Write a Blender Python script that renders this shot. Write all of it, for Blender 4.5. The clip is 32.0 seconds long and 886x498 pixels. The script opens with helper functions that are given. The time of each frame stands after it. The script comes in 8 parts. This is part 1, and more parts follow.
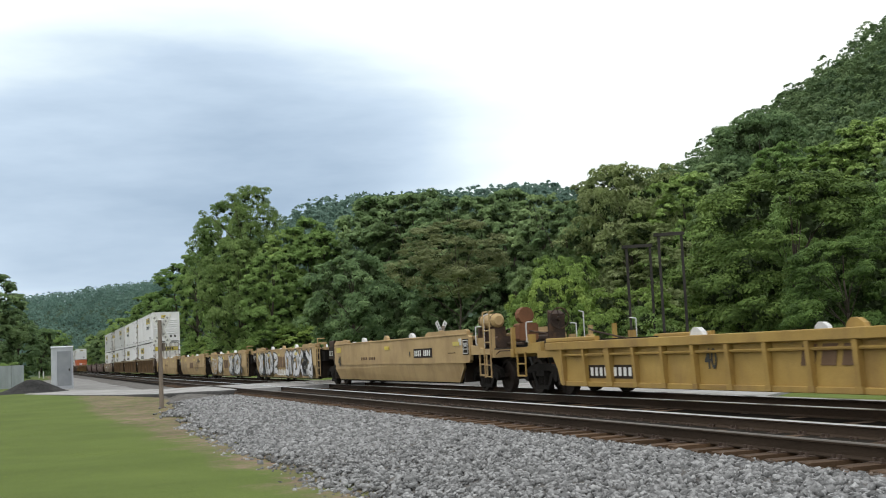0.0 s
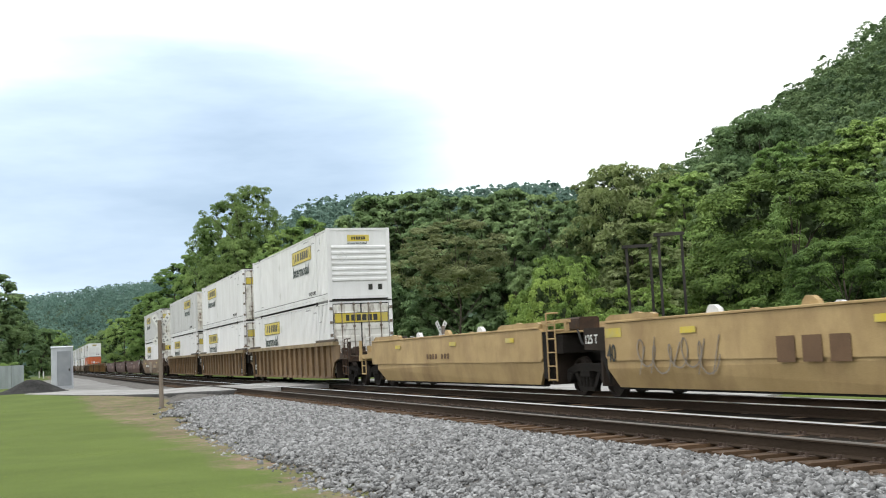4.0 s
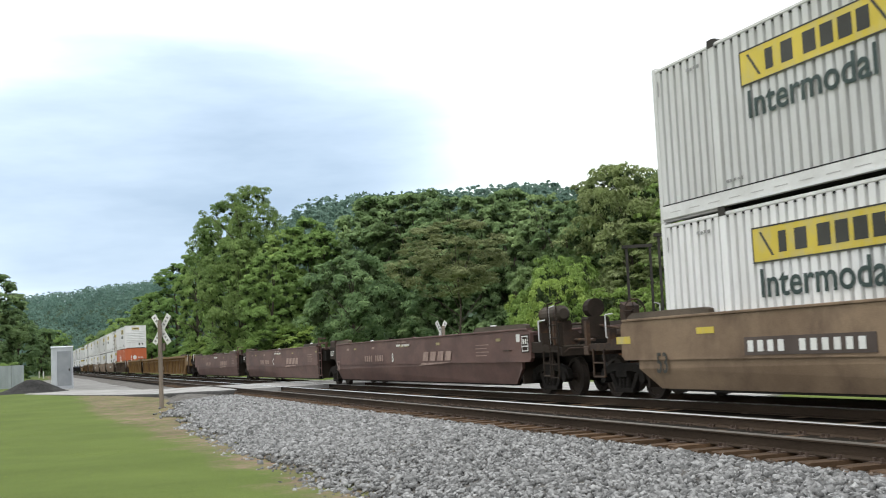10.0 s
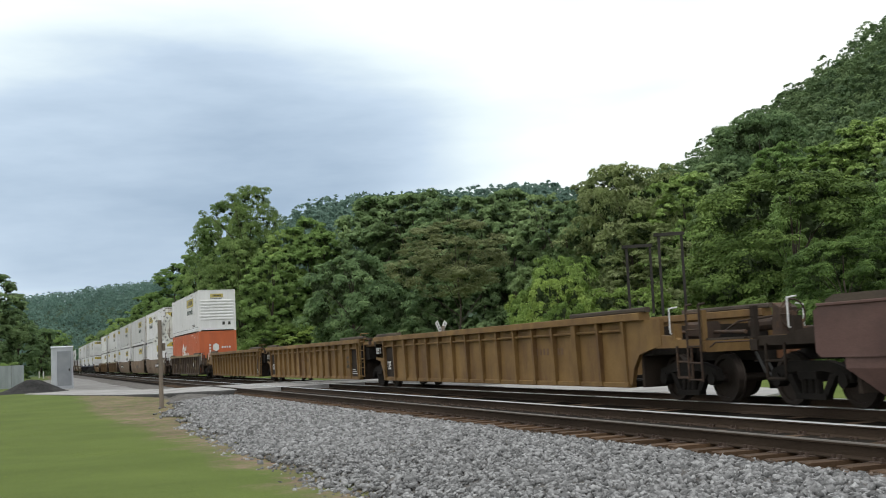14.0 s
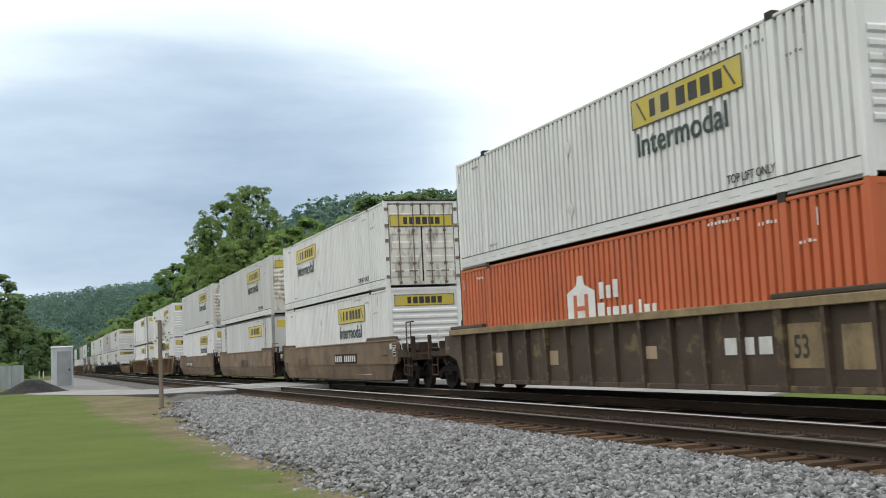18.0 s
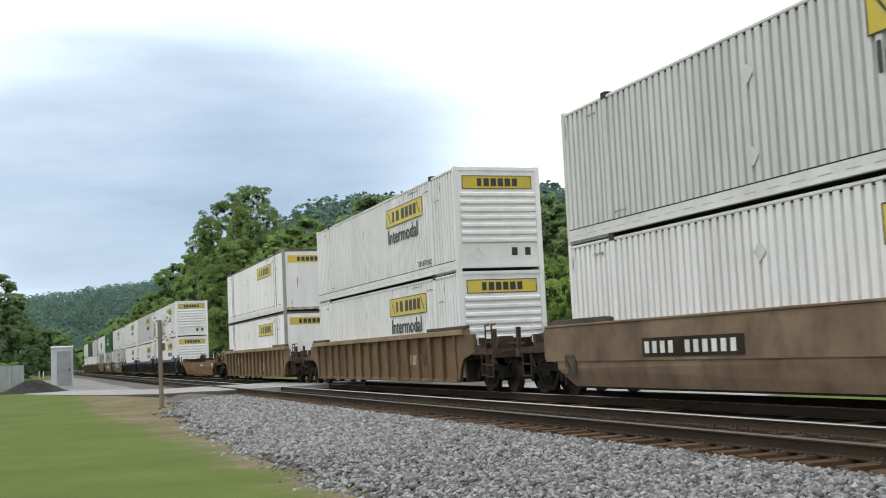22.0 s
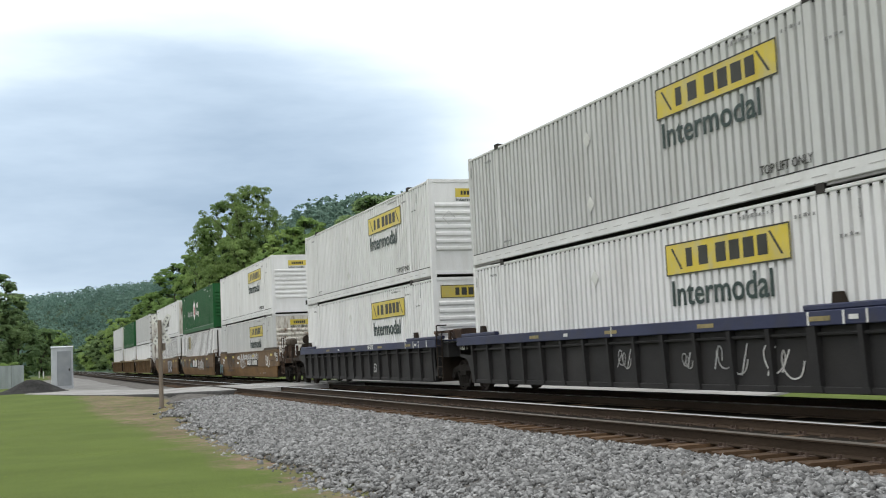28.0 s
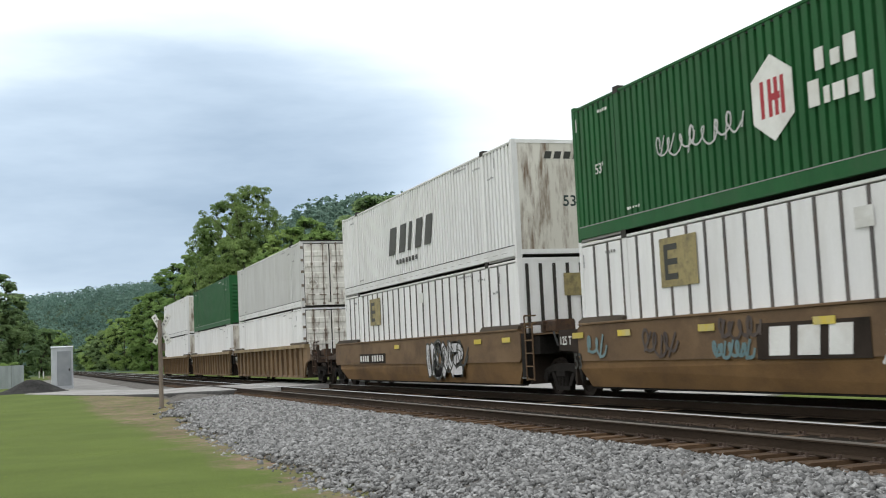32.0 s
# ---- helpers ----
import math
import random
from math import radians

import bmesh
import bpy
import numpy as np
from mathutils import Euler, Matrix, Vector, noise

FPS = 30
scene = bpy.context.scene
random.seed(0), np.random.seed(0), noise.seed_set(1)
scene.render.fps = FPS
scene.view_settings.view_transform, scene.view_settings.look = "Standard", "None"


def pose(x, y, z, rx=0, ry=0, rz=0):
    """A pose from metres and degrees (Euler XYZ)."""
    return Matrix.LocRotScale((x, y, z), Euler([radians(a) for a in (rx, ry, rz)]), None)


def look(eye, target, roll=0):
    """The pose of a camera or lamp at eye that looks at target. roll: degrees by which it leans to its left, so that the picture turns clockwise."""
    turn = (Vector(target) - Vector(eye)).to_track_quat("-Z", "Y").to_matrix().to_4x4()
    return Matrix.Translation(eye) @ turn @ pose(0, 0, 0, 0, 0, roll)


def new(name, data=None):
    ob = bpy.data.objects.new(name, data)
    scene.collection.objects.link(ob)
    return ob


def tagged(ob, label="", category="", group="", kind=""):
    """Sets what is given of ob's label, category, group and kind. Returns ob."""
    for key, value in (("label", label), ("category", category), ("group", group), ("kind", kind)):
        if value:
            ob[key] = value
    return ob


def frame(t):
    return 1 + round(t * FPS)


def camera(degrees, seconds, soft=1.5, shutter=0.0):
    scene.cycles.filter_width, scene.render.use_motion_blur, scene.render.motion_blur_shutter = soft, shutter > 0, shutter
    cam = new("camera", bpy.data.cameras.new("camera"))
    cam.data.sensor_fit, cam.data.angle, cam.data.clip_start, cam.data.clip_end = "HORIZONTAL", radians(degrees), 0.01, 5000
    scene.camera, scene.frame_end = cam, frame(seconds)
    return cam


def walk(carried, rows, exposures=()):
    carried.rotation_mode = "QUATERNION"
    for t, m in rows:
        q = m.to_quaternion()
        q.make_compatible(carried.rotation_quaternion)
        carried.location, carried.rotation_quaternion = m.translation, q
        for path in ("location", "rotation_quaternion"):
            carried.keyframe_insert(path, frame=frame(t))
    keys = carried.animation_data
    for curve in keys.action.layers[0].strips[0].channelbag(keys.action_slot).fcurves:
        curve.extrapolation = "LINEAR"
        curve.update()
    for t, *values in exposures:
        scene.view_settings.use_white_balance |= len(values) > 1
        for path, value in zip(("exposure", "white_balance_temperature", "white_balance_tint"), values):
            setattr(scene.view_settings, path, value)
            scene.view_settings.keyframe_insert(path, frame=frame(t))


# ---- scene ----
# A camera on a tripod beside a two-track main line. x runs along the rails (the train heads for +x),
# y across them, z up from the rail tops; the eye stands at x = y = 0.
TRAIN_Y = 12.243      # centre of the far track, on which the train runs
NEAR_Y = 8.72         # centre of the near, empty track
GAUGE = 1.505         # from rail head to rail head
EYE = (0.0, 0.0, 1.144)
YAW, PITCH, ROLL = 0.34744, 0.088578, -2.7287

cam = camera(42.47, 32.0, soft=1.05, shutter=0.08)
aim = (EYE[0] - 100 * math.cos(YAW) * math.cos(PITCH), EYE[1] + 100 * math.sin(YAW) * math.cos(PITCH), EYE[2] + 100 * math.sin(PITCH))
walk(cam, [(0.0, look(EYE, aim, ROLL)), (32.0, look(EYE, aim, ROLL))],
     exposures=[(0.0, -0.45), (1.0, -0.20), (2.0, -0.05), (4.0, -0.08), (6.0, -0.28), (9.0, -0.20), (10.5, -0.06), (12.0, 0.0), (13.0, -0.18), (14.0, -0.52), (16.5, -0.56), (17.4, -0.58), (18.5, -0.33), (25.0, -0.34), (28.0, -0.38), (29.0, -0.66), (30.0, -0.72), (31.0, -0.64), (32.0, -0.38)])

# ---- light: a bright overcast summer sky ----
world = bpy.data.worlds.new("overcast_sky")
scene.world = world
world.use_nodes = True
SUN_EL, SUN_AZ = radians(68), radians(-35)


def build_sky():
    nt = world.node_tree
    nt.nodes.clear()
    out = nt.nodes.new("ShaderNodeOutputWorld")
    bg = nt.nodes.new("ShaderNodeBackground")
    sky = nt.nodes.new("ShaderNodeTexSky")
    sky.sky_type, sky.sun_disc = "NISHITA", False
    sky.sun_elevation, sky.sun_rotation = SUN_EL, radians(55)
    sky.air_density, sky.dust_density = 1.0, 2.0
    dim = nt.nodes.new("ShaderNodeVectorMath")
    dim.operation = "SCALE"
    dim.inputs["Scale"].default_value = 0.10
    nt.links.new(sky.outputs[0], dim.inputs[0])
    co = nt.nodes.new("ShaderNodeTexCoord")
    mp = nt.nodes.new("ShaderNodeMapping")
    mp.inputs["Location"].default_value = (3.1, 0.55, 0.0)
    mp.inputs["Scale"].default_value = (1.0, 1.0, 4.5)
    nt.links.new(co.outputs["Generated"], mp.inputs[0])
    big = nt.nodes.new("ShaderNodeTexNoise")
    big.inputs["Scale"].default_value, big.inputs["Detail"].default_value, big.inputs["Roughness"].default_value = 2.0, 6.0, 0.55
    nt.links.new(mp.outputs[0], big.inputs["Vector"])
    # thin cloud is bright, thick cloud blue-grey
    tone = nt.nodes.new("ShaderNodeValToRGB")
    e = tone.color_ramp.elements
    e[0].position, e[0].color = 0.26, (0.58, 0.76, 0.98, 1)
    e[1].position, e[1].color = 0.84, (1.80, 1.84, 1.84, 1)
    mid = e.new(0.45)
    mid.color = (0.92, 1.12, 1.34, 1)
    thin = e.new(0.60)
    thin.color = (1.32, 1.50, 1.57, 1)
    # a heavy bank of cloud lies low beyond the far end of the line; elsewhere the cover is thin and bright
    dot = nt.nodes.new("ShaderNodeVectorMath")
    dot.operation = "DOT_PRODUCT"
    dot.inputs[1].default_value = Vector((-0.977, 0.085, 2.6 * 0.158)).normalized()
    flat = nt.nodes.new("ShaderNodeVectorMath")
    flat.operation = "MULTIPLY"
    flat.inputs[1].default_value = (1.0, 1.0, 2.6)
    nt.links.new(co.outputs["Generated"], flat.inputs[0])
    nrm = nt.nodes.new("ShaderNodeVectorMath")
    nrm.operation = "NORMALIZE"
    nt.links.new(flat.outputs[0], nrm.inputs[0])
    nt.links.new(nrm.outputs[0], dot.inputs[0])
    bank = nt.nodes.new("ShaderNodeMapRange")
    bank.interpolation_type = "SMOOTHSTEP"
    bank.inputs["From Min"].default_value, bank.inputs["From Max"].default_value = 0.945, 0.9985
    bank.inputs["To Min"].default_value, bank.inputs["To Max"].default_value = 0.46, -0.04
    nt.links.new(dot.outputs["Value"], bank.inputs["Value"])
    half = nt.nodes.new("ShaderNodeMath")
    half.operation = "MULTIPLY"
    half.inputs[1].default_value = 0.75
    nt.links.new(big.outputs["Fac"], half.inputs[0])
    both = nt.nodes.new("ShaderNodeMath")
    nt.links.new(half.outputs[0], both.inputs[0])
    nt.links.new(bank.outputs[0], both.inputs[1])
    nt.links.new(both.outputs[0], tone.inputs[0])
    mix = nt.nodes.new("ShaderNodeMix")
    mix.data_type = "RGBA"
    mix.inputs["Factor"].default_value = 0.90
    nt.links.new(dim.outputs[0], mix.inputs["A"])
    nt.links.new(tone.outputs[0], mix.inputs["B"])
    nt.links.new(mix.outputs["Result"], bg.inputs["Color"])
    bg.inputs["Strength"].default_value = 1.0
    nt.links.new(bg.outputs[0], out.inputs[0])


build_sky()
sun = new("sun", bpy.data.lights.new("sun", "SUN"))
sun.data.energy, sun.data.angle, sun.data.color = 1.3, radians(12), (1.0, 0.96, 0.90)
# high, behind the camera's right shoulder
sun.matrix_world = look((12, -14, 70), (0, 12, 0))

# ---- materials ----
def node(nt, kind, **values):
    n = nt.nodes.new(kind)
    for key, value in values.items():
        n.inputs[key.replace("_", " ")].default_value = value
    return n


def surface(name, c1, c2, scale=(1, 1, 1), rough=0.6, metal=0.0, bump=0.2, fine=60.0, big=1.2, dirt=None, dirt_amount=0.35, dirt_scale=(1, 1, 1), dirt_edge=(0.45, 0.75), spec=0.3, per=None, vary=0.0):
    """A painted or raw surface: two tones at a large and a fine scale, stains of a third tone, fine relief.
    per: 'object' or 'island' shifts the tone from piece to piece by vary."""
    m = bpy.data.materials.new(name)
    m.use_nodes = True
    nt = m.node_tree
    bs = nt.nodes["Principled BSDF"]
    bs.inputs["Roughness"].default_value, bs.inputs["Metallic"].default_value = rough, metal
    bs.inputs["Specular IOR Level"].default_value = spec
    co = nt.nodes.new("ShaderNodeTexCoord")
    mp = node(nt, "ShaderNodeMapping", Scale=scale)
    nt.links.new(co.outputs["Object"], mp.inputs[0])
    n1 = node(nt, "ShaderNodeTexNoise", Scale=big, Detail=6.0, Roughness=0.6)
    n2 = node(nt, "ShaderNodeTexNoise", Scale=fine, Detail=3.0, Roughness=0.6)
    nt.links.new(mp.outputs[0], n1.inputs["Vector"])
    nt.links.new(mp.outputs[0], n2.inputs["Vector"])
    add = nt.nodes.new("ShaderNodeMath")
    add.operation = "MULTIPLY_ADD"
    add.inputs[1].default_value = 0.45
    nt.links.new(n2.outputs["Fac"], add.inputs[0])
    nt.links.new(n1.outputs["Fac"], add.inputs[2])
    ramp = nt.nodes.new("ShaderNodeValToRGB")
    e = ramp.color_ramp.elements
    e[0].position, e[0].color = 0.50, (*c1, 1)
    e[1].position, e[1].color = 0.95, (*c2, 1)
    nt.links.new(add.outputs[0], ramp.inputs[0])
    col = ramp.outputs[0]
    if dirt:
        mp2 = node(nt, "ShaderNodeMapping", Scale=dirt_scale)
        nt.links.new(co.outputs["Object"], mp2.inputs[0])
        who = nt.nodes.new("ShaderNodeObjectInfo")
        far = node(nt, "ShaderNodeMath")
        far.operation = "MULTIPLY"
        far.inputs[1].default_value = 37.0
        nt.links.new(who.outputs["Random"], far.inputs[0])
        nt.links.new(far.outputs[0], mp2.inputs["Location"])
        n3 = node(nt, "ShaderNodeTexNoise", Scale=1.7, Detail=7.0, Roughness=0.65)
        nt.links.new(mp2.outputs[0], n3.inputs["Vector"])
        r3 = nt.nodes.new("ShaderNodeValToRGB")
        r3.color_ramp.elements[0].position, r3.color_ramp.elements[0].color = dirt_edge[0], (0, 0, 0, 1)
        r3.color_ramp.elements[1].position, r3.color_ramp.elements[1].color = dirt_edge[1], (dirt_amount,) * 3 + (1,)
        nt.links.new(n3.outputs["Fac"], r3.inputs[0])
        mx = nt.nodes.new("ShaderNodeMix")
        mx.data_type = "RGBA"
        mx.inputs["B"].default_value = (*dirt, 1)
        nt.links.new(r3.outputs[0], mx.inputs["Factor"])
        nt.links.new(col, mx.inputs["A"])
        col = mx.outputs["Result"]
    if per:
        if per == "object":
            src = nt.nodes.new("ShaderNodeObjectInfo").outputs["Random"]
        else:
            src = nt.nodes.new("ShaderNodeNewGeometry").outputs["Random Per Island"]
        hs = nt.nodes.new("ShaderNodeHueSaturation")
        mr = node(nt, "ShaderNodeMapRange", To_Min=1 - vary, To_Max=1 + vary)
        nt.links.new(src, mr.inputs["Value"])
        nt.links.new(mr.outputs[0], hs.inputs["Value"])
        nt.links.new(col, hs.inputs["Color"])
        col = hs.outputs[0]
    nt.links.new(col, bs.inputs["Base Color"])
    if bump:
        b = node(nt, "ShaderNodeBump", Strength=bump, Distance=0.02)
        nt.links.new(n2.outputs["Fac"], b.inputs["Height"])
        nt.links.new(b.outputs[0], bs.inputs["Normal"])
    return m


def foliage(name, c1, c2, c3, lean=0.3, drift=4.0, trees=0.28, speck=0.24):
    """Leaves: tone from leaf to leaf and in drifts through the crown; some light passes through them."""
    m = bpy.data.materials.new(name)
    m.use_nodes = True
    nt = m.node_tree
    nt.nodes.clear()
    out = nt.nodes.new("ShaderNodeOutputMaterial")
    co = nt.nodes.new("ShaderNodeTexCoord")
    n1 = node(nt, "ShaderNodeTexNoise", Scale=drift, Detail=4.0, Roughness=0.6)
    nt.links.new(co.outputs["Object"], n1.inputs["Vector"])
    isl = nt.nodes.new("ShaderNodeNewGeometry")
    add = nt.nodes.new("ShaderNodeMath")
    add.operation = "MULTIPLY_ADD"
    add.inputs[1].default_value = speck
    nt.links.new(isl.outputs["Random Per Island"], add.inputs[0])
    nt.links.new(n1.outputs["Fac"], add.inputs[2])
    ramp = nt.nodes.new("ShaderNodeValToRGB")
    e = ramp.color_ramp.elements
    e[0].position, e[0].color = 0.38, (*c1, 1)
    e[1].position, e[1].color = 0.86, (*c3, 1)
    e.new(0.62).color = (*c2, 1)
    nt.links.new(add.outputs[0], ramp.inputs[0])
    d = nt.nodes.new("ShaderNodeBsdfPrincipled")
    d.inputs["Roughness"].default_value = 0.75
    d.inputs["Specular IOR Level"].default_value = 0.15
    tr = nt.nodes.new("ShaderNodeBsdfTranslucent")
    mx = nt.nodes.new("ShaderNodeMixShader")
    mx.inputs[0].default_value = lean
    # one tree differs from the next
    who = nt.nodes.new("ShaderNodeObjectInfo")
    hs = node(nt, "ShaderNodeHueSaturation", Saturation=1.0)
    v = node(nt, "ShaderNodeMapRange", To_Min=1 - trees, To_Max=1 + trees)
    h = node(nt, "ShaderNodeMapRange", To_Min=0.503, To_Max=0.480)
    nt.links.new(who.outputs["Random"], v.inputs["Value"])
    nt.links.new(who.outputs["Random"], h.inputs["Value"])
    nt.links.new(v.outputs[0], hs.inputs["Value"])
    nt.links.new(h.outputs[0], hs.inputs["Hue"])
    nt.links.new(ramp.outputs[0], hs.inputs["Color"])
    nt.links.new(hs.outputs[0], d.inputs["Base Color"])
    nt.links.new(hs.outputs[0], tr.inputs["Color"])
    nt.links.new(d.outputs[0], mx.inputs[1])
    nt.links.new(tr.outputs[0], mx.inputs[2])
    nt.links.new(mx.outputs[0], out.inputs[0])
    return m


WHITE_BOX = surface("white_container_paint", (0.670, 0.670, 0.675), (0.789, 0.787, 0.791), (1, 1, 0.25), 0.55, dirt=(0.36, 0.33, 0.28), dirt_amount=0.25, dirt_scale=(1.3, 1.3, 0.22), bump=0.05, per="object", vary=0.06)
GREY_BOX = surface("aged_white_container_paint", (0.50, 0.502, 0.50), (0.595, 0.598, 0.595), (1, 1, 0.25), 0.6, dirt=(0.30, 0.28, 0.24), dirt_amount=0.3, dirt_scale=(1.5, 1.5, 0.2), bump=0.05, per="object", vary=0.06)
CREAM_DOOR = surface("rust_stained_white_door", (0.60, 0.585, 0.54), (0.74, 0.725, 0.68), (1, 1, 0.4), 0.6, dirt=(0.12, 0.07, 0.04), dirt_amount=0.95, dirt_scale=(1.0, 2.6, 0.75), dirt_edge=(0.50, 0.72), bump=0.05)
STAINED_END = surface("rust_streaked_white_end", (0.56, 0.535, 0.48), (0.68, 0.655, 0.60), (1, 1, 0.4), 0.6, dirt=(0.13, 0.075, 0.04), dirt_amount=0.95, dirt_scale=(1.0, 2.4, 0.4), dirt_edge=(0.48, 0.66), bump=0.05, per="object", vary=0.05)
RAIL_WHITE = surface("container_rail_grey", (0.58, 0.58, 0.58), (0.70, 0.70, 0.70), (0.4, 1, 1), 0.5, dirt=(0.3, 0.28, 0.25), dirt_amount=0.35, bump=0.05)
ORANGE_BOX = surface("orange_container_paint", (0.445, 0.104, 0.039), (0.559, 0.141, 0.054), (1, 1, 0.3), 0.55, dirt=(0.30, 0.10, 0.06), dirt_amount=0.5, dirt_scale=(1.2, 1.2, 0.25), bump=0.05)
GREEN_BOX = surface("green_container_paint", (0.012, 0.078, 0.024), (0.020, 0.112, 0.036), (1, 1, 0.3), 0.55, spec=0.15, dirt=(0.05, 0.09, 0.05), dirt_amount=0.5, dirt_scale=(1.2, 1.2, 0.25), bump=0.05)
YELLOW_SIGN = surface("yellow_sign_vinyl", (0.50, 0.385, 0.04), (0.62, 0.485, 0.065), (1, 1, 1), 0.5, dirt=(0.42, 0.38, 0.22), dirt_amount=0.9, dirt_scale=(1.5, 1.5, 1.0), per="object", vary=0.12, bump=0.0)
SIGN_INK = surface("dark_sign_ink", (0.025, 0.025, 0.02), (0.05, 0.05, 0.045), rough=0.55, bump=0.0)
WORD_INK = surface("dark_green_grey_lettering", (0.018, 0.036, 0.034), (0.04, 0.062, 0.058), rough=0.55, bump=0.0)
WHITE_INK = surface("white_lettering", (0.62, 0.62, 0.60), (0.75, 0.75, 0.73), rough=0.6, bump=0.0, dirt=(0.35, 0.30, 0.25), dirt_amount=0.4)
RED_INK = surface("red_lettering", (0.30, 0.02, 0.03), (0.40, 0.04, 0.05), rough=0.6, bump=0.0)
# black rubber; also the strips that paint shade along container rails
BLACK_GAP = surface("black_rubber_and_rail_shade", (0.012, 0.012, 0.012), (0.03, 0.03, 0.03), rough=0.8, bump=0.0)
YELLOW_CAR = surface("weathered_yellow_car_paint", (0.34, 0.235, 0.105), (0.47, 0.335, 0.165), (0.5, 1, 1), 0.65, dirt=(0.20, 0.12, 0.06), dirt_amount=0.7, dirt_scale=(0.7, 1, 0.35), bump=0.1)
GOLD_CAR = surface("golden_yellow_car_paint", (0.31, 0.195, 0.050), (0.42, 0.28, 0.082), (0.5, 1, 1), 0.65, dirt=(0.17, 0.10, 0.045), dirt_amount=0.7, dirt_scale=(0.7, 1, 0.35), bump=0.1)
BROWN_STONE = surface("rust_stained_ballast_stone", (0.045, 0.034, 0.027), (0.13, 0.10, 0.08), (1, 1, 1), rough=0.95, bump=0.3, fine=90, big=20, per="island", vary=0.6)
BROWN_CAR = surface("grimy_yellow_brown_car_paint", (0.116, 0.072, 0.035), (0.204, 0.131, 0.067), (0.5, 1, 1), 0.75, dirt=(0.06, 0.040, 0.026), dirt_amount=0.85, dirt_scale=(0.7, 1, 0.35), bump=0.1, per="object", vary=0.10)
TAN_CAR = surface("dusty_tan_car_paint", (0.138, 0.078, 0.025), (0.234, 0.141, 0.049), (0.5, 1, 1), 0.7, dirt=(0.075, 0.037, 0.018), dirt_amount=0.9, dirt_scale=(0.9, 1, 0.35), bump=0.1, per="object", vary=0.08)
OLD_BROWN = surface("dark_brown_car_side_with_tan_patches", (0.052, 0.036, 0.027), (0.098, 0.070, 0.050), (0.5, 1, 1), 0.75, dirt=(0.20, 0.15, 0.075), dirt_amount=0.8, dirt_scale=(1.0, 1.0, 1.2), dirt_edge=(0.56, 0.66), bump=0.1, per="object", vary=0.15)
RUSTY_CAR = surface("rust_browned_yellow_car_paint", (0.115, 0.070, 0.036), (0.185, 0.118, 0.062), (0.5, 1, 1), 0.75, dirt=(0.055, 0.033, 0.02), dirt_amount=0.8, dirt_scale=(0.5, 1, 0.6), bump=0.1, per="object", vary=0.08)
RUST_LOW = surface("golden_rust_lower_side", (0.150, 0.082, 0.030), (0.225, 0.128, 0.050), (0.5, 1, 1), 0.75, dirt=(0.075, 0.042, 0.022), dirt_amount=0.8, dirt_scale=(0.5, 1, 0.8), bump=0.1, per="object", vary=0.08)
GOLD_PLATE = surface("tarnished_gold_plate", (0.22, 0.18, 0.08), (0.34, 0.28, 0.13), rough=0.6, bump=0.0, dirt=(0.08, 0.07, 0.05), dirt_amount=0.8, dirt_scale=(3, 3, 3))
CHORD_TAN = surface("sunbleached_yellow_chord", (0.185, 0.135, 0.072), (0.31, 0.235, 0.13), (0.5, 1, 1), 0.7, dirt=(0.09, 0.06, 0.035), dirt_amount=0.8, dirt_scale=(1.5, 1, 1), bump=0.1)
DUST_CAR = surface("dusty_brown_car_paint", (0.148, 0.100, 0.064), (0.245, 0.174, 0.114), (0.5, 1, 1), 0.75, dirt=(0.065, 0.042, 0.03), dirt_amount=0.8, dirt_scale=(0.7, 1, 0.5), bump=0.1, per="object", vary=0.10)
MAROON_CAR = surface("faded_maroon_car_paint", (0.080, 0.041, 0.036), (0.138, 0.080, 0.067), (0.5, 1, 1), 0.65, dirt=(0.045, 0.028, 0.025), dirt_amount=0.75, dirt_scale=(0.5, 1, 0.9), bump=0.1)
NAVY_CAR = surface("navy_blue_sill_paint", (0.019, 0.024, 0.062), (0.036, 0.043, 0.092), (0.5, 1, 1), 0.55, dirt=(0.05, 0.045, 0.04), dirt_amount=0.5, bump=0.1)
SOOT_CAR = surface("sooty_grey_car_side", (0.012, 0.012, 0.013), (0.032, 0.030, 0.030), (0.5, 1, 1), 0.75, dirt=(0.02, 0.018, 0.016), dirt_amount=0.6, dirt_scale=(0.7, 1, 0.35), bump=0.1)
DOOR_ROD = surface("rusty_grey_door_rod", (0.13, 0.105, 0.085), (0.24, 0.20, 0.165), rough=0.7, dirt=(0.10, 0.05, 0.03), dirt_amount=0.7, bump=0.05)
SLOT_GREY = surface("slot_shadow_grey", (0.34, 0.335, 0.33), (0.44, 0.435, 0.43), rough=0.7, bump=0.0)
# grimy grey paint; on coloured boxes also the painted shadow line above the rail
RAIL_SHADE = surface("grimy_grey_paint_and_rail_shadow", (0.22, 0.215, 0.21), (0.34, 0.335, 0.33), rough=0.7, bump=0.05)
STENCIL_INK = surface("worn_grey_stencil", (0.16, 0.16, 0.16), (0.30, 0.30, 0.30), rough=0.6, bump=0.0)
GUIDE_STEEL = surface("dark_worn_guide_steel", (0.035, 0.028, 0.022), (0.10, 0.078, 0.058), (0.5, 1, 1), rough=0.8, bump=0.2, per="object", vary=0.3)
UNDER = surface("oily_black_running_gear", (0.008, 0.0075, 0.007), (0.026, 0.022, 0.019), spec=0.12, rough=0.85, bump=0.2, fine=30.0)
END_PLATE = surface("sooty_black_end_plate", (0.015, 0.0115, 0.009), (0.044, 0.033, 0.026), spec=0.12, rough=0.8, bump=0.1)
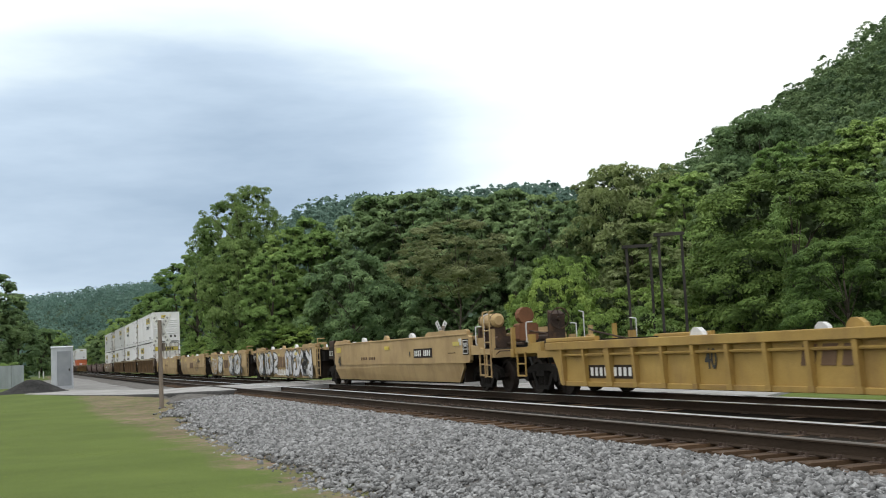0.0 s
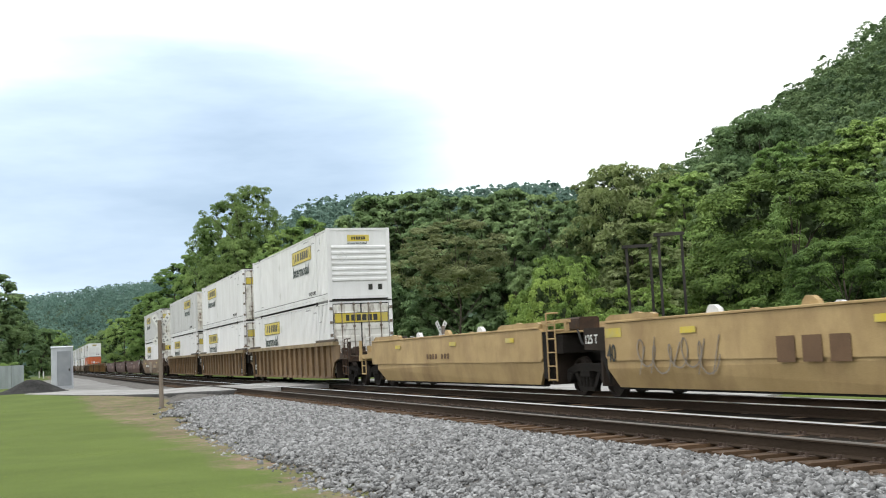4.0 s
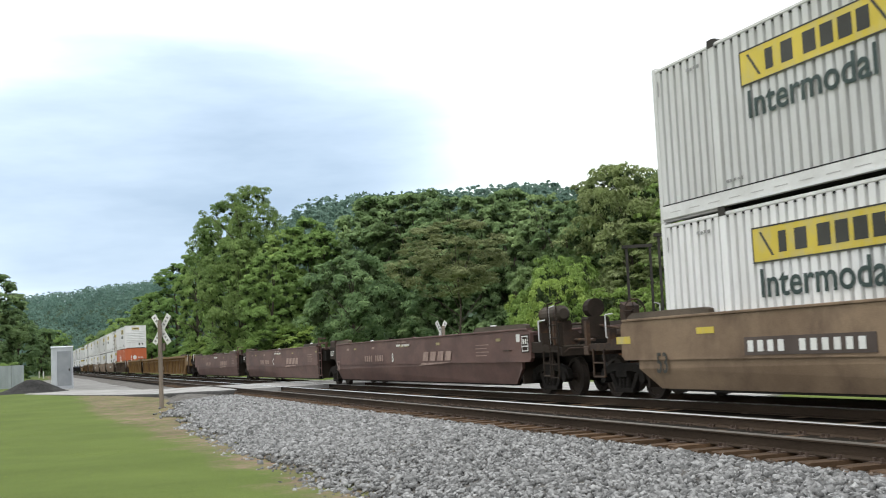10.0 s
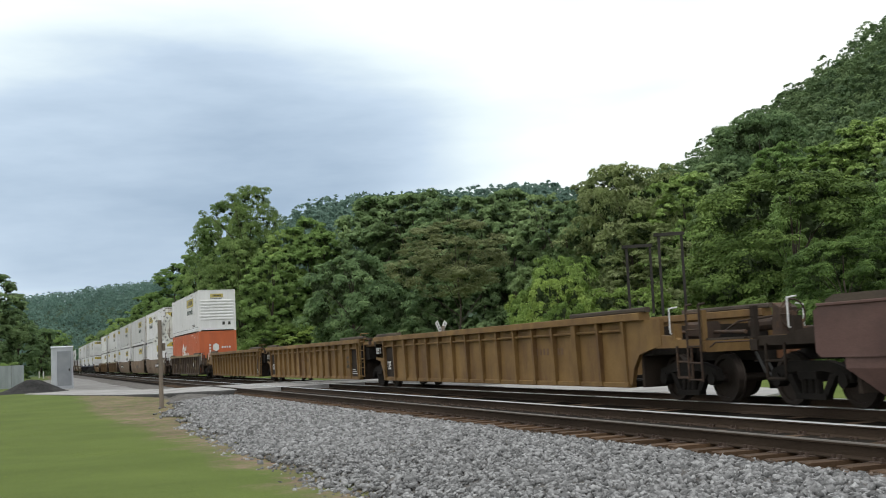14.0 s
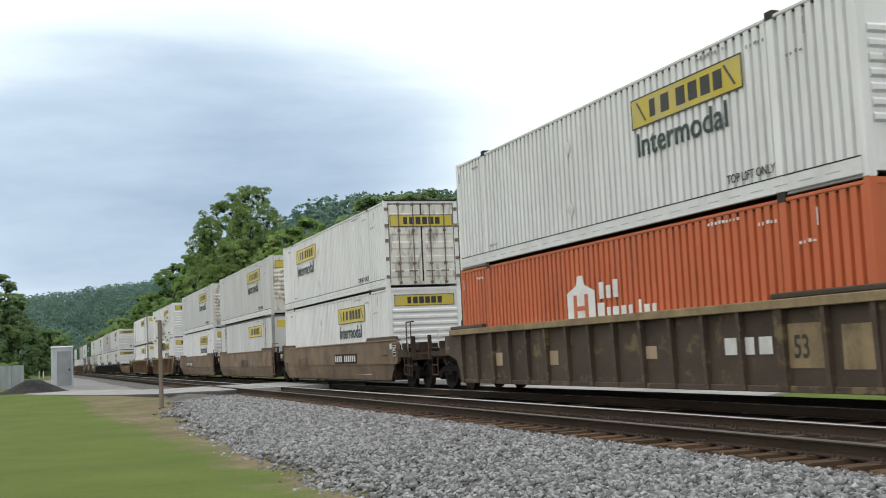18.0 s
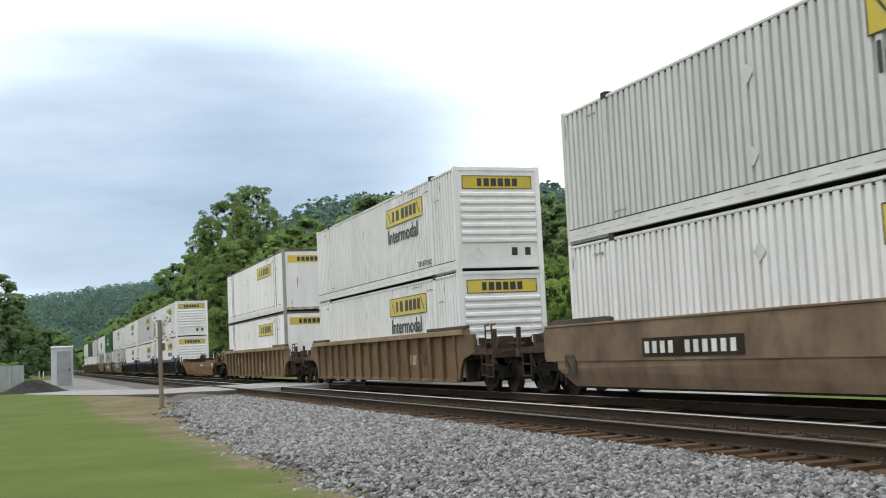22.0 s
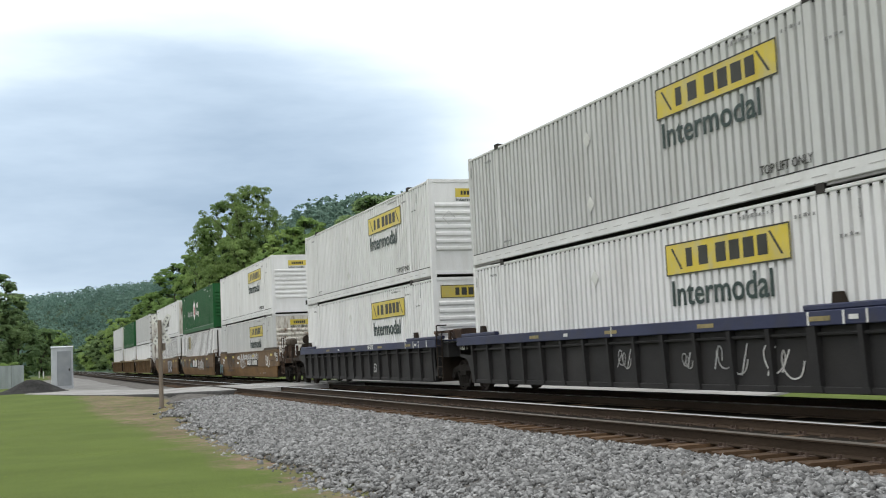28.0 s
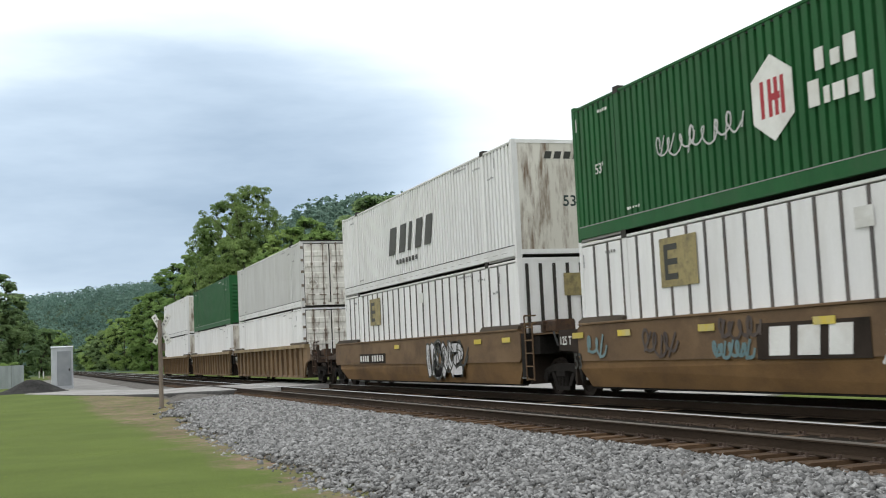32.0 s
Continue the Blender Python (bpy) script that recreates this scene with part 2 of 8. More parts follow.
WHEEL = surface("dark_wheel_steel", (0.016, 0.013, 0.011), (0.045, 0.034, 0.028), spec=0.15, rough=0.7, metal=0.0, bump=0.1)
GRIME = surface("greasy_rust_brown_steel", (0.022, 0.015, 0.012), (0.070, 0.044, 0.030), rough=0.8, bump=0.2, dirt=(0.15, 0.075, 0.035), dirt_amount=0.5, dirt_scale=(2.0, 2.0, 2.0), dirt_edge=(0.5, 0.7), per="object", vary=0.3)
DARK_TRIM = surface("dark_grey_trim", (0.055, 0.050, 0.050), (0.12, 0.112, 0.11), (0.5, 1, 1), rough=0.6, bump=0.05, dirt=(0.16, 0.10, 0.06), dirt_amount=0.5)
RUSTY_SILL = surface("rust_blotched_white_sill", (0.42, 0.40, 0.37), (0.56, 0.54, 0.50), rough=0.65, bump=0.05, dirt=(0.17, 0.09, 0.045), dirt_amount=0.9, dirt_scale=(2, 2.0, 2.0), dirt_edge=(0.42, 0.62))
CABINET_DOOR = surface("dull_grey_cabinet_door", (0.20, 0.215, 0.235), (0.28, 0.295, 0.315), rough=0.6, bump=0.03)
RUST = surface("rusty_steel", (0.09, 0.04, 0.02), (0.22, 0.10, 0.05), rough=0.85, bump=0.3)
RAIL_SIDE = surface("rusty_rail_web", (0.025, 0.018, 0.013), (0.058, 0.041, 0.029), (0.2, 1, 1), spec=0.1, rough=0.9, bump=0.2)
RAIL_TOP = surface("polished_rail_head", (0.476, 0.476, 0.476), (0.578, 0.578, 0.570), (0.05, 1, 1), rough=0.30, metal=0.9, bump=0.03)
RAIL_DULL = surface("dull_rail_head", (0.080, 0.068, 0.058), (0.136, 0.120, 0.104), (0.05, 1, 1), rough=0.6, metal=0.3, bump=0.03)
TIE_WOOD = surface("weathered_brown_tie", (0.034, 0.021, 0.012), (0.126, 0.074, 0.040), (6, 0.6, 6), rough=0.9, bump=0.4, fine=25, per="object", vary=0.3)
STONE = surface("grey_granite_ballast_stone", (0.128, 0.129, 0.130), (0.315, 0.316, 0.316), (1, 1, 1), rough=0.9, bump=0.3, fine=90, big=20, per="island", vary=0.55)
BALLAST_BED = surface("packed_ballast", (0.060, 0.055, 0.050), (0.145, 0.135, 0.125), (1, 1, 1), rough=0.95, bump=1.0, fine=14, big=2.0)
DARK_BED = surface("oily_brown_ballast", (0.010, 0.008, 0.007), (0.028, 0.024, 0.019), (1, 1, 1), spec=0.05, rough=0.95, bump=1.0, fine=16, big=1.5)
# far-track ballast blackened: the shade under the train is put into its colour
SHADED_BED = surface("ballast_painted_train_shade", (0.008, 0.007, 0.006), (0.022, 0.019, 0.016), (1, 1, 1), spec=0.0, rough=0.95, bump=1.0, fine=16, big=1.5)
PLATE_STEEL = surface("dark_tie_plate", (0.040, 0.028, 0.022), (0.09, 0.062, 0.048), rough=0.85, bump=0.2)
ROAD_MAT = surface("pale_gravelly_asphalt", (0.26, 0.255, 0.25), (0.38, 0.375, 0.365), (1, 1, 1), rough=0.95, bump=0.4, fine=12, big=0.5, dirt=(0.15, 0.14, 0.13), dirt_amount=0.7, dirt_scale=(0.4, 0.4, 0.4))
ASPHALT_EDGE = surface("dark_broken_asphalt", (0.018, 0.018, 0.018), (0.06, 0.058, 0.055), rough=0.95, bump=0.8, fine=10, big=2)
APRON_MAT = surface("grey_gravel_apron", (0.16, 0.157, 0.152), (0.27, 0.265, 0.255), (1, 1, 1), rough=0.95, bump=0.5, fine=9, big=0.4, dirt=(0.10, 0.095, 0.09), dirt_amount=0.7, dirt_scale=(0.3, 0.3, 0.3))
POST_WOOD = surface("weathered_wooden_post", (0.12, 0.095, 0.075), (0.27, 0.225, 0.185), (8, 8, 0.6), rough=0.9, bump=0.3, fine=12)
SIGN_WHITE = surface("scuffed_white_sign", (0.55, 0.55, 0.53), (0.72, 0.72, 0.70), rough=0.6, bump=0.02, dirt=(0.25, 0.23, 0.2), dirt_amount=0.5)
SHED_MAT = surface("pale_grey_metal_cabinet", (0.38, 0.40, 0.435), (0.49, 0.51, 0.545), (1, 1, 0.3), rough=0.5, bump=0.03, dirt=(0.3, 0.3, 0.3), dirt_amount=0.3)
COAL = surface("black_crushed_asphalt_pile", (0.012, 0.012, 0.012), (0.04, 0.039, 0.038), rough=0.95, bump=0.8, fine=8, big=2)
FENCE_MAT = surface("grey_corrugated_fence", (0.22, 0.25, 0.26), (0.32, 0.35, 0.36), (1, 1, 0.3), rough=0.6, bump=0.03)
BARK = surface("grey_brown_bark", (0.045, 0.035, 0.028), (0.12, 0.10, 0.08), (5, 5, 0.8), rough=0.95, bump=0.6, fine=10)
DARK_STEEL = surface("dark_weathered_steel", (0.02, 0.018, 0.017), (0.05, 0.045, 0.04), rough=0.8, bump=0.2)
# dark colour paints the shade inside the crowns
HEART = surface("inner_leaves_painted_shade", (0.035, 0.055, 0.022), (0.06, 0.085, 0.035), rough=0.95, bump=0.0)
LEAF_DARK = foliage("dark_green_leaves", (0.099, 0.164, 0.076), (0.185, 0.285, 0.125), (0.304, 0.427, 0.194), 0.33, 4.0, 0.16)
LEAF_MID = foliage("green_leaves", (0.117, 0.204, 0.061), (0.217, 0.341, 0.106), (0.338, 0.491, 0.166), 0.36, 4.0, 0.15)
LEAF_TALL = foliage("mid_green_leaves", (0.094, 0.159, 0.054), (0.167, 0.265, 0.088), (0.259, 0.383, 0.134), 0.36, 4.0, 0.12)
LEAF_FULL = foliage("full_green_leaves", (0.080, 0.146, 0.040), (0.153, 0.255, 0.071), (0.244, 0.373, 0.112), 0.36, 4.0, 0.12)
# wide tone range paints shaded gaps and lit clump edges into the leaves
LEAF_ROUND = foliage("shaded_green_leaves", (0.035, 0.068, 0.019), (0.088, 0.155, 0.039), (0.176, 0.274, 0.074), 0.2, 5.0, 0.12)
LEAF_BRIGHT = foliage("bright_green_leaves", (0.109, 0.183, 0.044), (0.196, 0.302, 0.076), (0.311, 0.454, 0.127), 0.36)
LEAF_OLIVE = foliage("olive_brown_leaves", (0.131, 0.177, 0.067), (0.213, 0.274, 0.106), (0.350, 0.400, 0.209), 0.36)
LEAF_BROWN = foliage("brownish_olive_leaves", (0.141, 0.168, 0.076), (0.220, 0.251, 0.117), (0.295, 0.332, 0.163), 0.36, 4.0, 0.08)
LEAF_HILL = foliage("mixed_green_hillside_leaves", (0.089, 0.155, 0.076), (0.166, 0.257, 0.117), (0.254, 0.362, 0.167), 0.36, 0.10, 0.0, 0.10)
# ridge and far woods: distance haze is painted into the pale blue-green leaf colour
LEAF_RIDGE = foliage("ridge_woods_haze_tinted", (0.135, 0.217, 0.186), (0.182, 0.279, 0.232), (0.237, 0.345, 0.285), 0.36, 0.05, 0.0, 0.12)
LEAF_FAR = foliage("far_woods_haze_tinted", (0.142, 0.235, 0.202), (0.194, 0.304, 0.256), (0.251, 0.378, 0.315), 0.45, 0.022, 0.0, 0.03)
GRASS_BLADE = foliage("lawn_grass_blades", (0.088, 0.134, 0.017), (0.119, 0.174, 0.024), (0.156, 0.216, 0.037), 0.4, 0.5, 0.0)


def ground_material():
    """Mown grass beside the line; bare tan soil along the foot of the ballast and round the crossing; woodland floor beyond."""
    m = bpy.data.materials.new("lawn_and_bare_soil")
    m.use_nodes = True
    nt = m.node_tree
    bs = nt.nodes["Principled BSDF"]
    bs.inputs["Roughness"].default_value = 0.95
    bs.inputs["Specular IOR Level"].default_value = 0.1
    co = nt.nodes.new("ShaderNodeTexCoord")
    sep = nt.nodes.new("ShaderNodeSeparateXYZ")
    nt.links.new(co.outputs["Object"], sep.inputs[0])
    wob = node(nt, "ShaderNodeTexNoise", Scale=0.55, Detail=6.0, Roughness=0.65)
    nt.links.new(co.outputs["Object"], wob.inputs["Vector"])
    # distance from the soil strip's middle line, ragged
    a = nt.nodes.new("ShaderNodeMath"); a.operation = "MULTIPLY_ADD"; a.inputs[1].default_value = 2.6
    widen = nt.nodes.new("ShaderNodeMapRange"); widen.inputs["From Min"].default_value, widen.inputs["From Max"].default_value = -12, -40
    widen.inputs["To Min"].default_value, widen.inputs["To Max"].default_value = 0.0, 1.15
    nt.links.new(sep.outputs["X"], widen.inputs["Value"])
    broad = nt.nodes.new("ShaderNodeMath")
    nt.links.new(widen.outputs[0], broad.inputs[0]); nt.links.new(sep.outputs["Y"], broad.inputs[1])
    nt.links.new(wob.outputs["Fac"], a.inputs[0]); nt.links.new(broad.outputs[0], a.inputs[2])
    r1 = nt.nodes.new("ShaderNodeMapRange"); r1.inputs["From Min"].default_value, r1.inputs["From Max"].default_value = 4.25, 4.95
    nt.links.new(a.outputs[0], r1.inputs["Value"])
    r2 = nt.nodes.new("ShaderNodeMapRange"); r2.inputs["From Min"].default_value, r2.inputs["From Max"].default_value = 18.3, 17.0
    nt.links.new(a.outputs[0], r2.inputs["Value"])
    soil = nt.nodes.new("ShaderNodeMath"); soil.operation = "MULTIPLY"
    nt.links.new(r1.outputs[0], soil.inputs[0]); nt.links.new(r2.outputs[0], soil.inputs[1])
    g1 = node(nt, "ShaderNodeTexNoise", Scale=0.35, Detail=8.0, Roughness=0.7)
    g2 = node(nt, "ShaderNodeTexNoise", Scale=22.0, Detail=3.0)
    nt.links.new(co.outputs["Object"], g1.inputs["Vector"]); nt.links.new(co.outputs["Object"], g2.inputs["Vector"])
    mm = nt.nodes.new("ShaderNodeMath"); mm.operation = "MULTIPLY_ADD"; mm.inputs[1].default_value = 0.5
    nt.links.new(g2.outputs["Fac"], mm.inputs[0]); nt.links.new(g1.outputs["Fac"], mm.inputs[2])
    gr = nt.nodes.new("ShaderNodeValToRGB")
    e = gr.color_ramp.elements
    e[0].position, e[0].color = 0.45, (0.068, 0.100, 0.022, 1)
    e[1].position, e[1].color = 1.0, (0.126, 0.164, 0.040, 1)
    nt.links.new(mm.outputs[0], gr.inputs[0])
    sr = nt.nodes.new("ShaderNodeValToRGB")
    e = sr.color_ramp.elements
    e[0].position, e[0].color = 0.45, (0.090, 0.066, 0.051, 1)
    e[1].position, e[1].color = 0.95, (0.268, 0.190, 0.143, 1)
    nt.links.new(mm.outputs[0], sr.inputs[0])
    patch = node(nt, "ShaderNodeTexNoise", Scale=2.6, Detail=6.0, Roughness=0.7)
    nt.links.new(co.outputs["Object"], patch.inputs["Vector"])
    pr = nt.nodes.new("ShaderNodeMapRange"); pr.inputs["From Min"].default_value, pr.inputs["From Max"].default_value = 0.40, 0.60
    pr.inputs["To Min"].default_value = 0.2
    nt.links.new(patch.outputs["Fac"], pr.inputs["Value"])
    worn = nt.nodes.new("ShaderNodeMath"); worn.operation = "MULTIPLY"
    nt.links.new(soil.outputs[0], worn.inputs[0]); nt.links.new(pr.outputs[0], worn.inputs[1])
    soil = worn
    mx = nt.nodes.new("ShaderNodeMix"); mx.data_type = "RGBA"
    nt.links.new(soil.outputs[0], mx.inputs["Factor"]); nt.links.new(gr.outputs[0], mx.inputs["A"]); nt.links.new(sr.outputs[0], mx.inputs["B"])
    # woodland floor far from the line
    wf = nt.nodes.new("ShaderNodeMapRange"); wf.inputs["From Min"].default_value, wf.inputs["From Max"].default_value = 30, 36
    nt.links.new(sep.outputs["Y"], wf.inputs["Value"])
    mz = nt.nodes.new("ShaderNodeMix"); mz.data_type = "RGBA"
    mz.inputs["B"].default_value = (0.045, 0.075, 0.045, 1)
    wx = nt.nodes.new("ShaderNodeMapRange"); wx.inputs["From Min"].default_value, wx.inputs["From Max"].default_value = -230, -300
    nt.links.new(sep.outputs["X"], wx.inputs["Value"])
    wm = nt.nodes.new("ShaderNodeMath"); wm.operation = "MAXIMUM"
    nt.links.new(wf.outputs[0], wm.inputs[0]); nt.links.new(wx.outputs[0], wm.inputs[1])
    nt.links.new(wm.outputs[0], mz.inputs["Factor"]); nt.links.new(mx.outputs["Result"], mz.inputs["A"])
    nt.links.new(mz.outputs["Result"], bs.inputs["Base Color"])
    b = node(nt, "ShaderNodeBump", Strength=0.6, Distance=0.03)
    nt.links.new(g2.outputs["Fac"], b.inputs["Height"]); nt.links.new(b.outputs[0], bs.inputs["Normal"])
    return m


GROUND_MAT = ground_material()

# ---- building helpers ----
class Geo:
    """Vertices and faces of one mesh, put together from simple solids."""

    def __init__(self):
        self.v, self.f = [], []

    def add(self, verts, faces):
        n = len(self.v)
        self.v.extend(verts)
        self.f.extend([tuple(i + n for i in f) for f in faces])
        return self

    def box(self, x0, x1, y0, y1, z0, z1):
        return self.add([(x0, y0, z0), (x1, y0, z0), (x1, y1, z0), (x0, y1, z0), (x0, y0, z1), (x1, y0, z1), (x1, y1, z1), (x0, y1, z1)],
                        [(0, 3, 2, 1), (4, 5, 6, 7), (0, 1, 5, 4), (1, 2, 6, 5), (2, 3, 7, 6), (3, 0, 4, 7)])

    def soft_box(self, x0, x1, y0, y1, z0, z1, c=0.02):
        """A box with chamfered edges along x and z."""
        p = [(y0 + c, z0), (y1 - c, z0), (y1, z0 + c), (y1, z1 - c), (y1 - c, z1), (y0 + c, z1), (y0, z1 - c), (y0, z0 + c)]
        return self.prism_x(p, x0, x1)

    def prism(self, poly, a, b, axis):
        """A polygon drawn in the other two axes, pushed from a to b along the axis."""
        def at(u, w, s):
            return {"x": (s, u, w), "y": (u, s, w), "z": (u, w, s)}[axis]
        n = len(poly)
        vs = [at(u, w, a) for u, w in poly] + [at(u, w, b) for u, w in poly]
        fs = [tuple(range(n)), tuple(range(2 * n - 1, n - 1, -1))]
        fs += [(i, (i + 1) % n, (i + 1) % n + n, i + n) for i in range(n)]
        return self.add(vs, fs)

    def prism_x(self, poly, a, b):
        return self.prism(poly, a, b, "x")

    def prism_y(self, poly, a, b):
        return self.prism(poly, a, b, "y")

    def tube(self, p, q, r, n=8, r2=None):
        p, q = Vector(p), Vector(q)
        d = (q - p).normalized()
        u = d.orthogonal().normalized()
        w = d.cross(u)
        r2 = r if r2 is None else r2
        vs = [tuple(c + (u * math.cos(2 * math.pi * i / n) + w * math.sin(2 * math.pi * i / n)) * s) for c, s in ((p, r), (q, r2)) for i in range(n)]
        fs = [tuple(range(n - 1, -1, -1)), tuple(range(n, 2 * n))] + [(i, (i + 1) % n, (i + 1) % n + n, i + n) for i in range(n)]
        return self.add(vs, fs)

    def path(self, pts, r, n=6):
        for a, b in zip(pts, pts[1:]):
            self.tube(a, b, r, n)
        return self

    def mesh(self, name, mat, smooth=False):
        me = bpy.data.meshes.new(name)
        me.from_pydata(self.v, [], self.f)
        bm = bmesh.new()
        bm.from_mesh(me)
        bmesh.ops.recalc_face_normals(bm, faces=bm.faces)
        bm.to_mesh(me)
        bm.free()
        me.materials.append(mat)
        if smooth:
            me.polygons.foreach_set("use_smooth", [True] * len(me.polygons))
        return me


MESHES = {}


def part(name, geo, mat, parent, label="", at=None, key=None, smooth=False):
    """One mesh under a thing or a part. Alike pieces of one key share their mesh."""
    me = MESHES.get(key) if key else None
    if me is None:
        me = (geo() if callable(geo) else geo).mesh(name, mat, smooth)
        if key:
            MESHES[key] = me
    ob = new(name, me)
    ob.parent = parent
    if at is not None:
        ob.matrix_local = at if isinstance(at, Matrix) else Matrix.Translation(at)
    if label:
        ob["label"] = label
    return ob


def thing(name, label, category, group="", at=None):
    ob = new(name)
    tagged(ob, label, category, group)
    if at is not None:
        ob.matrix_world = at
    return ob


def big_mesh(name, verts, faces, mat, smooth=False):
    """A mesh from number arrays; faces all with the same count of corners."""
    me = bpy.data.meshes.new(name)
    n, k = faces.shape
    me.vertices.add(len(verts))
    me.vertices.foreach_set("co", np.ascontiguousarray(verts, dtype=np.float32).ravel())
    me.loops.add(n * k)
    me.loops.foreach_set("vertex_index", np.ascontiguousarray(faces, dtype=np.int32).ravel())
    me.polygons.add(n)
    me.polygons.foreach_set("loop_start", np.arange(0, n * k, k, dtype=np.int32))
    if smooth:
        me.polygons.foreach_set("use_smooth", np.ones(n, dtype=bool))
    me.update(calc_edges=True)
    me.materials.append(mat)
    return me


TEXTS = {}


def words(text, size, mat, parent, at, name="lettering", thick=0.012, stretch=1.0, label=""):
    """Lettering as a thin mesh, standing in the x-z plane and facing -y."""
    key = (text, size, mat.name, stretch)
    if key not in TEXTS:
        cu = bpy.data.curves.new("lettering", "FONT")
        cu.body, cu.size, cu.extrude, cu.offset, cu.resolution_u = text, size, 0.002, thick * size, 3
        ob = bpy.data.objects.new("lettering", cu)
        me = bpy.data.meshes.new_from_object(ob)
        bpy.data.objects.remove(ob)
        me.transform(Matrix.Diagonal((stretch, 1, 1, 1)))
        me.transform(Matrix.Rotation(radians(90), 4, "X"))
        me.materials.clear()
        me.materials.append(mat)
        TEXTS[key] = me
    ob = new(name, TEXTS[key])
    ob.parent = parent
    ob.matrix_local = at
    if label:
        ob["label"] = label
    return ob


# ---- the land ----
def smooth01(a, b, t):
    t = np.clip((t - a) / (b - a), 0, 1)
    return t * t * (3 - 2 * t)


def skyline(angle):
    """Slope of the line from the eye to the hill tops, by the bearing in degrees right of the line's far end."""
    return np.interp(angle, (-60, -8, -0.5, 2, 4.5, 6, 11.4, 13.6, 16, 19, 23.4, 25, 27, 32, 60, 150), (0.03, 0.045, 0.052, 0.057, 0.062, 0.064, 0.101, 0.112, 0.116, 0.119, 0.123, 0.123, 0.116, 0.095, 0.08, 0.04))


def near_hill(angle):
    """The same for the steep near hill."""
    return np.interp(angle, (20, 24, 27, 29.9, 31.9, 34.2, 35.5, 37.5, 40.2, 42, 50, 60, 90, 120), (0.0, 0.04, 0.08, 0.105, 0.117, 0.141, 0.151, 0.170, 0.199, 0.221, 0.30, 0.35, 0.22, 0.0))


def land(x, y):
    """Height of the ground at x, y."""
    x, y = np.asarray(x, float), np.asarray(y, float)
    r = np.hypot(x, y)
    ang = np.degrees(np.arctan2(y, -x))
    base = -0.5 + 0.0 * x
    base = base + 0.14 * smooth01(-40, -70, x)                 # towards the crossing the verge comes up
    far = 250 + 1000 * smooth01(14, 4, ang)
    h = skyline(ang) * (far + 500) * smooth01(far - 100, far + 500, r)
    hn = near_hill(ang) * 330 * smooth01(70, 330, r)
    n = np.sin(x * 0.021 + 1.3) * np.sin(y * 0.017) * 3 * smooth01(120, 300, r)
    away = np.maximum(smooth01(20, 45, np.abs(y - 10)), smooth01(600, 900, r))
    return base + np.maximum(h, hn) * away + n * away


def make_ground():
    rad = np.concatenate([np.linspace(0.5, 60, 60), np.linspace(62, 400, 90), np.geomspace(408, 4000, 60)])
    ang = np.concatenate([np.linspace(-180, -12, 60, endpoint=False), np.linspace(-12, 45, 190, endpoint=False), np.linspace(45, 180, 60, endpoint=False)])
    R, A = np.meshgrid(rad, np.radians(ang), indexing="ij")
    X, Y = -R * np.cos(A), R * np.sin(A)
    Z = land(X, Y)
    fine = np.array([noise.noise(Vector((a * 0.4, b * 0.4, 0))) for a, b in zip(X[:70].ravel(), Y[:70].ravel())]).reshape(X[:70].shape)
    Z[:70] += 0.03 * fine
    V = np.stack([X, Y, Z], -1).reshape(-1, 3)
    nr, na = R.shape
    i = np.arange(nr - 1)[:, None] * na + np.arange(na)[None, :]
    j = np.arange(nr - 1)[:, None] * na + (np.arange(na)[None, :] + 1) % na
    F = np.stack([i, i + na, j + na, j], -1).reshape(-1, 4)
    V = np.vstack([V, [[0, 0, -0.5]]])
    me = big_mesh("ground", V, F, GROUND_MAT, True)
    bm = bmesh.new()
    bm.from_mesh(me)
    bm.verts.ensure_lookup_table()
    for k in range(na):
        bm.faces.new((bm.verts[len(V) - 1], bm.verts[k], bm.verts[(k + 1) % na]))
    bmesh.ops.recalc_face_normals(bm, faces=bm.faces)
    if sum(f.normal.z for f in list(bm.faces)[:500]) < 0:
        bmesh.ops.reverse_faces(bm, faces=bm.faces)
    bm.to_mesh(me)
    bm.free()
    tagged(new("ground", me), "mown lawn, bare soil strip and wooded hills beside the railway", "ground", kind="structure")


make_ground()


# ---- the two tracks ----
def toe_shift(x):
    """How far the foot of the ballast draws back from the eye towards the crossing."""
    return np.interp(x, (-46, -42, -34, -26, -18, 0), (2.2, 1.4, 0.65, 0.1, 0.0, 0.0))


def bed_height(x, y):
    """Top of the ballast across the two tracks."""
    z = np.interp(y, (3.2, 3.75, 5.4, 6.7, 7.2, 7.45, 7.58, 7.9, 8.05, 9.4, 9.6, 10.2, 10.5, 10.8, 13.8, 14.4, 16.4), (-0.54, -0.47, -0.30, -0.222, -0.215, -0.225, -0.262, -0.265, -0.20, -0.166, -0.172, -0.18, -0.24, -0.175, -0.175, -0.25, -0.56))
    return z


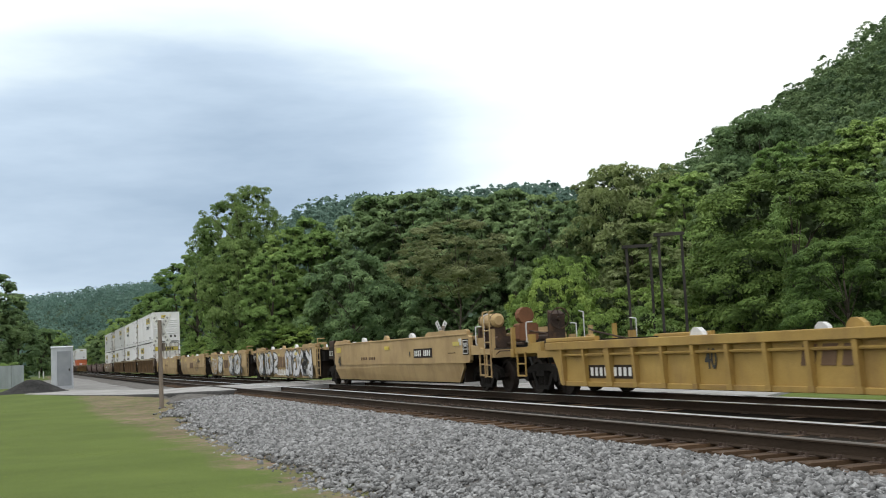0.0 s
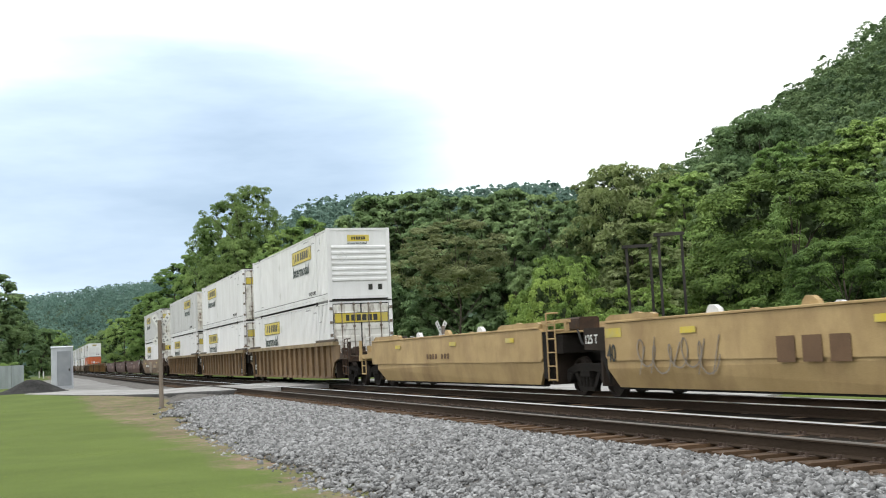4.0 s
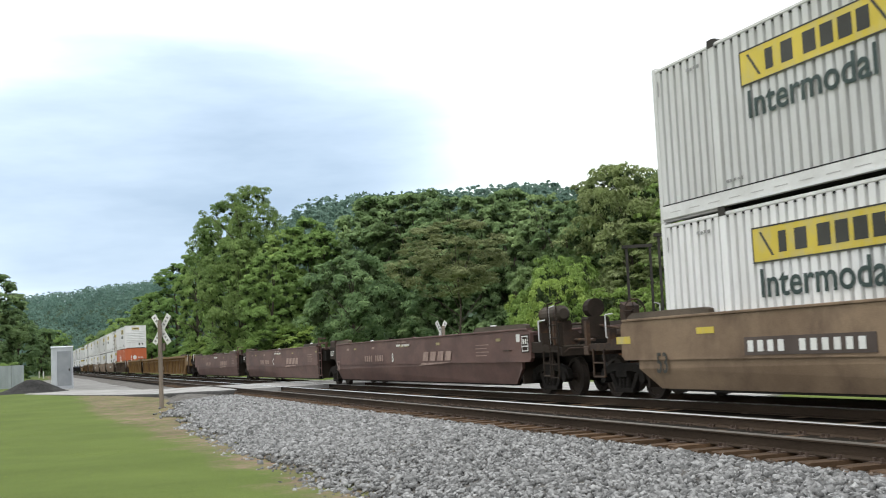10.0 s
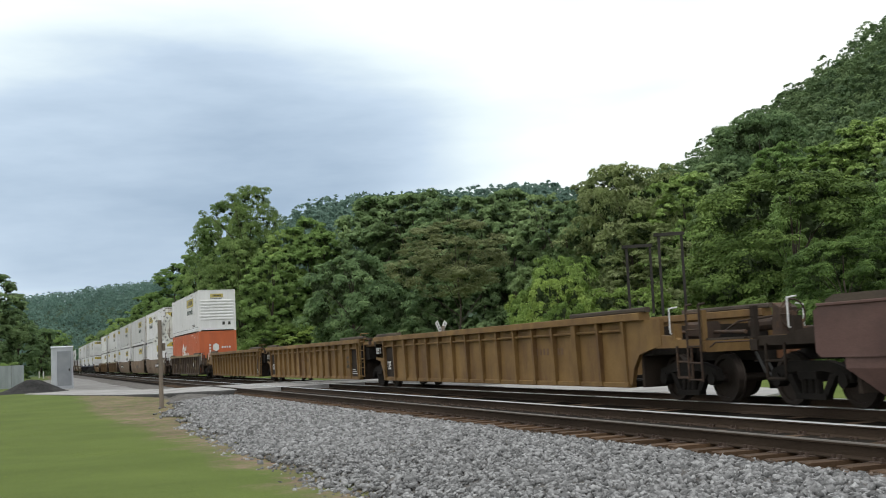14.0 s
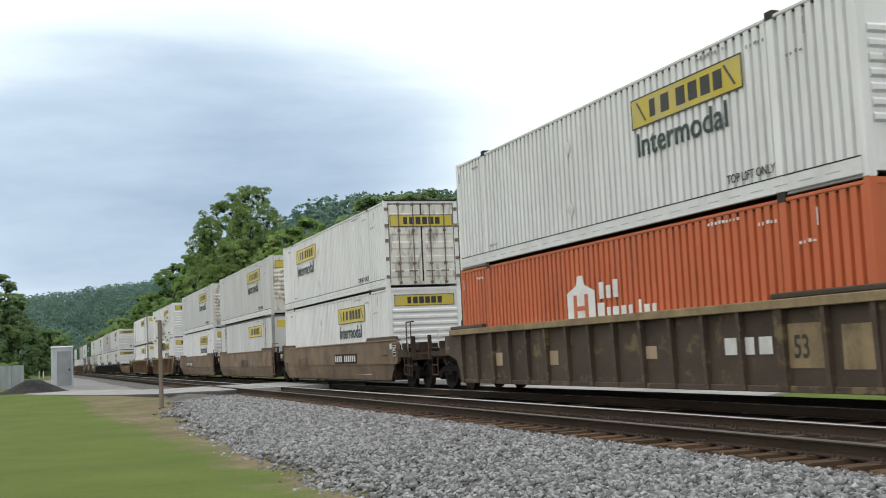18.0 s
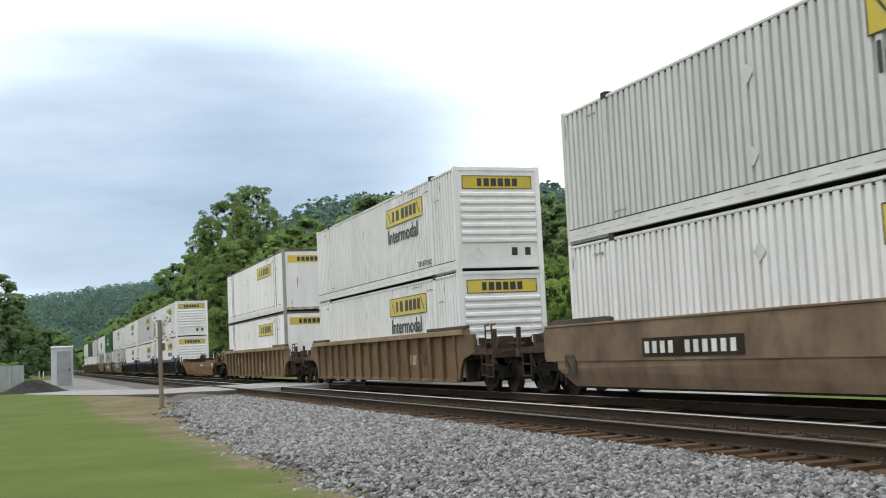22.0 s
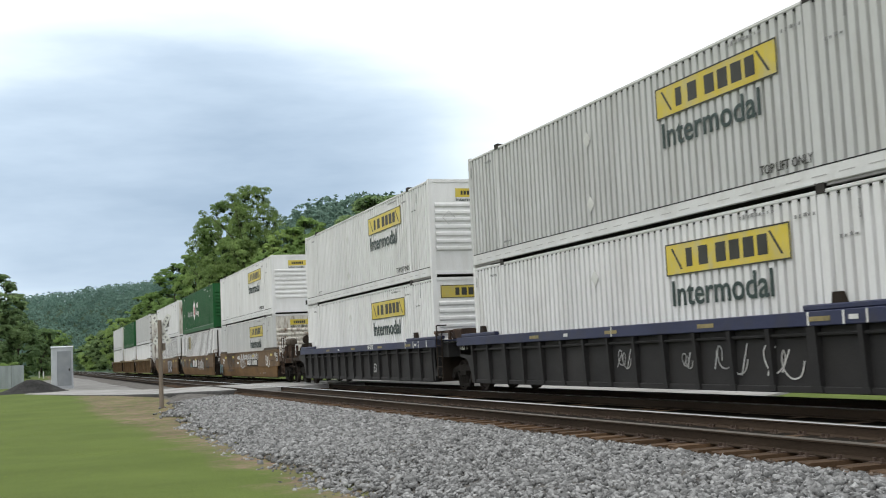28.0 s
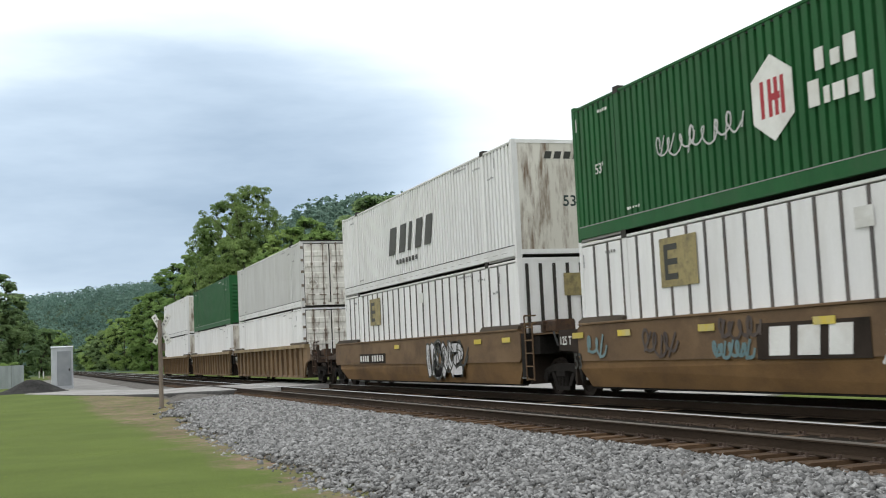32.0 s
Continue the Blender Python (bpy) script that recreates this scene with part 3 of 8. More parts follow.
def make_bed():
    xs = np.concatenate([np.linspace(40, -60, 330), np.linspace(-62, -900, 120)])
    ys = np.concatenate([np.linspace(3.0, 7.2, 26), np.linspace(7.3, 8.2, 10), np.linspace(8.4, 16.6, 38)])
    X, Y = np.meshgrid(xs, ys, indexing="ij")
    Z = bed_height(X, Y)
    rng = np.random.default_rng(3)
    Z = Z + rng.normal(0, 0.012, Z.shape) * (Y < 7)
    ragged = 0.35 * np.sin(X * 0.8) + 0.25 * np.sin(X * 2.1 + 1) + 0.2 * np.sin(X * 5.3)
    Z = Z - 0.16 * smooth01(4.0 + ragged * 0.5, 3.4 + ragged * 0.5, Y - toe_shift(X))
    V = np.stack([X, Y, Z], -1).reshape(-1, 3)
    nx, ny = X.shape
    i = np.arange(nx - 1)[:, None] * ny + np.arange(ny - 1)[None, :]
    F = np.stack([i, i + 1, i + 1 + ny, i + ny], -1).reshape(-1, 4)
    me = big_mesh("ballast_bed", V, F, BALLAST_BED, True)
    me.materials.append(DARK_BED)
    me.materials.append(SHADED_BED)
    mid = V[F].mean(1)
    # oily brown round both tracks; the painted under-train shade on the far one
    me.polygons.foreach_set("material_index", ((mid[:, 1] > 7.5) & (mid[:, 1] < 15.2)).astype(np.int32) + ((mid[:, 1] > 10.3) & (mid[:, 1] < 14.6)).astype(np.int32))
    me.flip_normals() if me.polygons[0].normal.z < 0 else None
    tagged(new("ballast_bed", me), "grey crushed-stone railway ballast, oily brown between the rails, shade painted black under the train", "ballast", kind="structure")


make_bed()
TIE_TOP = -0.175


def make_track(y, name, label):
    tr = tagged(new(name), label, "track", kind="structure")
    head = [(-0.036, -0.016), (0.036, -0.016), (0.031, -0.006), (0.018, -0.001), (0.0, 0.0), (-0.018, -0.001), (-0.031, -0.006)]
    foot = [(-0.07, -0.172), (0.07, -0.172), (0.07, -0.160), (0.012, -0.140), (0.009, -0.042), (0.036, -0.034), (0.036, -0.0162), (-0.036, -0.0162), (-0.036, -0.034), (-0.009, -0.042), (-0.012, -0.140), (-0.07, -0.160)]
    for side in (-0.5, 0.5):
        g = Geo().prism_x([(y + side * GAUGE + u, w) for u, w in foot], -900, 40)
        rail = part("rail", g, RAIL_SIDE, tr, "rusty steel rail")
        part("rail_head", Geo().prism_x([(y + side * GAUGE + u, w) for u, w in head], -900, 40), RAIL_DULL if side < 0 and y < 10 else RAIL_TOP, rail, "dull running surface" if side < 0 and y < 10 else "polished running surface")
    rnd = random.Random(int(y * 10))
    for k in range(150):
        x = 6 - 0.53 * k + rnd.uniform(-0.03, 0.03)
        at = pose(x, y + rnd.uniform(-0.05, 0.05), TIE_TOP - 0.09 + rnd.uniform(-0.012, 0.008), rnd.uniform(-0.5, 0.5), 0, rnd.uniform(-1.2, 1.2))
        tie = part("tie", lambda: Geo().prism_x([(-1.3, -0.09), (1.3, -0.09), (1.3, 0.08), (1.28, 0.09), (-1.28, 0.09), (-1.3, 0.08)], -0.115, 0.115), TIE_WOOD, tr, at=at, key="tie")
        if k < 75 and y < 10:
            for s in (-1, 1):
                def plate():
                    g = Geo().box(-0.09, 0.09, -0.17, 0.17, 0, 0.016)
                    for a in (-0.05, 0.05):
                        for b in (-0.12, 0.12):
                            g.box(a - 0.014, a + 0.014, b - 0.018, b + 0.018, 0.016, 0.055)
                    return g
                part("tie_plate", plate, PLATE_STEEL, tie, at=(0, s * GAUGE / 2, 0.086), key="tie_plate")
    return tr


make_track(NEAR_Y, "track_near", "empty railway track with rusty rails on weathered wooden ties")
make_track(TRAIN_Y, "track_far", "railway track under the train, rusty rails on dark ties")


def make_stones(name, label, n, y0, y1, mat, seed):
    """Loose crushed stone between two lines along the track, each stone a faceted lump."""
    rng = np.random.default_rng(seed)
    x = -4.5 - 40 * rng.random(n) ** 1.35
    y = y0 + (y1 - y0) * rng.random(n) ** 0.93
    keep = rng.random(n) < smooth01(2.95, 4.45, y - toe_shift(x) + 0.3 * np.sin(x * 0.8) + 0.2 * np.sin(x * 2.1 + 1) + rng.normal(0, 0.2, n))
    x, y = x[keep], y[keep]
    n = len(x)
    oc = np.array([(1, 0, 0), (-1, 0, 0), (0, 1, 0), (0, -1, 0), (0, 0, 1), (0, 0, -1), (.62, .62, .5), (-.62, -.62, .5)])
    tri = np.array([(0, 6, 4), (6, 2, 4), (2, 1, 4), (1, 7, 4), (7, 3, 4), (3, 0, 4), (0, 2, 6), (1, 3, 7), (2, 0, 5), (1, 2, 5), (3, 1, 5), (0, 3, 5)])
    s = rng.uniform(0.018, 0.046, (n, 1)) * rng.uniform(0.6, 1.6, (n, 3)) * np.array((1.1, 1.0, 0.75)) * (1 + 0.4 * (x[:, None] < -18))
    V = oc[None] * rng.uniform(0.55, 1.3, (n, 8, 1)) * s[:, None, :]
    a, b = rng.uniform(0, 6.28, n), rng.uniform(-0.9, 0.9, n)
    ca, sa, cb, sb = np.cos(a)[:, None], np.sin(a)[:, None], np.cos(b)[:, None], np.sin(b)[:, None]
    X, Y, Z = V[..., 0], V[..., 1], V[..., 2]
    Y, Z = Y * cb - Z * sb, Y * sb + Z * cb
    X, Y = X * ca - Y * sa, X * sa + Y * ca
    V = np.stack([X + x[:, None], Y + y[:, None], Z + (bed_height(x, y) + np.where(y > 7.3, -0.006, 0.012))[:, None]], -1)
    F = (tri[None] + (np.arange(n) * 8)[:, None, None]).reshape(-1, 3)
    tagged(new(name, big_mesh(name, V.reshape(-1, 3), F, mat)), label, "gravel", kind="stuff")


make_stones("ballast_stones", "loose grey crushed granite stones on the track shoulder", 52000, 3.0, 7.36, STONE, 11)
make_stones("crib_stones", "rust-browned stones between the tie ends", 5500, 7.25, 7.9, BROWN_STONE, 12)


def make_grass():
    rng = np.random.default_rng(5)
    n = 30000
    x = -9 - 45 * rng.random(n) ** 1.2
    y = -9 + 13 * rng.random(n)
    keep = y < 2.9 + 0.5 * np.sin(x * 0.5) + 0.4 * np.sin(x * 1.3 + 2) + rng.normal(0, 0.45, n) - 0.9 * np.clip((-12 - x) / 28, 0, 1)
    x, y = x[keep], y[keep]
    n = len(x)
    h, a = rng.uniform(0.003, 0.009, n), rng.uniform(0, 6.28, n)
    w, lean = rng.uniform(0.008, 0.016, n), rng.normal(0, 0.05, (n, 2))
    z = land(x, y) - 0.005
    dx, dy = np.cos(a) * w, np.sin(a) * w
    V = np.stack([np.stack([x - dx, y - dy, z], -1), np.stack([x + dx, y + dy, z], -1), np.stack([x + lean[:, 0], y + lean[:, 1], z + h], -1)], 1)
    F = np.arange(n * 3).reshape(n, 3)
    tagged(new("lawn_grass", big_mesh("lawn_grass", V.reshape(-1, 3), F, GRASS_BLADE)), "short mown yellow-green lawn grass", "grass", kind="stuff")


make_grass()


def make_road():
    """The lane that crosses both tracks, its gravelly apron on the near side, and the crossing surface between the rails."""
    g = Geo()
    # apron beside the line
    xs = np.concatenate([np.linspace(-49.5, -100, 60), np.linspace(-102, -190, 40)])
    y0 = np.interp(-xs, (49.5, 55.8, 61.7, 66.7, 80, 96, 120, 150, 190), (7.1, 6.0, 4.1, 2.3, 0.9, 0.2, -3.0, -1.0, 4.4)) + 0.18 * np.sin(xs * 1.7) + 0.12 * np.sin(xs * 4.1)
    rows = []
    for x, a in zip(xs, y0):
        for k in range(9):
            y = a + (7.2 - a) * k / 8
            rows.append((x, y, float(land(x, y)) + (-0.02 if k == 0 else 0.035) + (0.30 * ((k - 3) / 5) ** 2 * float(smooth01(-66, -52, x)) if k > 3 else 0.0)))
    g.add(rows, [(i * 9 + k, i * 9 + k + 1, i * 9 + k + 10, i * 9 + k + 9) for i in range(len(xs) - 1) for k in range(8)])
    tagged(new("road_apron", g.mesh("road_apron", APRON_MAT, True)), "pale gravel apron beside the level crossing", "road", kind="structure")
    road = tagged(new("road"), "pale worn asphalt lane over a level crossing", "road", kind="structure")
    x0, x1 = -55.0, -45.9
    # on the near side the lane swings away along the line as it comes down
    near = ((-45.9, 7.62, -0.02), (-46.2, 7.2, -0.035), (-50.0, 6.75, -0.12), (-55.8, 5.7, -0.27), (-61.7, 3.8, -0.345), (-66.7, 2.0, -0.335), (-76.0, -0.6, -0.345))
    far = ((-55.0, 7.62, -0.02), (-56.0, 7.45, -0.035), (-58.5, 7.3, -0.10), (-63.0, 6.8, -0.20), (-69.0, 5.8, -0.30), (-75.0, 4.4, -0.325), (-86.0, 1.0, -0.34))
    g = Geo()
    for (a, b) in zip(near, far):
        for k in range(7):
            g.v.append(tuple(a[i] + (b[i] - a[i]) * k / 6 + (0.015 if i == 2 and 0 < k < 6 else 0.0) for i in range(3)))
    g.f = [(i * 7 + k, i * 7 + k + 1, i * 7 + k + 8, i * 7 + k + 7) for i in range(6) for k in range(6)]
    part("ramp", g, ROAD_MAT, road)
    # the broken edge of the asphalt, dark where it shows its thickness
    g = Geo()
    for k, a in enumerate(near):
        w = 0.10 + 0.05 * math.sin(k * 2.3)
        g.v += [(a[0], a[1], a[2]), (a[0] + 0.02, a[1] - w, a[2] - 0.05), (a[0] + 0.05, a[1] - w - 0.06, a[2] - 0.30)]
    g.f = [(i * 3 + q, i * 3 + 3 + q, i * 3 + 4 + q, i * 3 + 1 + q) for i in range(len(near) - 1) for q in (0, 1)]
    part("ramp_edge", g, ASPHALT_EDGE, road, "dark broken asphalt edge")
    part("ramp", Geo().prism_x([(13.45, -0.5), (60, -0.6), (60, -0.42), (24, -0.40), (16.5, -0.12), (13.45, -0.012)], x0, x1), ROAD_MAT, road)
    verge = Geo().prism([(-46, 15.6), (-45.9, 21), (-38, 22.5), (-27.5, 20.5), (-25.5, 18.0), (-27, 16.0)], -0.6, -0.44, "z")
    tagged(new("road_verge", verge.mesh("road_verge", ROAD_MAT)), "pale gravel pull-off beyond the tracks", "road", kind="structure")
    for a, b in ((8.05, 9.38), (9.60, 11.38), (11.60, 12.90)):
        part("crossing_panel", Geo().soft_box(x0, x1, a, b, -0.18, -0.012, 0.01), ROAD_MAT, road)


make_road()

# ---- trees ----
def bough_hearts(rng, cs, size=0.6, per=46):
    """The dense twiggy heart of every clump: a tangle of inner leaves, painted dark as shade, that lets little sky
    through.
    """
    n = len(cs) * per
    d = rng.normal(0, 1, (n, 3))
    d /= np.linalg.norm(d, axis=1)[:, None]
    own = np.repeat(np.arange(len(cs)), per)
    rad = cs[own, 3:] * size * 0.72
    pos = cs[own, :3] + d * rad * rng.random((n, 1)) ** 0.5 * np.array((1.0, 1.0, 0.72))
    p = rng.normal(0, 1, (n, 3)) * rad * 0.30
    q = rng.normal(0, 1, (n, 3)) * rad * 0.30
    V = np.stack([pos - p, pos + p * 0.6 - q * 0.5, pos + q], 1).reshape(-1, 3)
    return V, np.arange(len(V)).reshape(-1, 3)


def trunk_geo(rng, cs, base=0.022):
    g = Geo()
    pts = [Vector((0, 0, -0.02)), Vector((0.01, 0.0, 0.2)), Vector((-0.01, 0.015, 0.45)), Vector((0.01, -0.01, 0.7)), Vector((0.0, 0.0, 0.9))]
    rs = [base, base * 0.8, base * 0.6, base * 0.38, base * 0.12]
    for a, b, r, q in zip(pts, pts[1:], rs, rs[1:]):
        g.tube(a, b, r, 8, q)
    for k in rng.choice(len(cs), min(16, len(cs)), replace=False):
        c = Vector(cs[k][:3])
        z = max(0.12, c.z * rng.uniform(0.45, 0.7))
        a = Vector((0, 0, z))
        m = a.lerp(c, 0.5) + Vector((0, 0, 0.02))
        g.tube(a, m, base * 0.33, 5, base * 0.2)
        g.tube(m, c, base * 0.2, 5, base * 0.06)
    return g


TREE_KINDS = {}


def dome_crown(rng, n_clump, leaves, size, shape, flutter=0.24):
    """A full crown for a tree of height 1: rounded leaf clumps spread over the boughs' ends, their outer and upper sides in leaf.
    shape: (lowest, widest radius, height at which it is widest, unevenness)."""
    low, rad, belly, rough = shape
    k = np.arange(n_clump)
    u = (k + 0.5) / n_clump
    a = k * 2.39996 + rng.normal(0, 0.25, n_clump)
    z = low + (0.985 - low) * u ** 0.9
    t = np.where(z > belly, (z - belly) / (1.0 - belly), (belly - z) / (belly - low))
    full = np.sqrt(np.maximum(0, 1 - t ** 2.2))
    if rad < 0.6:
        full = np.where(z < belly, 1 - 0.62 * t ** 1.3, full)          # a tree's crown draws in below its widest boughs
    r = rad * full * (0.80 + rng.normal(0, 0.11 * (1 + rough), n_clump))
    cr = rad * rng.uniform(0.22, 0.46, n_clump) * min(1.0, math.sqrt(60 / n_clump) + 0.12) * np.where(z > belly, 1 - 0.25 * t, 1.0)
    z = z + rng.normal(0, 0.02 * (1 + rough), n_clump)
    cs = np.stack([r * np.cos(a), r * np.sin(a), np.minimum(z, 1.0 - cr * 0.6), cr], -1)
    # every bough carries several flat sprays on its outer and upper side
    per = 7
    own = np.repeat(np.arange(n_clump), per)
    out = np.stack([cs[own, 0], cs[own, 1], (cs[own, 2] - belly * 0.8) * 0.8], -1)
    out /= np.linalg.norm(out, axis=1)[:, None] + 1e-6
    d = rng.normal(0, 1, (len(own), 3))
    d /= np.linalg.norm(d, axis=1)[:, None]
    d = d + 0.65 * out + np.array((0, 0, 0.35))
    d /= np.linalg.norm(d, axis=1)[:, None]
    sr = cs[own, 3] * rng.uniform(0.34, 0.58, len(own))
    sc = cs[own, :3] + d * (cs[own, 3] * rng.uniform(0.55, 0.95, len(own)))[:, None] * np.array((1.0, 1.0, 0.85))
    pick = rng.choice(len(own), leaves, p=sr ** 2 / np.sum(sr ** 2))
    d = rng.normal(0, 1, (leaves, 3))
    d /= np.linalg.norm(d, axis=1)[:, None]
    d = d + 0.40 * out[pick] + np.array((0, 0, 0.5))
    d /= np.linalg.norm(d, axis=1)[:, None]
    pos = sc[pick] + d * (sr[pick] * (0.55 + 0.5 * rng.random(leaves) ** 0.6))[:, None] * np.array((1.0, 1.0, 0.54))
    nrm = d * 0.9 + np.array((0, 0, 0.40)) + rng.normal(0, flutter, (leaves, 3))
    nrm /= np.linalg.norm(nrm, axis=1)[:, None]
    p = np.cross(nrm, rng.normal(0, 1, (leaves, 3)))
    p /= np.linalg.norm(p, axis=1)[:, None]
    w = np.cross(nrm, p)
    s = size * rng.uniform(0.6, 1.4, (leaves, 1))
    V = np.stack([pos - p * s * 0.9 - w * s * 0.55, pos + p * s * 1.1 - w * s * 0.15, pos - p * s * 0.1 + w * s * 0.75], 1)
    return V.reshape(-1, 3), np.arange(leaves * 3).reshape(-1, 3), cs


def tree_kind(key, mat, n_clump, leaves, size, shape, seed, heart=0.6):
    rng = np.random.default_rng(seed)
    V, F, cs = dome_crown(rng, n_clump, leaves, size, shape)
    crown = big_mesh("crown", V, F, mat)
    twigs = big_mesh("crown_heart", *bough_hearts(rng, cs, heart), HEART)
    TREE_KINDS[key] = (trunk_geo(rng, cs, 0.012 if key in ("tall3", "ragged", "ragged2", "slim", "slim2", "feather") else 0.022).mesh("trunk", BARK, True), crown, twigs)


tree_kind("round", LEAF_ROUND, 64, 70000, 0.0085, (0.0, 0.46, 0.42, 0.3), 21, 0.5)
tree_kind("crown1", LEAF_MID, 56, 36000, 0.0105, (0.0, 0.44, 0.50, 0.5), 22)
tree_kind("crown2", LEAF_MID, 64, 36000, 0.0105, (0.0, 0.44, 0.42, 0.4), 23)
tree_kind("crown3", LEAF_FULL, 54, 36000, 0.0105, (0.0, 0.44, 0.45, 0.6), 24)
tree_kind("crown1d", LEAF_DARK, 56, 32000, 0.0120, (0.10, 0.44, 0.50, 0.5), 25)
tree_kind("crown2d", LEAF_DARK, 64, 32000, 0.0120, (0.10, 0.44, 0.42, 0.5), 26)
tree_kind("crown4", LEAF_DARK, 50, 32000, 0.0120, (0.10, 0.44, 0.55, 0.6), 27)
tree_kind("ragged", LEAF_OLIVE, 90, 34000, 0.0110, (0.0, 0.42, 0.35, 0.8), 28, 0.4)
tree_kind("ragged2", LEAF_OLIVE, 70, 30000, 0.0115, (0.0, 0.44, 0.45, 0.8), 29, 0.4)
tree_kind("feather", LEAF_BROWN, 46, 20000, 0.0130, (0.0, 0.47, 0.45, 0.9), 30, 0.35)
SLENDER = {"crown1": "tall1", "crown2": "tall2", "crown3": "tall1", "crown1d": "tall1d", "crown2d": "tall2d", "crown4": "tall1d", "slim": "tall1", "slim2": "tall2", "ragged": "tall3", "ragged2": "tall3"}
tree_kind("tall1", LEAF_MID, 110, 34000, 0.0095, (0.0, 0.24, 0.50, 0.7), 41, 0.5)
tree_kind("tall2", LEAF_MID, 120, 34000, 0.0095, (0.0, 0.26, 0.40, 0.6), 42, 0.5)
tree_kind("tall1d", LEAF_DARK, 110, 34000, 0.0095, (0.0, 0.24, 0.55, 0.6), 43)
tree_kind("tall2d", LEAF_DARK, 120, 34000, 0.0095, (0.0, 0.26, 0.45, 0.6), 44)
tree_kind("tall3", LEAF_OLIVE, 120, 40000, 0.0095, (0.0, 0.27, 0.45, 0.7), 45, 0.5)
tree_kind("slim", LEAF_TALL, 80, 36000, 0.0110, (0.0, 0.42, 0.45, 0.9), 31, 0.34)
tree_kind("slim2", LEAF_TALL, 90, 36000, 0.0110, (0.0, 0.44, 0.40, 0.8), 32, 0.34)
tree_kind("bush", LEAF_BRIGHT, 30, 11000, 0.019, (0.0, 0.62, 0.4, 0.6), 38)
tree_kind("bush2", LEAF_MID, 30, 11000, 0.019, (0.0, 0.70, 0.4, 0.6), 39)


def tree(kind, x, y, height, wide, turn, label, category="tree"):
    """A tree of a kind, wide: its crown's spread in metres; a slender crown sits high and the trunk goes down to the ground."""
    t = thing("tree" if category == "tree" else "bush", label, category, "trees along the line" if category == "tree" else "undergrowth")
    t.matrix_world = pose(x, y, float(land(x, y)) - 0.1, 0, 0, turn)
    airy = kind in ("slim", "slim2")
    slender = kind in SLENDER and height > 1.45 * wide and not airy
    trunk, crown, heart = TREE_KINDS[SLENDER[kind] if slender else kind]
    deep = max(1.5 * wide, 0.5 * height) if airy else 0.46 * height if kind == "feather" else height
    spread = wide / (0.56 if slender else 0.97)
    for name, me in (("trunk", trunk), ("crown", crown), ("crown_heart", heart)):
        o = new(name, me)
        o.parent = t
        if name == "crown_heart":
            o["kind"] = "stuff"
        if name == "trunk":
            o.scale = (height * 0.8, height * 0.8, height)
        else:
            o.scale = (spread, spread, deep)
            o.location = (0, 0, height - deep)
    return t


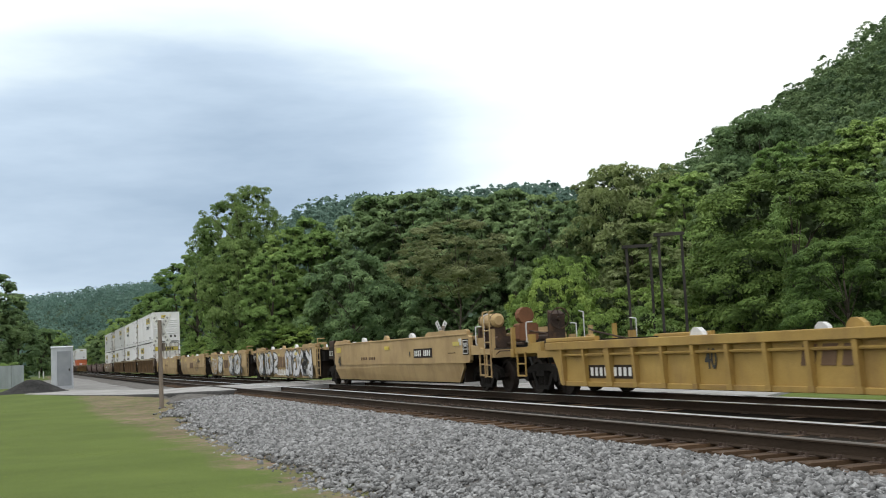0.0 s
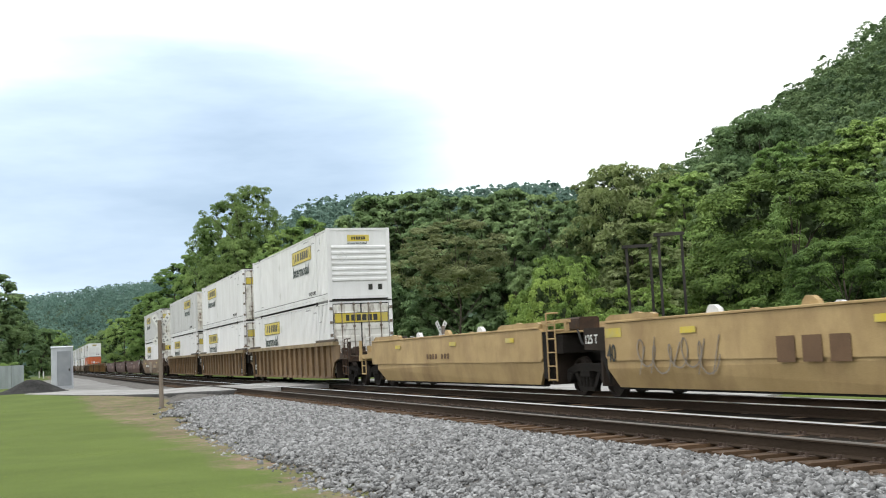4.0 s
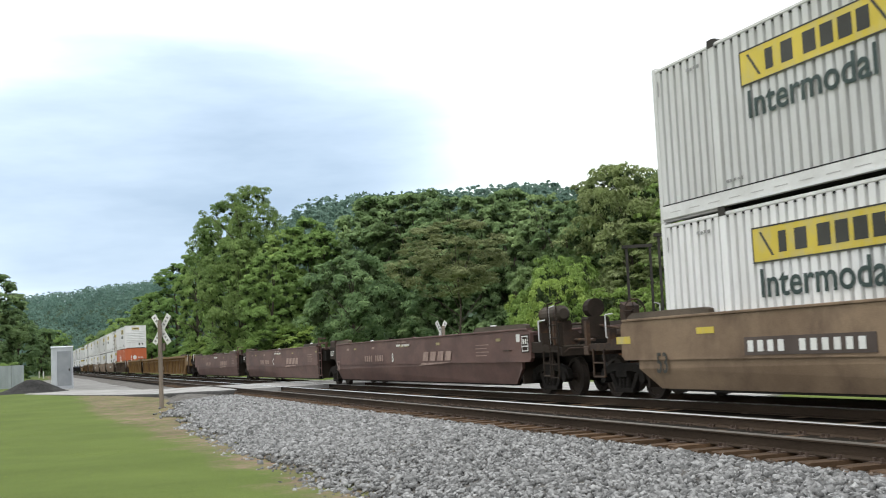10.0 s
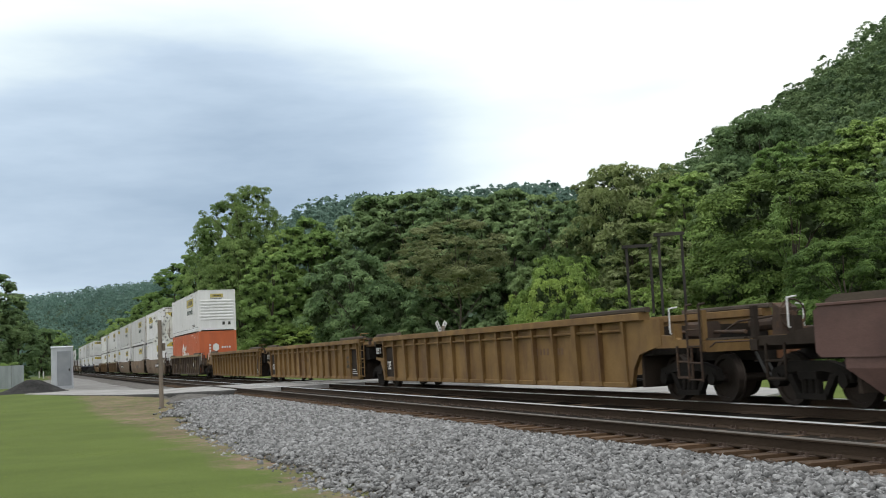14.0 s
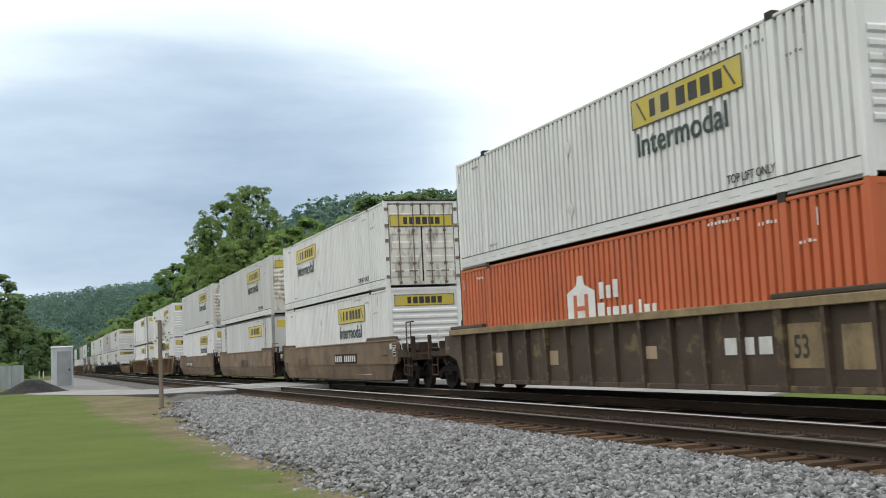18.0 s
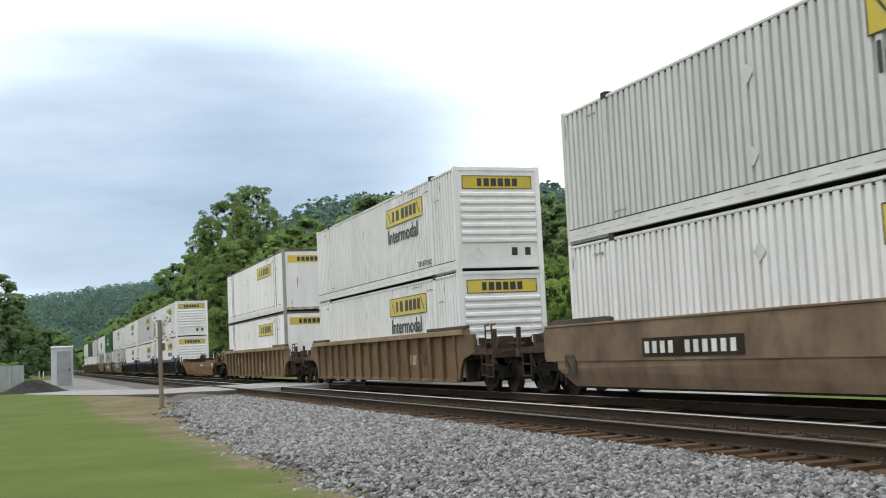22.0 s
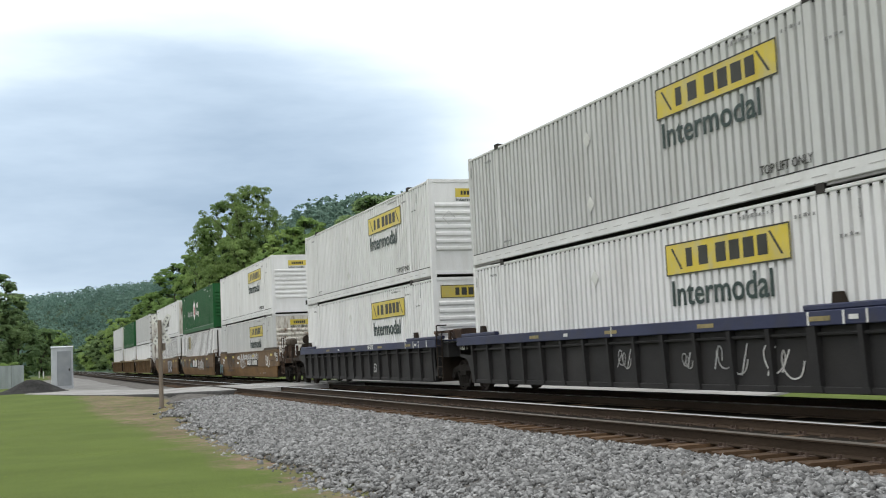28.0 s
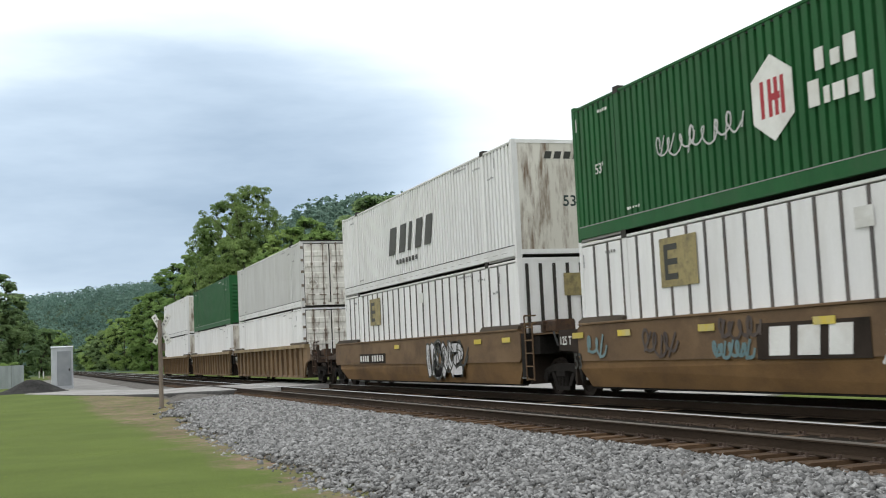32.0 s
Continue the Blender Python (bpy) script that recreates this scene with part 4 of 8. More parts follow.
TALL = "tall slender green broadleaf tree at the wood's edge"
DARK = "dense dark green broadleaf tree in the wood"
MID = "full green broadleaf tree at the foot of the hill"
WORDS = {"T": TALL, "D": DARK, "M": MID, "R": "great round-crowned green tree beside the line", "O": "tall ragged olive-green tree", "S": "yellow-green tree on the lower slope",
         "F": "broad feathery tree with brownish foliage", "B": "dark leafy tree beyond the sheds"}
for n, (kind, x, y, h, wide, what) in enumerate((
        ("round", -51.7, 39.0, 10.2, 11.0, "R"), ("round", -44.6, 41.0, 7.8, 7.4, "D"), ("crown1", -53.0, 36.4, 6.6, 5.2, "M"), ("round", -40.4, 33.0, 5.6, 5.7, "D"),
        ("ragged", -89.4, 50.0, 15.8, 11.6, "O"), ("ragged", -98.6, 52.0, 15.6, 8.0, "O"), ("crown3", -83.4, 52.0, 14.2, 7.2, "M"), ("crown1", -92.7, 55.0, 13.9, 5.5, "M"),
        ("ragged2", -68.5, 40.0, 9.4, 5.9, "O"), ("crown2", -93.9, 70.0, 15.6, 8.1, "S"), ("crown4", -117.9, 85.0, 18.7, 14.0, "D"), ("crown1", -87.8, 72.0, 14.9, 9.7, "M"),
        ("crown4", -98.7, 66.0, 15.4, 9.2, "D"), ("crown3", -85.0, 74.0, 16.0, 9.7, "M"), ("crown4", -93.6, 46.0, 14.1, 6.1, "D"), ("crown1d", -99.0, 46.0, 15.7, 7.8, "D"),
        ("crown4", -110.3, 48.0, 17.8, 8.6, "D"), ("crown2d", -114.3, 46.0, 18.0, 9.5, "D"), ("crown4", -119.5, 44.0, 19.0, 9.9, "D"), ("crown1d", -124.4, 42.0, 20.5, 11.8, "D"),
        ("crown2d", -130.3, 40.0, 20.9, 11.4, "D"), ("crown4", -137.4, 40.0, 21.4, 10.4, "D"), ("crown2", -141.5, 35.0, 17.0, 8.4, "M"), ("feather", -82.6, 31.0, 11.4, 8.0, "F"),
        ("crown1d", -110.1, 30.0, 11.6, 9.6, "D"), 
        ("crown2", -145.0, 34.0, 19.4, 8.5, "M"), ("crown1", -145.1, 31.0, 18.0, 7.6, "M"), ("slim", -152.9, 28.0, 24.5, 7.4, "T"),
        ("slim2", -165.4, 27.0, 24.2, 9.5, "T"), ("crown1", -158.0, 27.4, 17.0, 9.0, "M"), ("slim", -180.2, 26.5, 23.6, 6.3, "T"), ("slim2", -149.9, 25.5, 17.0, 9.8, "T"), ("crown2", -219.8, 25.5, 20.0, 10.7, "M"),
        ("crown3", -195.4, 26.0, 19.8, 6.8, "M"), ("crown1", -265.7, 25.0, 17.6, 10.7, "M"), ("crown3", -135.0, 27.0, 14.2, 7.6, "M"), ("crown4", -155.0, -4.6, 13.8, 8.5, "B"),
        ("crown2d", -170.0, -10.0, 16.0, 10.5, "B"), ("crown1d", -210.0, -2.5, 11.0, 7.5, "B"), ("crown4", -260.0, 1.5, 10.0, 7.0, "B"), ("crown2d", -225.0, -6.0, 14.0, 9.0, "B"),
        ("crown2", -300.0, 4.0, 11.0, 8.5, "B"), ("crown1d", -345.0, 5.0, 10.0, 8.5, "B"), ("crown1", -300.0, 26.0, 17.0, 9.0, "M"), ("crown2", -345.0, 25.0, 15.0, 12.0, "M"),
        ("crown4", -400.0, 24.0, 14.0, 13.0, "D"), ("crown2", -460.0, 23.0, 13.0, 13.0, "M"), ("crown1d", -530.0, 22.0, 12.0, 13.0, "D"), ("crown1", -60.0, 47.0, 10.5, 8.0, "M"),
        ("crown4", -68.0, 52.0, 12.0, 9.0, "D"), ("crown2", -77.0, 55.0, 12.5, 8.0, "M"), ("crown4", -62.0, 58.0, 13.5, 9.0, "D"), ("crown2", -54.0, 52.0, 11.5, 9.0, "M"),
        ("crown1", -46.0, 50.0, 11.0, 9.0, "M"), ("round", -36.0, 40.0, 8.5, 8.0, "D"), ("crown1", -72.0, 46.0, 9.0, 7.0, "D"))):
    tree(kind, x, y, h * (0.965 if what == "D" and x < -80 else 1.0), wide, n * 77 % 360, WORDS[what])
BUSHY = "bright green leafy undergrowth below the wood"
rnd = random.Random(8)
for k in range(46):
    x = -36 - 3.4 * k + rnd.uniform(-1.2, 1.2)
    y = 33 + rnd.uniform(-2, 3) - (0.06 * k if k < 40 else 3) - (3 if k > 24 else 0)
    h = rnd.uniform(2.4, 5.0) if x > -75 else rnd.uniform(2.6, 5.6)
    if x > -52:
        h *= 0.55
    if -126 < x < -74 or x > -47:
        continue
    tree("bush" if rnd.random() < 0.6 and x < -50 else "bush2", x, y, h, h * rnd.uniform(0.9, 1.3), rnd.uniform(0, 360), BUSHY, "bush")
for x, y, h in ((-63, 31, 5.6), (-66.5, 33, 6.6), (-71, 35, 7.6), (-73.5, 34, 5.2), (-69, 31.5, 4.4), (-60, 30, 4.0), (-56, 30, 3.2)):
    tree("bush", x - 2.0, y, h, h * 0.56, h * 77, BUSHY, "bush")
tree("bush2", -108, -3.1, 2.2, 3.0, 30, "low green bush by the fence", "bush")


def woods(name, label, seed, a0, a1, r0, r1, step, cards, tall, mat):
    """A hillside wood seen from far off: crowns of leaf sprays at uneven spacing."""
    rng = np.random.default_rng(seed)
    kinds = [dome_crown(rng, 14 if cards > 500 else 6, cards, 0.036 if cards > 500 else 0.075, (0.10, 0.46, 0.5, 0.8), 0.14 if cards > 100 else 0.05)[0].reshape(-1, 3, 3) for _ in range(8)]
    area = 0.5 * (r1 ** 2 - r0 ** 2) * math.radians(a1 - a0)
    n = int(area / step ** 2)
    r = np.sqrt(r0 ** 2 + (r1 ** 2 - r0 ** 2) * rng.random(n))
    a = np.radians(a0 + (a1 - a0) * rng.random(n))
    x, y = -r * np.cos(a), r * np.sin(a)
    ok = y > 56 if r0 < 300 else np.abs(y) > -1
    x, y = x[ok], y[ok]
    z = land(x, y)
    h = tall * rng.uniform(0.65, 1.25, len(x))
    blocks = []
    for k in range(len(x)):
        c, s = math.cos(k * 2.4), math.sin(k * 2.4)
        q = kinds[k % 8] * h[k] * np.array((0.95, 0.95, 1.0))
        blocks.append(np.stack([q[..., 0] * c - q[..., 1] * s + x[k], q[..., 0] * s + q[..., 1] * c + y[k], q[..., 2] + z[k] - h[k] * 0.15], -1))
    V = np.concatenate(blocks).reshape(-1, 3)
    tagged(new(name, big_mesh(name, V, np.arange(len(V)).reshape(-1, 3), mat)), label, "woods", kind="stuff")


woods("hillside_woods", "dense green woods on the steep near hillside", 31, 23, 50, 84, 345, 5.6, 900, 8.6, LEAF_HILL)
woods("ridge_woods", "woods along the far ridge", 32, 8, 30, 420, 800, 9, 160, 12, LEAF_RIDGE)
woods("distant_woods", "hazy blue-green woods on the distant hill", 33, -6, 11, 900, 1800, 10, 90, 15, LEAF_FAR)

# ---- the train ----
BOX_L, BOX_W, BOX_H = 16.15, 2.59, 2.896
HALF = 1.42           # half the width over a well car's sides
RIDERS = []           # every thing that rides on the train, with its place along it


def rides(ob, s, z=0.0):
    """Puts a thing on the train, s metres along it from the mark that passes the eye's abeam line at 16 s."""
    RIDERS.append((ob, s, z))
    ob.matrix_world = pose(s, TRAIN_Y, z)
    return ob


def sideframe():
    """Cast side frame of a truck, with its spring window, and the bearing boxes."""
    g = Geo()
    g.prism_y([(-1.0, 0.40), (-0.92, 0.60), (-0.45, 0.72), (0.45, 0.72), (0.92, 0.60), (1.0, 0.40), (0.80, 0.38), (0.62, 0.52), (0.34, 0.56), (-0.34, 0.56), (-0.62, 0.52), (-0.80, 0.38)], -0.06, 0.06)
    g.prism_y([(-0.62, 0.52), (-0.46, 0.52), (-0.22, 0.16), (-0.34, 0.14)], -0.05, 0.05)
    g.prism_y([(0.62, 0.52), (0.34, 0.14), (0.22, 0.16), (0.46, 0.52)], -0.05, 0.05)
    g.box(-0.36, 0.36, -0.07, 0.07, 0.13, 0.22)
    for k in (-0.16, 0.0, 0.16):
        g.tube((k, -0.02, 0.22), (k, -0.02, 0.44), 0.062, 8)
    g.box(-0.22, 0.22, -0.11, 0.08, 0.44, 0.56)
    for k in (-0.8, 0.8):
        g.tube((k, -0.10, 0.42), (k, 0.08, 0.42), 0.11, 10)
    return g


def wheelset():
    g = Geo()
    for s in (-1, 1):
        prof = [(0.0, 0.03), (0.10, 0.03), (0.16, 0.012), (0.335, 0.012), (0.345, 0.055), (0.42, 0.05), (0.428, -0.045), (0.45, -0.055), (0.45, -0.085), (0.345, -0.08), (0.335, -0.02), (0.16, -0.02), (0.10, -0.05), (0.0, -0.05)]
        n = 20
        vs, fs = [], []
        for i in range(n):
            a = 2 * math.pi * i / n
            vs += [(r * math.cos(a), s * (0.75 + d), r * math.sin(a)) for r, d in prof]
        m = len(prof)
        for i in range(n):
            for j in range(m - 1):
                fs.append((i * m + j, i * m + j + 1, ((i + 1) % n) * m + j + 1, ((i + 1) % n) * m + j))
        g.add(vs, fs)
    g.tube((0, -0.95, 0), (0, 0.95, 0), 0.075, 10)
    return g


WHEEL_R = 0.42
WHEELS = {-1: [], 1: []}


def truck(car, x):
    t = part("truck", lambda: Geo().box(-0.20, 0.20, -1.0, 1.0, 0.42, 0.66).box(-0.12, 0.12, -0.3, 0.3, 0.66, 0.80), UNDER, car, "greasy black four-wheel truck", at=(x, 0, 0), key="bolster")
    for s in (-1, 1):
        part("side_frame", sideframe, UNDER, t, at=pose(0, s * 1.0, 0, 0, 0, 0 if s < 0 else 180), key="sideframe")
        w = part("wheelset", wheelset, WHEEL, t, "worn steel wheels on an axle", at=(s * 0.80, 0, WHEEL_R), key="wheelset", smooth=False)
        WHEELS[s].append(w)
    return t


def ladder(car, x, mat, z0=0.45, z1=2.05, y=-1.46, wide=0.42):
    """Two uprights bent over at the top, and the rungs between them."""
    g = Geo()
    for k in (-wide / 2, wide / 2):
        g.path([(x + k, y, z0), (x + k, y, z1), (x + k, y + 0.12, z1 + 0.02)], 0.02)
    lad = part("ladder", g, mat, car)
    n = 5
    for i in range(n):
        z = z0 + 0.03 + (min(1.55, z1 - 0.1) - z0) * i / (n - 1)
        part("rung", lambda: Geo().tube((-wide / 2, 0, 0), (wide / 2, 0, 0), 0.016, 6), mat, lad, at=(x, y, z), key=("rung", mat.name, wide))
    return lad


def car_end(car, xe, d, kind, mat, dark, high=1.5, tank=False):
    """What stands over the truck at one end. xe: the end of the well, d: +1 at the front, -1 at the rear."""
    if kind == "coupler":
        smooth = high > 1.49 and mat not in (BROWN_CAR, TAN_CAR)
        tx = xe + d * ((1.42 if smooth else 1.65) if d > 0 else 1.88)
        trim = mat if mat in (YELLOW_CAR, GOLD_CAR, TAN_CAR) else END_PLATE if mat in (MAROON_CAR, NAVY_CAR) else GRIME

        def along(a, b):
            return sorted((xe + d * a, xe + d * b))
        part("draft_sill", Geo().box(*along(0.1, 3.0), -0.35, 0.35, 0.72, 1.02), dark, car)
        g = Geo()
        for k in range(7):
            y = -1.2 + 0.4 * k
            g.box(*along(1.45, 2.86), y - 0.16, y + 0.16, 1.10, 1.135)
        part("crossover_platform", g, GUIDE_STEEL, car, "worn grating walkway")
        part("end_sill", Geo().soft_box(*along(2.66, 2.86), -1.42, 1.42, 0.90, 1.095, 0.015), trim, car)
        part("cross_bolster", Geo().box(*along(0.52, 0.85), -1.30, 1.30, 0.86, 1.24), dark, car)
        part("train_pipe", Geo().tube((xe + d * 0.6, -0.62, 1.27), (xe + d * 2.9, -0.62, 1.22), 0.035, 8), GRIME, car)
        part("brake_rod", Geo().path([(xe + d * 0.4, 0.5, 1.2), (xe + d * 1.5, 0.2, 1.42), (xe + d * 2.4, 0.5, 1.5)], 0.022), GRIME, car)
        part("cut_lever", Geo().path([(xe + d * 2.9, -1.36, 0.98), (xe + d * 2.98, -1.30, 1.06), (xe + d * 3.0, -0.3, 1.06), (xe + d * 3.1, -0.1, 0.98)], 0.014), GRIME, car)
        for s in (-1, 1):
            # side sill over the truck, the bracket that carries it, and the corner post
            y0, y1 = sorted((s * 1.30, s * 1.39))
            part("side_sill", Geo().prism_y([(xe + d * 1.15, 0.99), (xe + d * 1.15, 1.24), (xe + d * 1.75, 1.20), (xe + d * 1.95, 1.13), (xe + d * 2.8, 1.13), (xe + d * 2.8, 0.98)], y0, y1), trim, car)
            fit = trim if mat is not TAN_CAR else GRIME
            part("bracket", Geo().box(*along(1.72, 1.84), *sorted((s * 1.24, s * 1.40)), 1.13, 1.42), trim, car)
            part("corner_post", Geo().box(*along(2.70, 2.80), *sorted((s * 1.33, s * 1.42)), 1.10, 1.62), trim, car)
            part("grab_iron", Geo().path([(xe + d * 1.78, s * 1.42, 1.24), (xe + d * 1.78, s * 1.45, 1.26), (xe + d * 1.78, s * 1.45, 1.70), (xe + d * 1.78, s * 1.28, 1.72)], 0.014), RAIL_WHITE, car, "pale grab iron")
            part("step", Geo().path([(xe + d * 1.95, s * 1.43, 1.02), (xe + d * 1.95, s * 1.43, 0.46), (xe + d * 2.42, s * 1.43, 0.46), (xe + d * 2.42, s * 1.43, 1.02)], 0.024).tube((xe + d * 1.95, s * 1.43, 0.74), (xe + d * 2.42, s * 1.43, 0.74), 0.02, 6), fit, car, "two-rung side step")
        # coupler
        g = Geo().box(*along(2.9, 3.35), -0.09, 0.09, 0.74, 0.92)
        g.box(*along(3.28, 3.52), -0.16, 0.14, 0.68, 0.98)
        part("coupler", g, RUST, car, "rusty knuckle coupler")
        for yy in (-0.45, -0.30):
            part("air_hose", Geo().path([(xe + d * 2.9, yy, 0.86), (xe + d * 3.15, yy, 0.52), (xe + d * 3.35, yy + 0.02, 0.44), (xe + d * 3.5, yy + 0.05, 0.50)], 0.028), BLACK_GAP, car)
        if d > 0:
            top = 2.05 if smooth else 1.72
            ladder(car, xe + 2.56, trim if mat is not TAN_CAR else GRIME, 0.40, top)
            part("brake_stand", Geo().prism_y([(xe + 2.30, 1.14), (xe + 2.62, 1.14), (xe + 2.58, top - 0.1), (xe + 2.36, top)], 0.35, 0.72), GRIME, car)
            n = 14
            pts = [(xe + 2.66, 0.55 + 0.27 * math.cos(6.2832 * i / n), top - 0.22 + 0.27 * math.sin(6.2832 * i / n)) for i in range(n + 1)]
            g = Geo().path(pts, 0.018, 5)
            for i in range(4):
                g.tube((xe + 2.66, 0.55, top - 0.22), pts[i * 3 + 1], 0.012, 5)
            g.tube((xe + 2.55, 0.55, top - 0.22), (xe + 2.70, 0.55, top - 0.22), 0.06, 8)
            part("brake_wheel", g, GRIME, car, "round hand brake wheel")
            part("brake_valve", Geo().soft_box(xe + 1.5, xe + 1.95, -0.95, -0.50, 1.14, 1.44, 0.05), GRIME, car)
            part("brake_cylinder", Geo().tube((xe + 1.2, 0.75, 1.36), (xe + 1.9, 0.75, 1.36), 0.15, 12, 0.12), GRIME, car)
            if tank:
                part("air_reservoir", Geo().tube((xe + 0.62, -0.75, 1.86), (xe + 0.70, -0.75, 1.86), 0.13, 14, 0.19).tube((xe + 0.70, -0.75, 1.86), (xe + 1.62, -0.75, 1.86), 0.19, 14).tube((xe + 1.62, -0.75, 1.86), (xe + 1.70, -0.75, 1.86), 0.19, 14, 0.12), mat if mat in (YELLOW_CAR,) else GUIDE_STEEL, car, "round brake air tank", smooth=False)
                for a in (0.74, 1.50):
                    part("tank_stand", Geo().box(xe + a, xe + a + 0.09, -0.98, -0.52, 1.14, 1.70), GRIME, car)
                    part("tank_strap", Geo().tube((xe + a + 0.01, -0.75, 1.86), (xe + a + 0.05, -0.75, 1.86), 0.197, 14), GRIME, car)
                part("valve_block", Geo().soft_box(xe + 1.95, xe + 2.30, -0.45, 0.10, 1.3, 1.75, 0.05).tube((xe + 1.95, -0.18, 1.95), (xe + 2.2, -0.18, 1.95), 0.22, 12), END_PLATE if mat is not YELLOW_CAR else RUST, car)
                part("pipe_run", Geo().path([(xe + 0.7, -0.3, 1.3), (xe + 1.2, -0.3, 1.62), (xe + 2.0, -0.3, 1.6), (xe + 2.75, 0.1, 1.45)], 0.03), GRIME, car)
            for yy in ((-1.42, 1.42) if tank or smooth else ()):
                part("grab_iron", Geo().path([(xe + 2.3, yy, 1.16), (xe + 2.3, yy, 1.98), (xe + 2.3, yy * 0.9, 2.02)], 0.014), RAIL_WHITE, car, "white grab iron")
        truck(car, tx)
    else:
        # half of an articulated joint; the truck under it belongs to the car behind the joint
        a, b = sorted((xe + d * 0.05, xe + d * 1.55))
        part("draft_sill", Geo().box(a, b, -0.4, 0.4, 0.74, 1.12), dark, car)
        a, b = sorted((xe + d * 0.05, xe + d * 0.95))
        part("end_bulkhead", Geo().box(a, b, -1.25, 1.25, 0.95, 1.36), dark, car)
        part("crossover_platform", Geo().box(*sorted((xe + d * 0.1, xe + d * 1.45)), -1.15, 1.15, 1.40, 1.44), mat, car)
        if d > 0:
            ladder(car, xe + 0.80, END_PLATE if mat is NAVY_CAR else mat, 0.35, 1.66)
            part("hand_rail", Geo().path([(xe + 0.45, -1.40, 1.3), (xe + 0.45, -1.40, 1.86), (xe + 0.45, -1.1, 1.86)], 0.02), END_PLATE if mat is NAVY_CAR else mat, car)
            part("top_rail", Geo().box(xe + 0.1, xe + 1.42, -1.36, -1.26, 1.62, 1.70).box(xe + 0.15, xe + 0.25, -1.35, -1.27, 1.44, 1.62).box(xe + 1.25, xe + 1.35, -1.35, -1.27, 1.44, 1.62), GRIME if mat is not YELLOW_CAR else mat, car)
            part("valve_box", Geo().soft_box(xe + 0.35, xe + 1.1, -0.9, -0.4, 1.44, 1.74, 0.04), GRIME, car)
            part("corner_post", Geo().box(xe + 0.2, xe + 0.5, -1.40, -1.22, 0.42, 1.45), dark, car)
        else:
            truck(car, xe - 1.65)
            for s in (-1, 1):
                plate = part("end_plate", Geo().prism_y([(xe - 1.02, 1.02), (xe - 0.03, 0.98), (xe - 0.03, 1.46), (xe - 1.02, 1.46)], *sorted((s * 1.40, s * 1.33))), END_PLATE, car, "black end plate")
                if s < 0:
                    words("125 T", 0.26, WHITE_INK, plate, pose(xe - 0.98, -1.406, 1.14), stretch=0.95)
            part("wheel_guard", Geo().prism_y([(xe - 0.02, 0.30), (xe - 0.02, 0.98), (xe - 0.42, 1.0), (xe - 0.16, 0.62)], -1.38, -1.32), dark, car)
            part("air_hose", Geo().path([(xe - 0.9, -1.2, 1.0), (xe - 1.4, -1.25, 1.15), (xe - 1.7, -1.2, 1.45)], 0.025), BLACK_GAP, car)


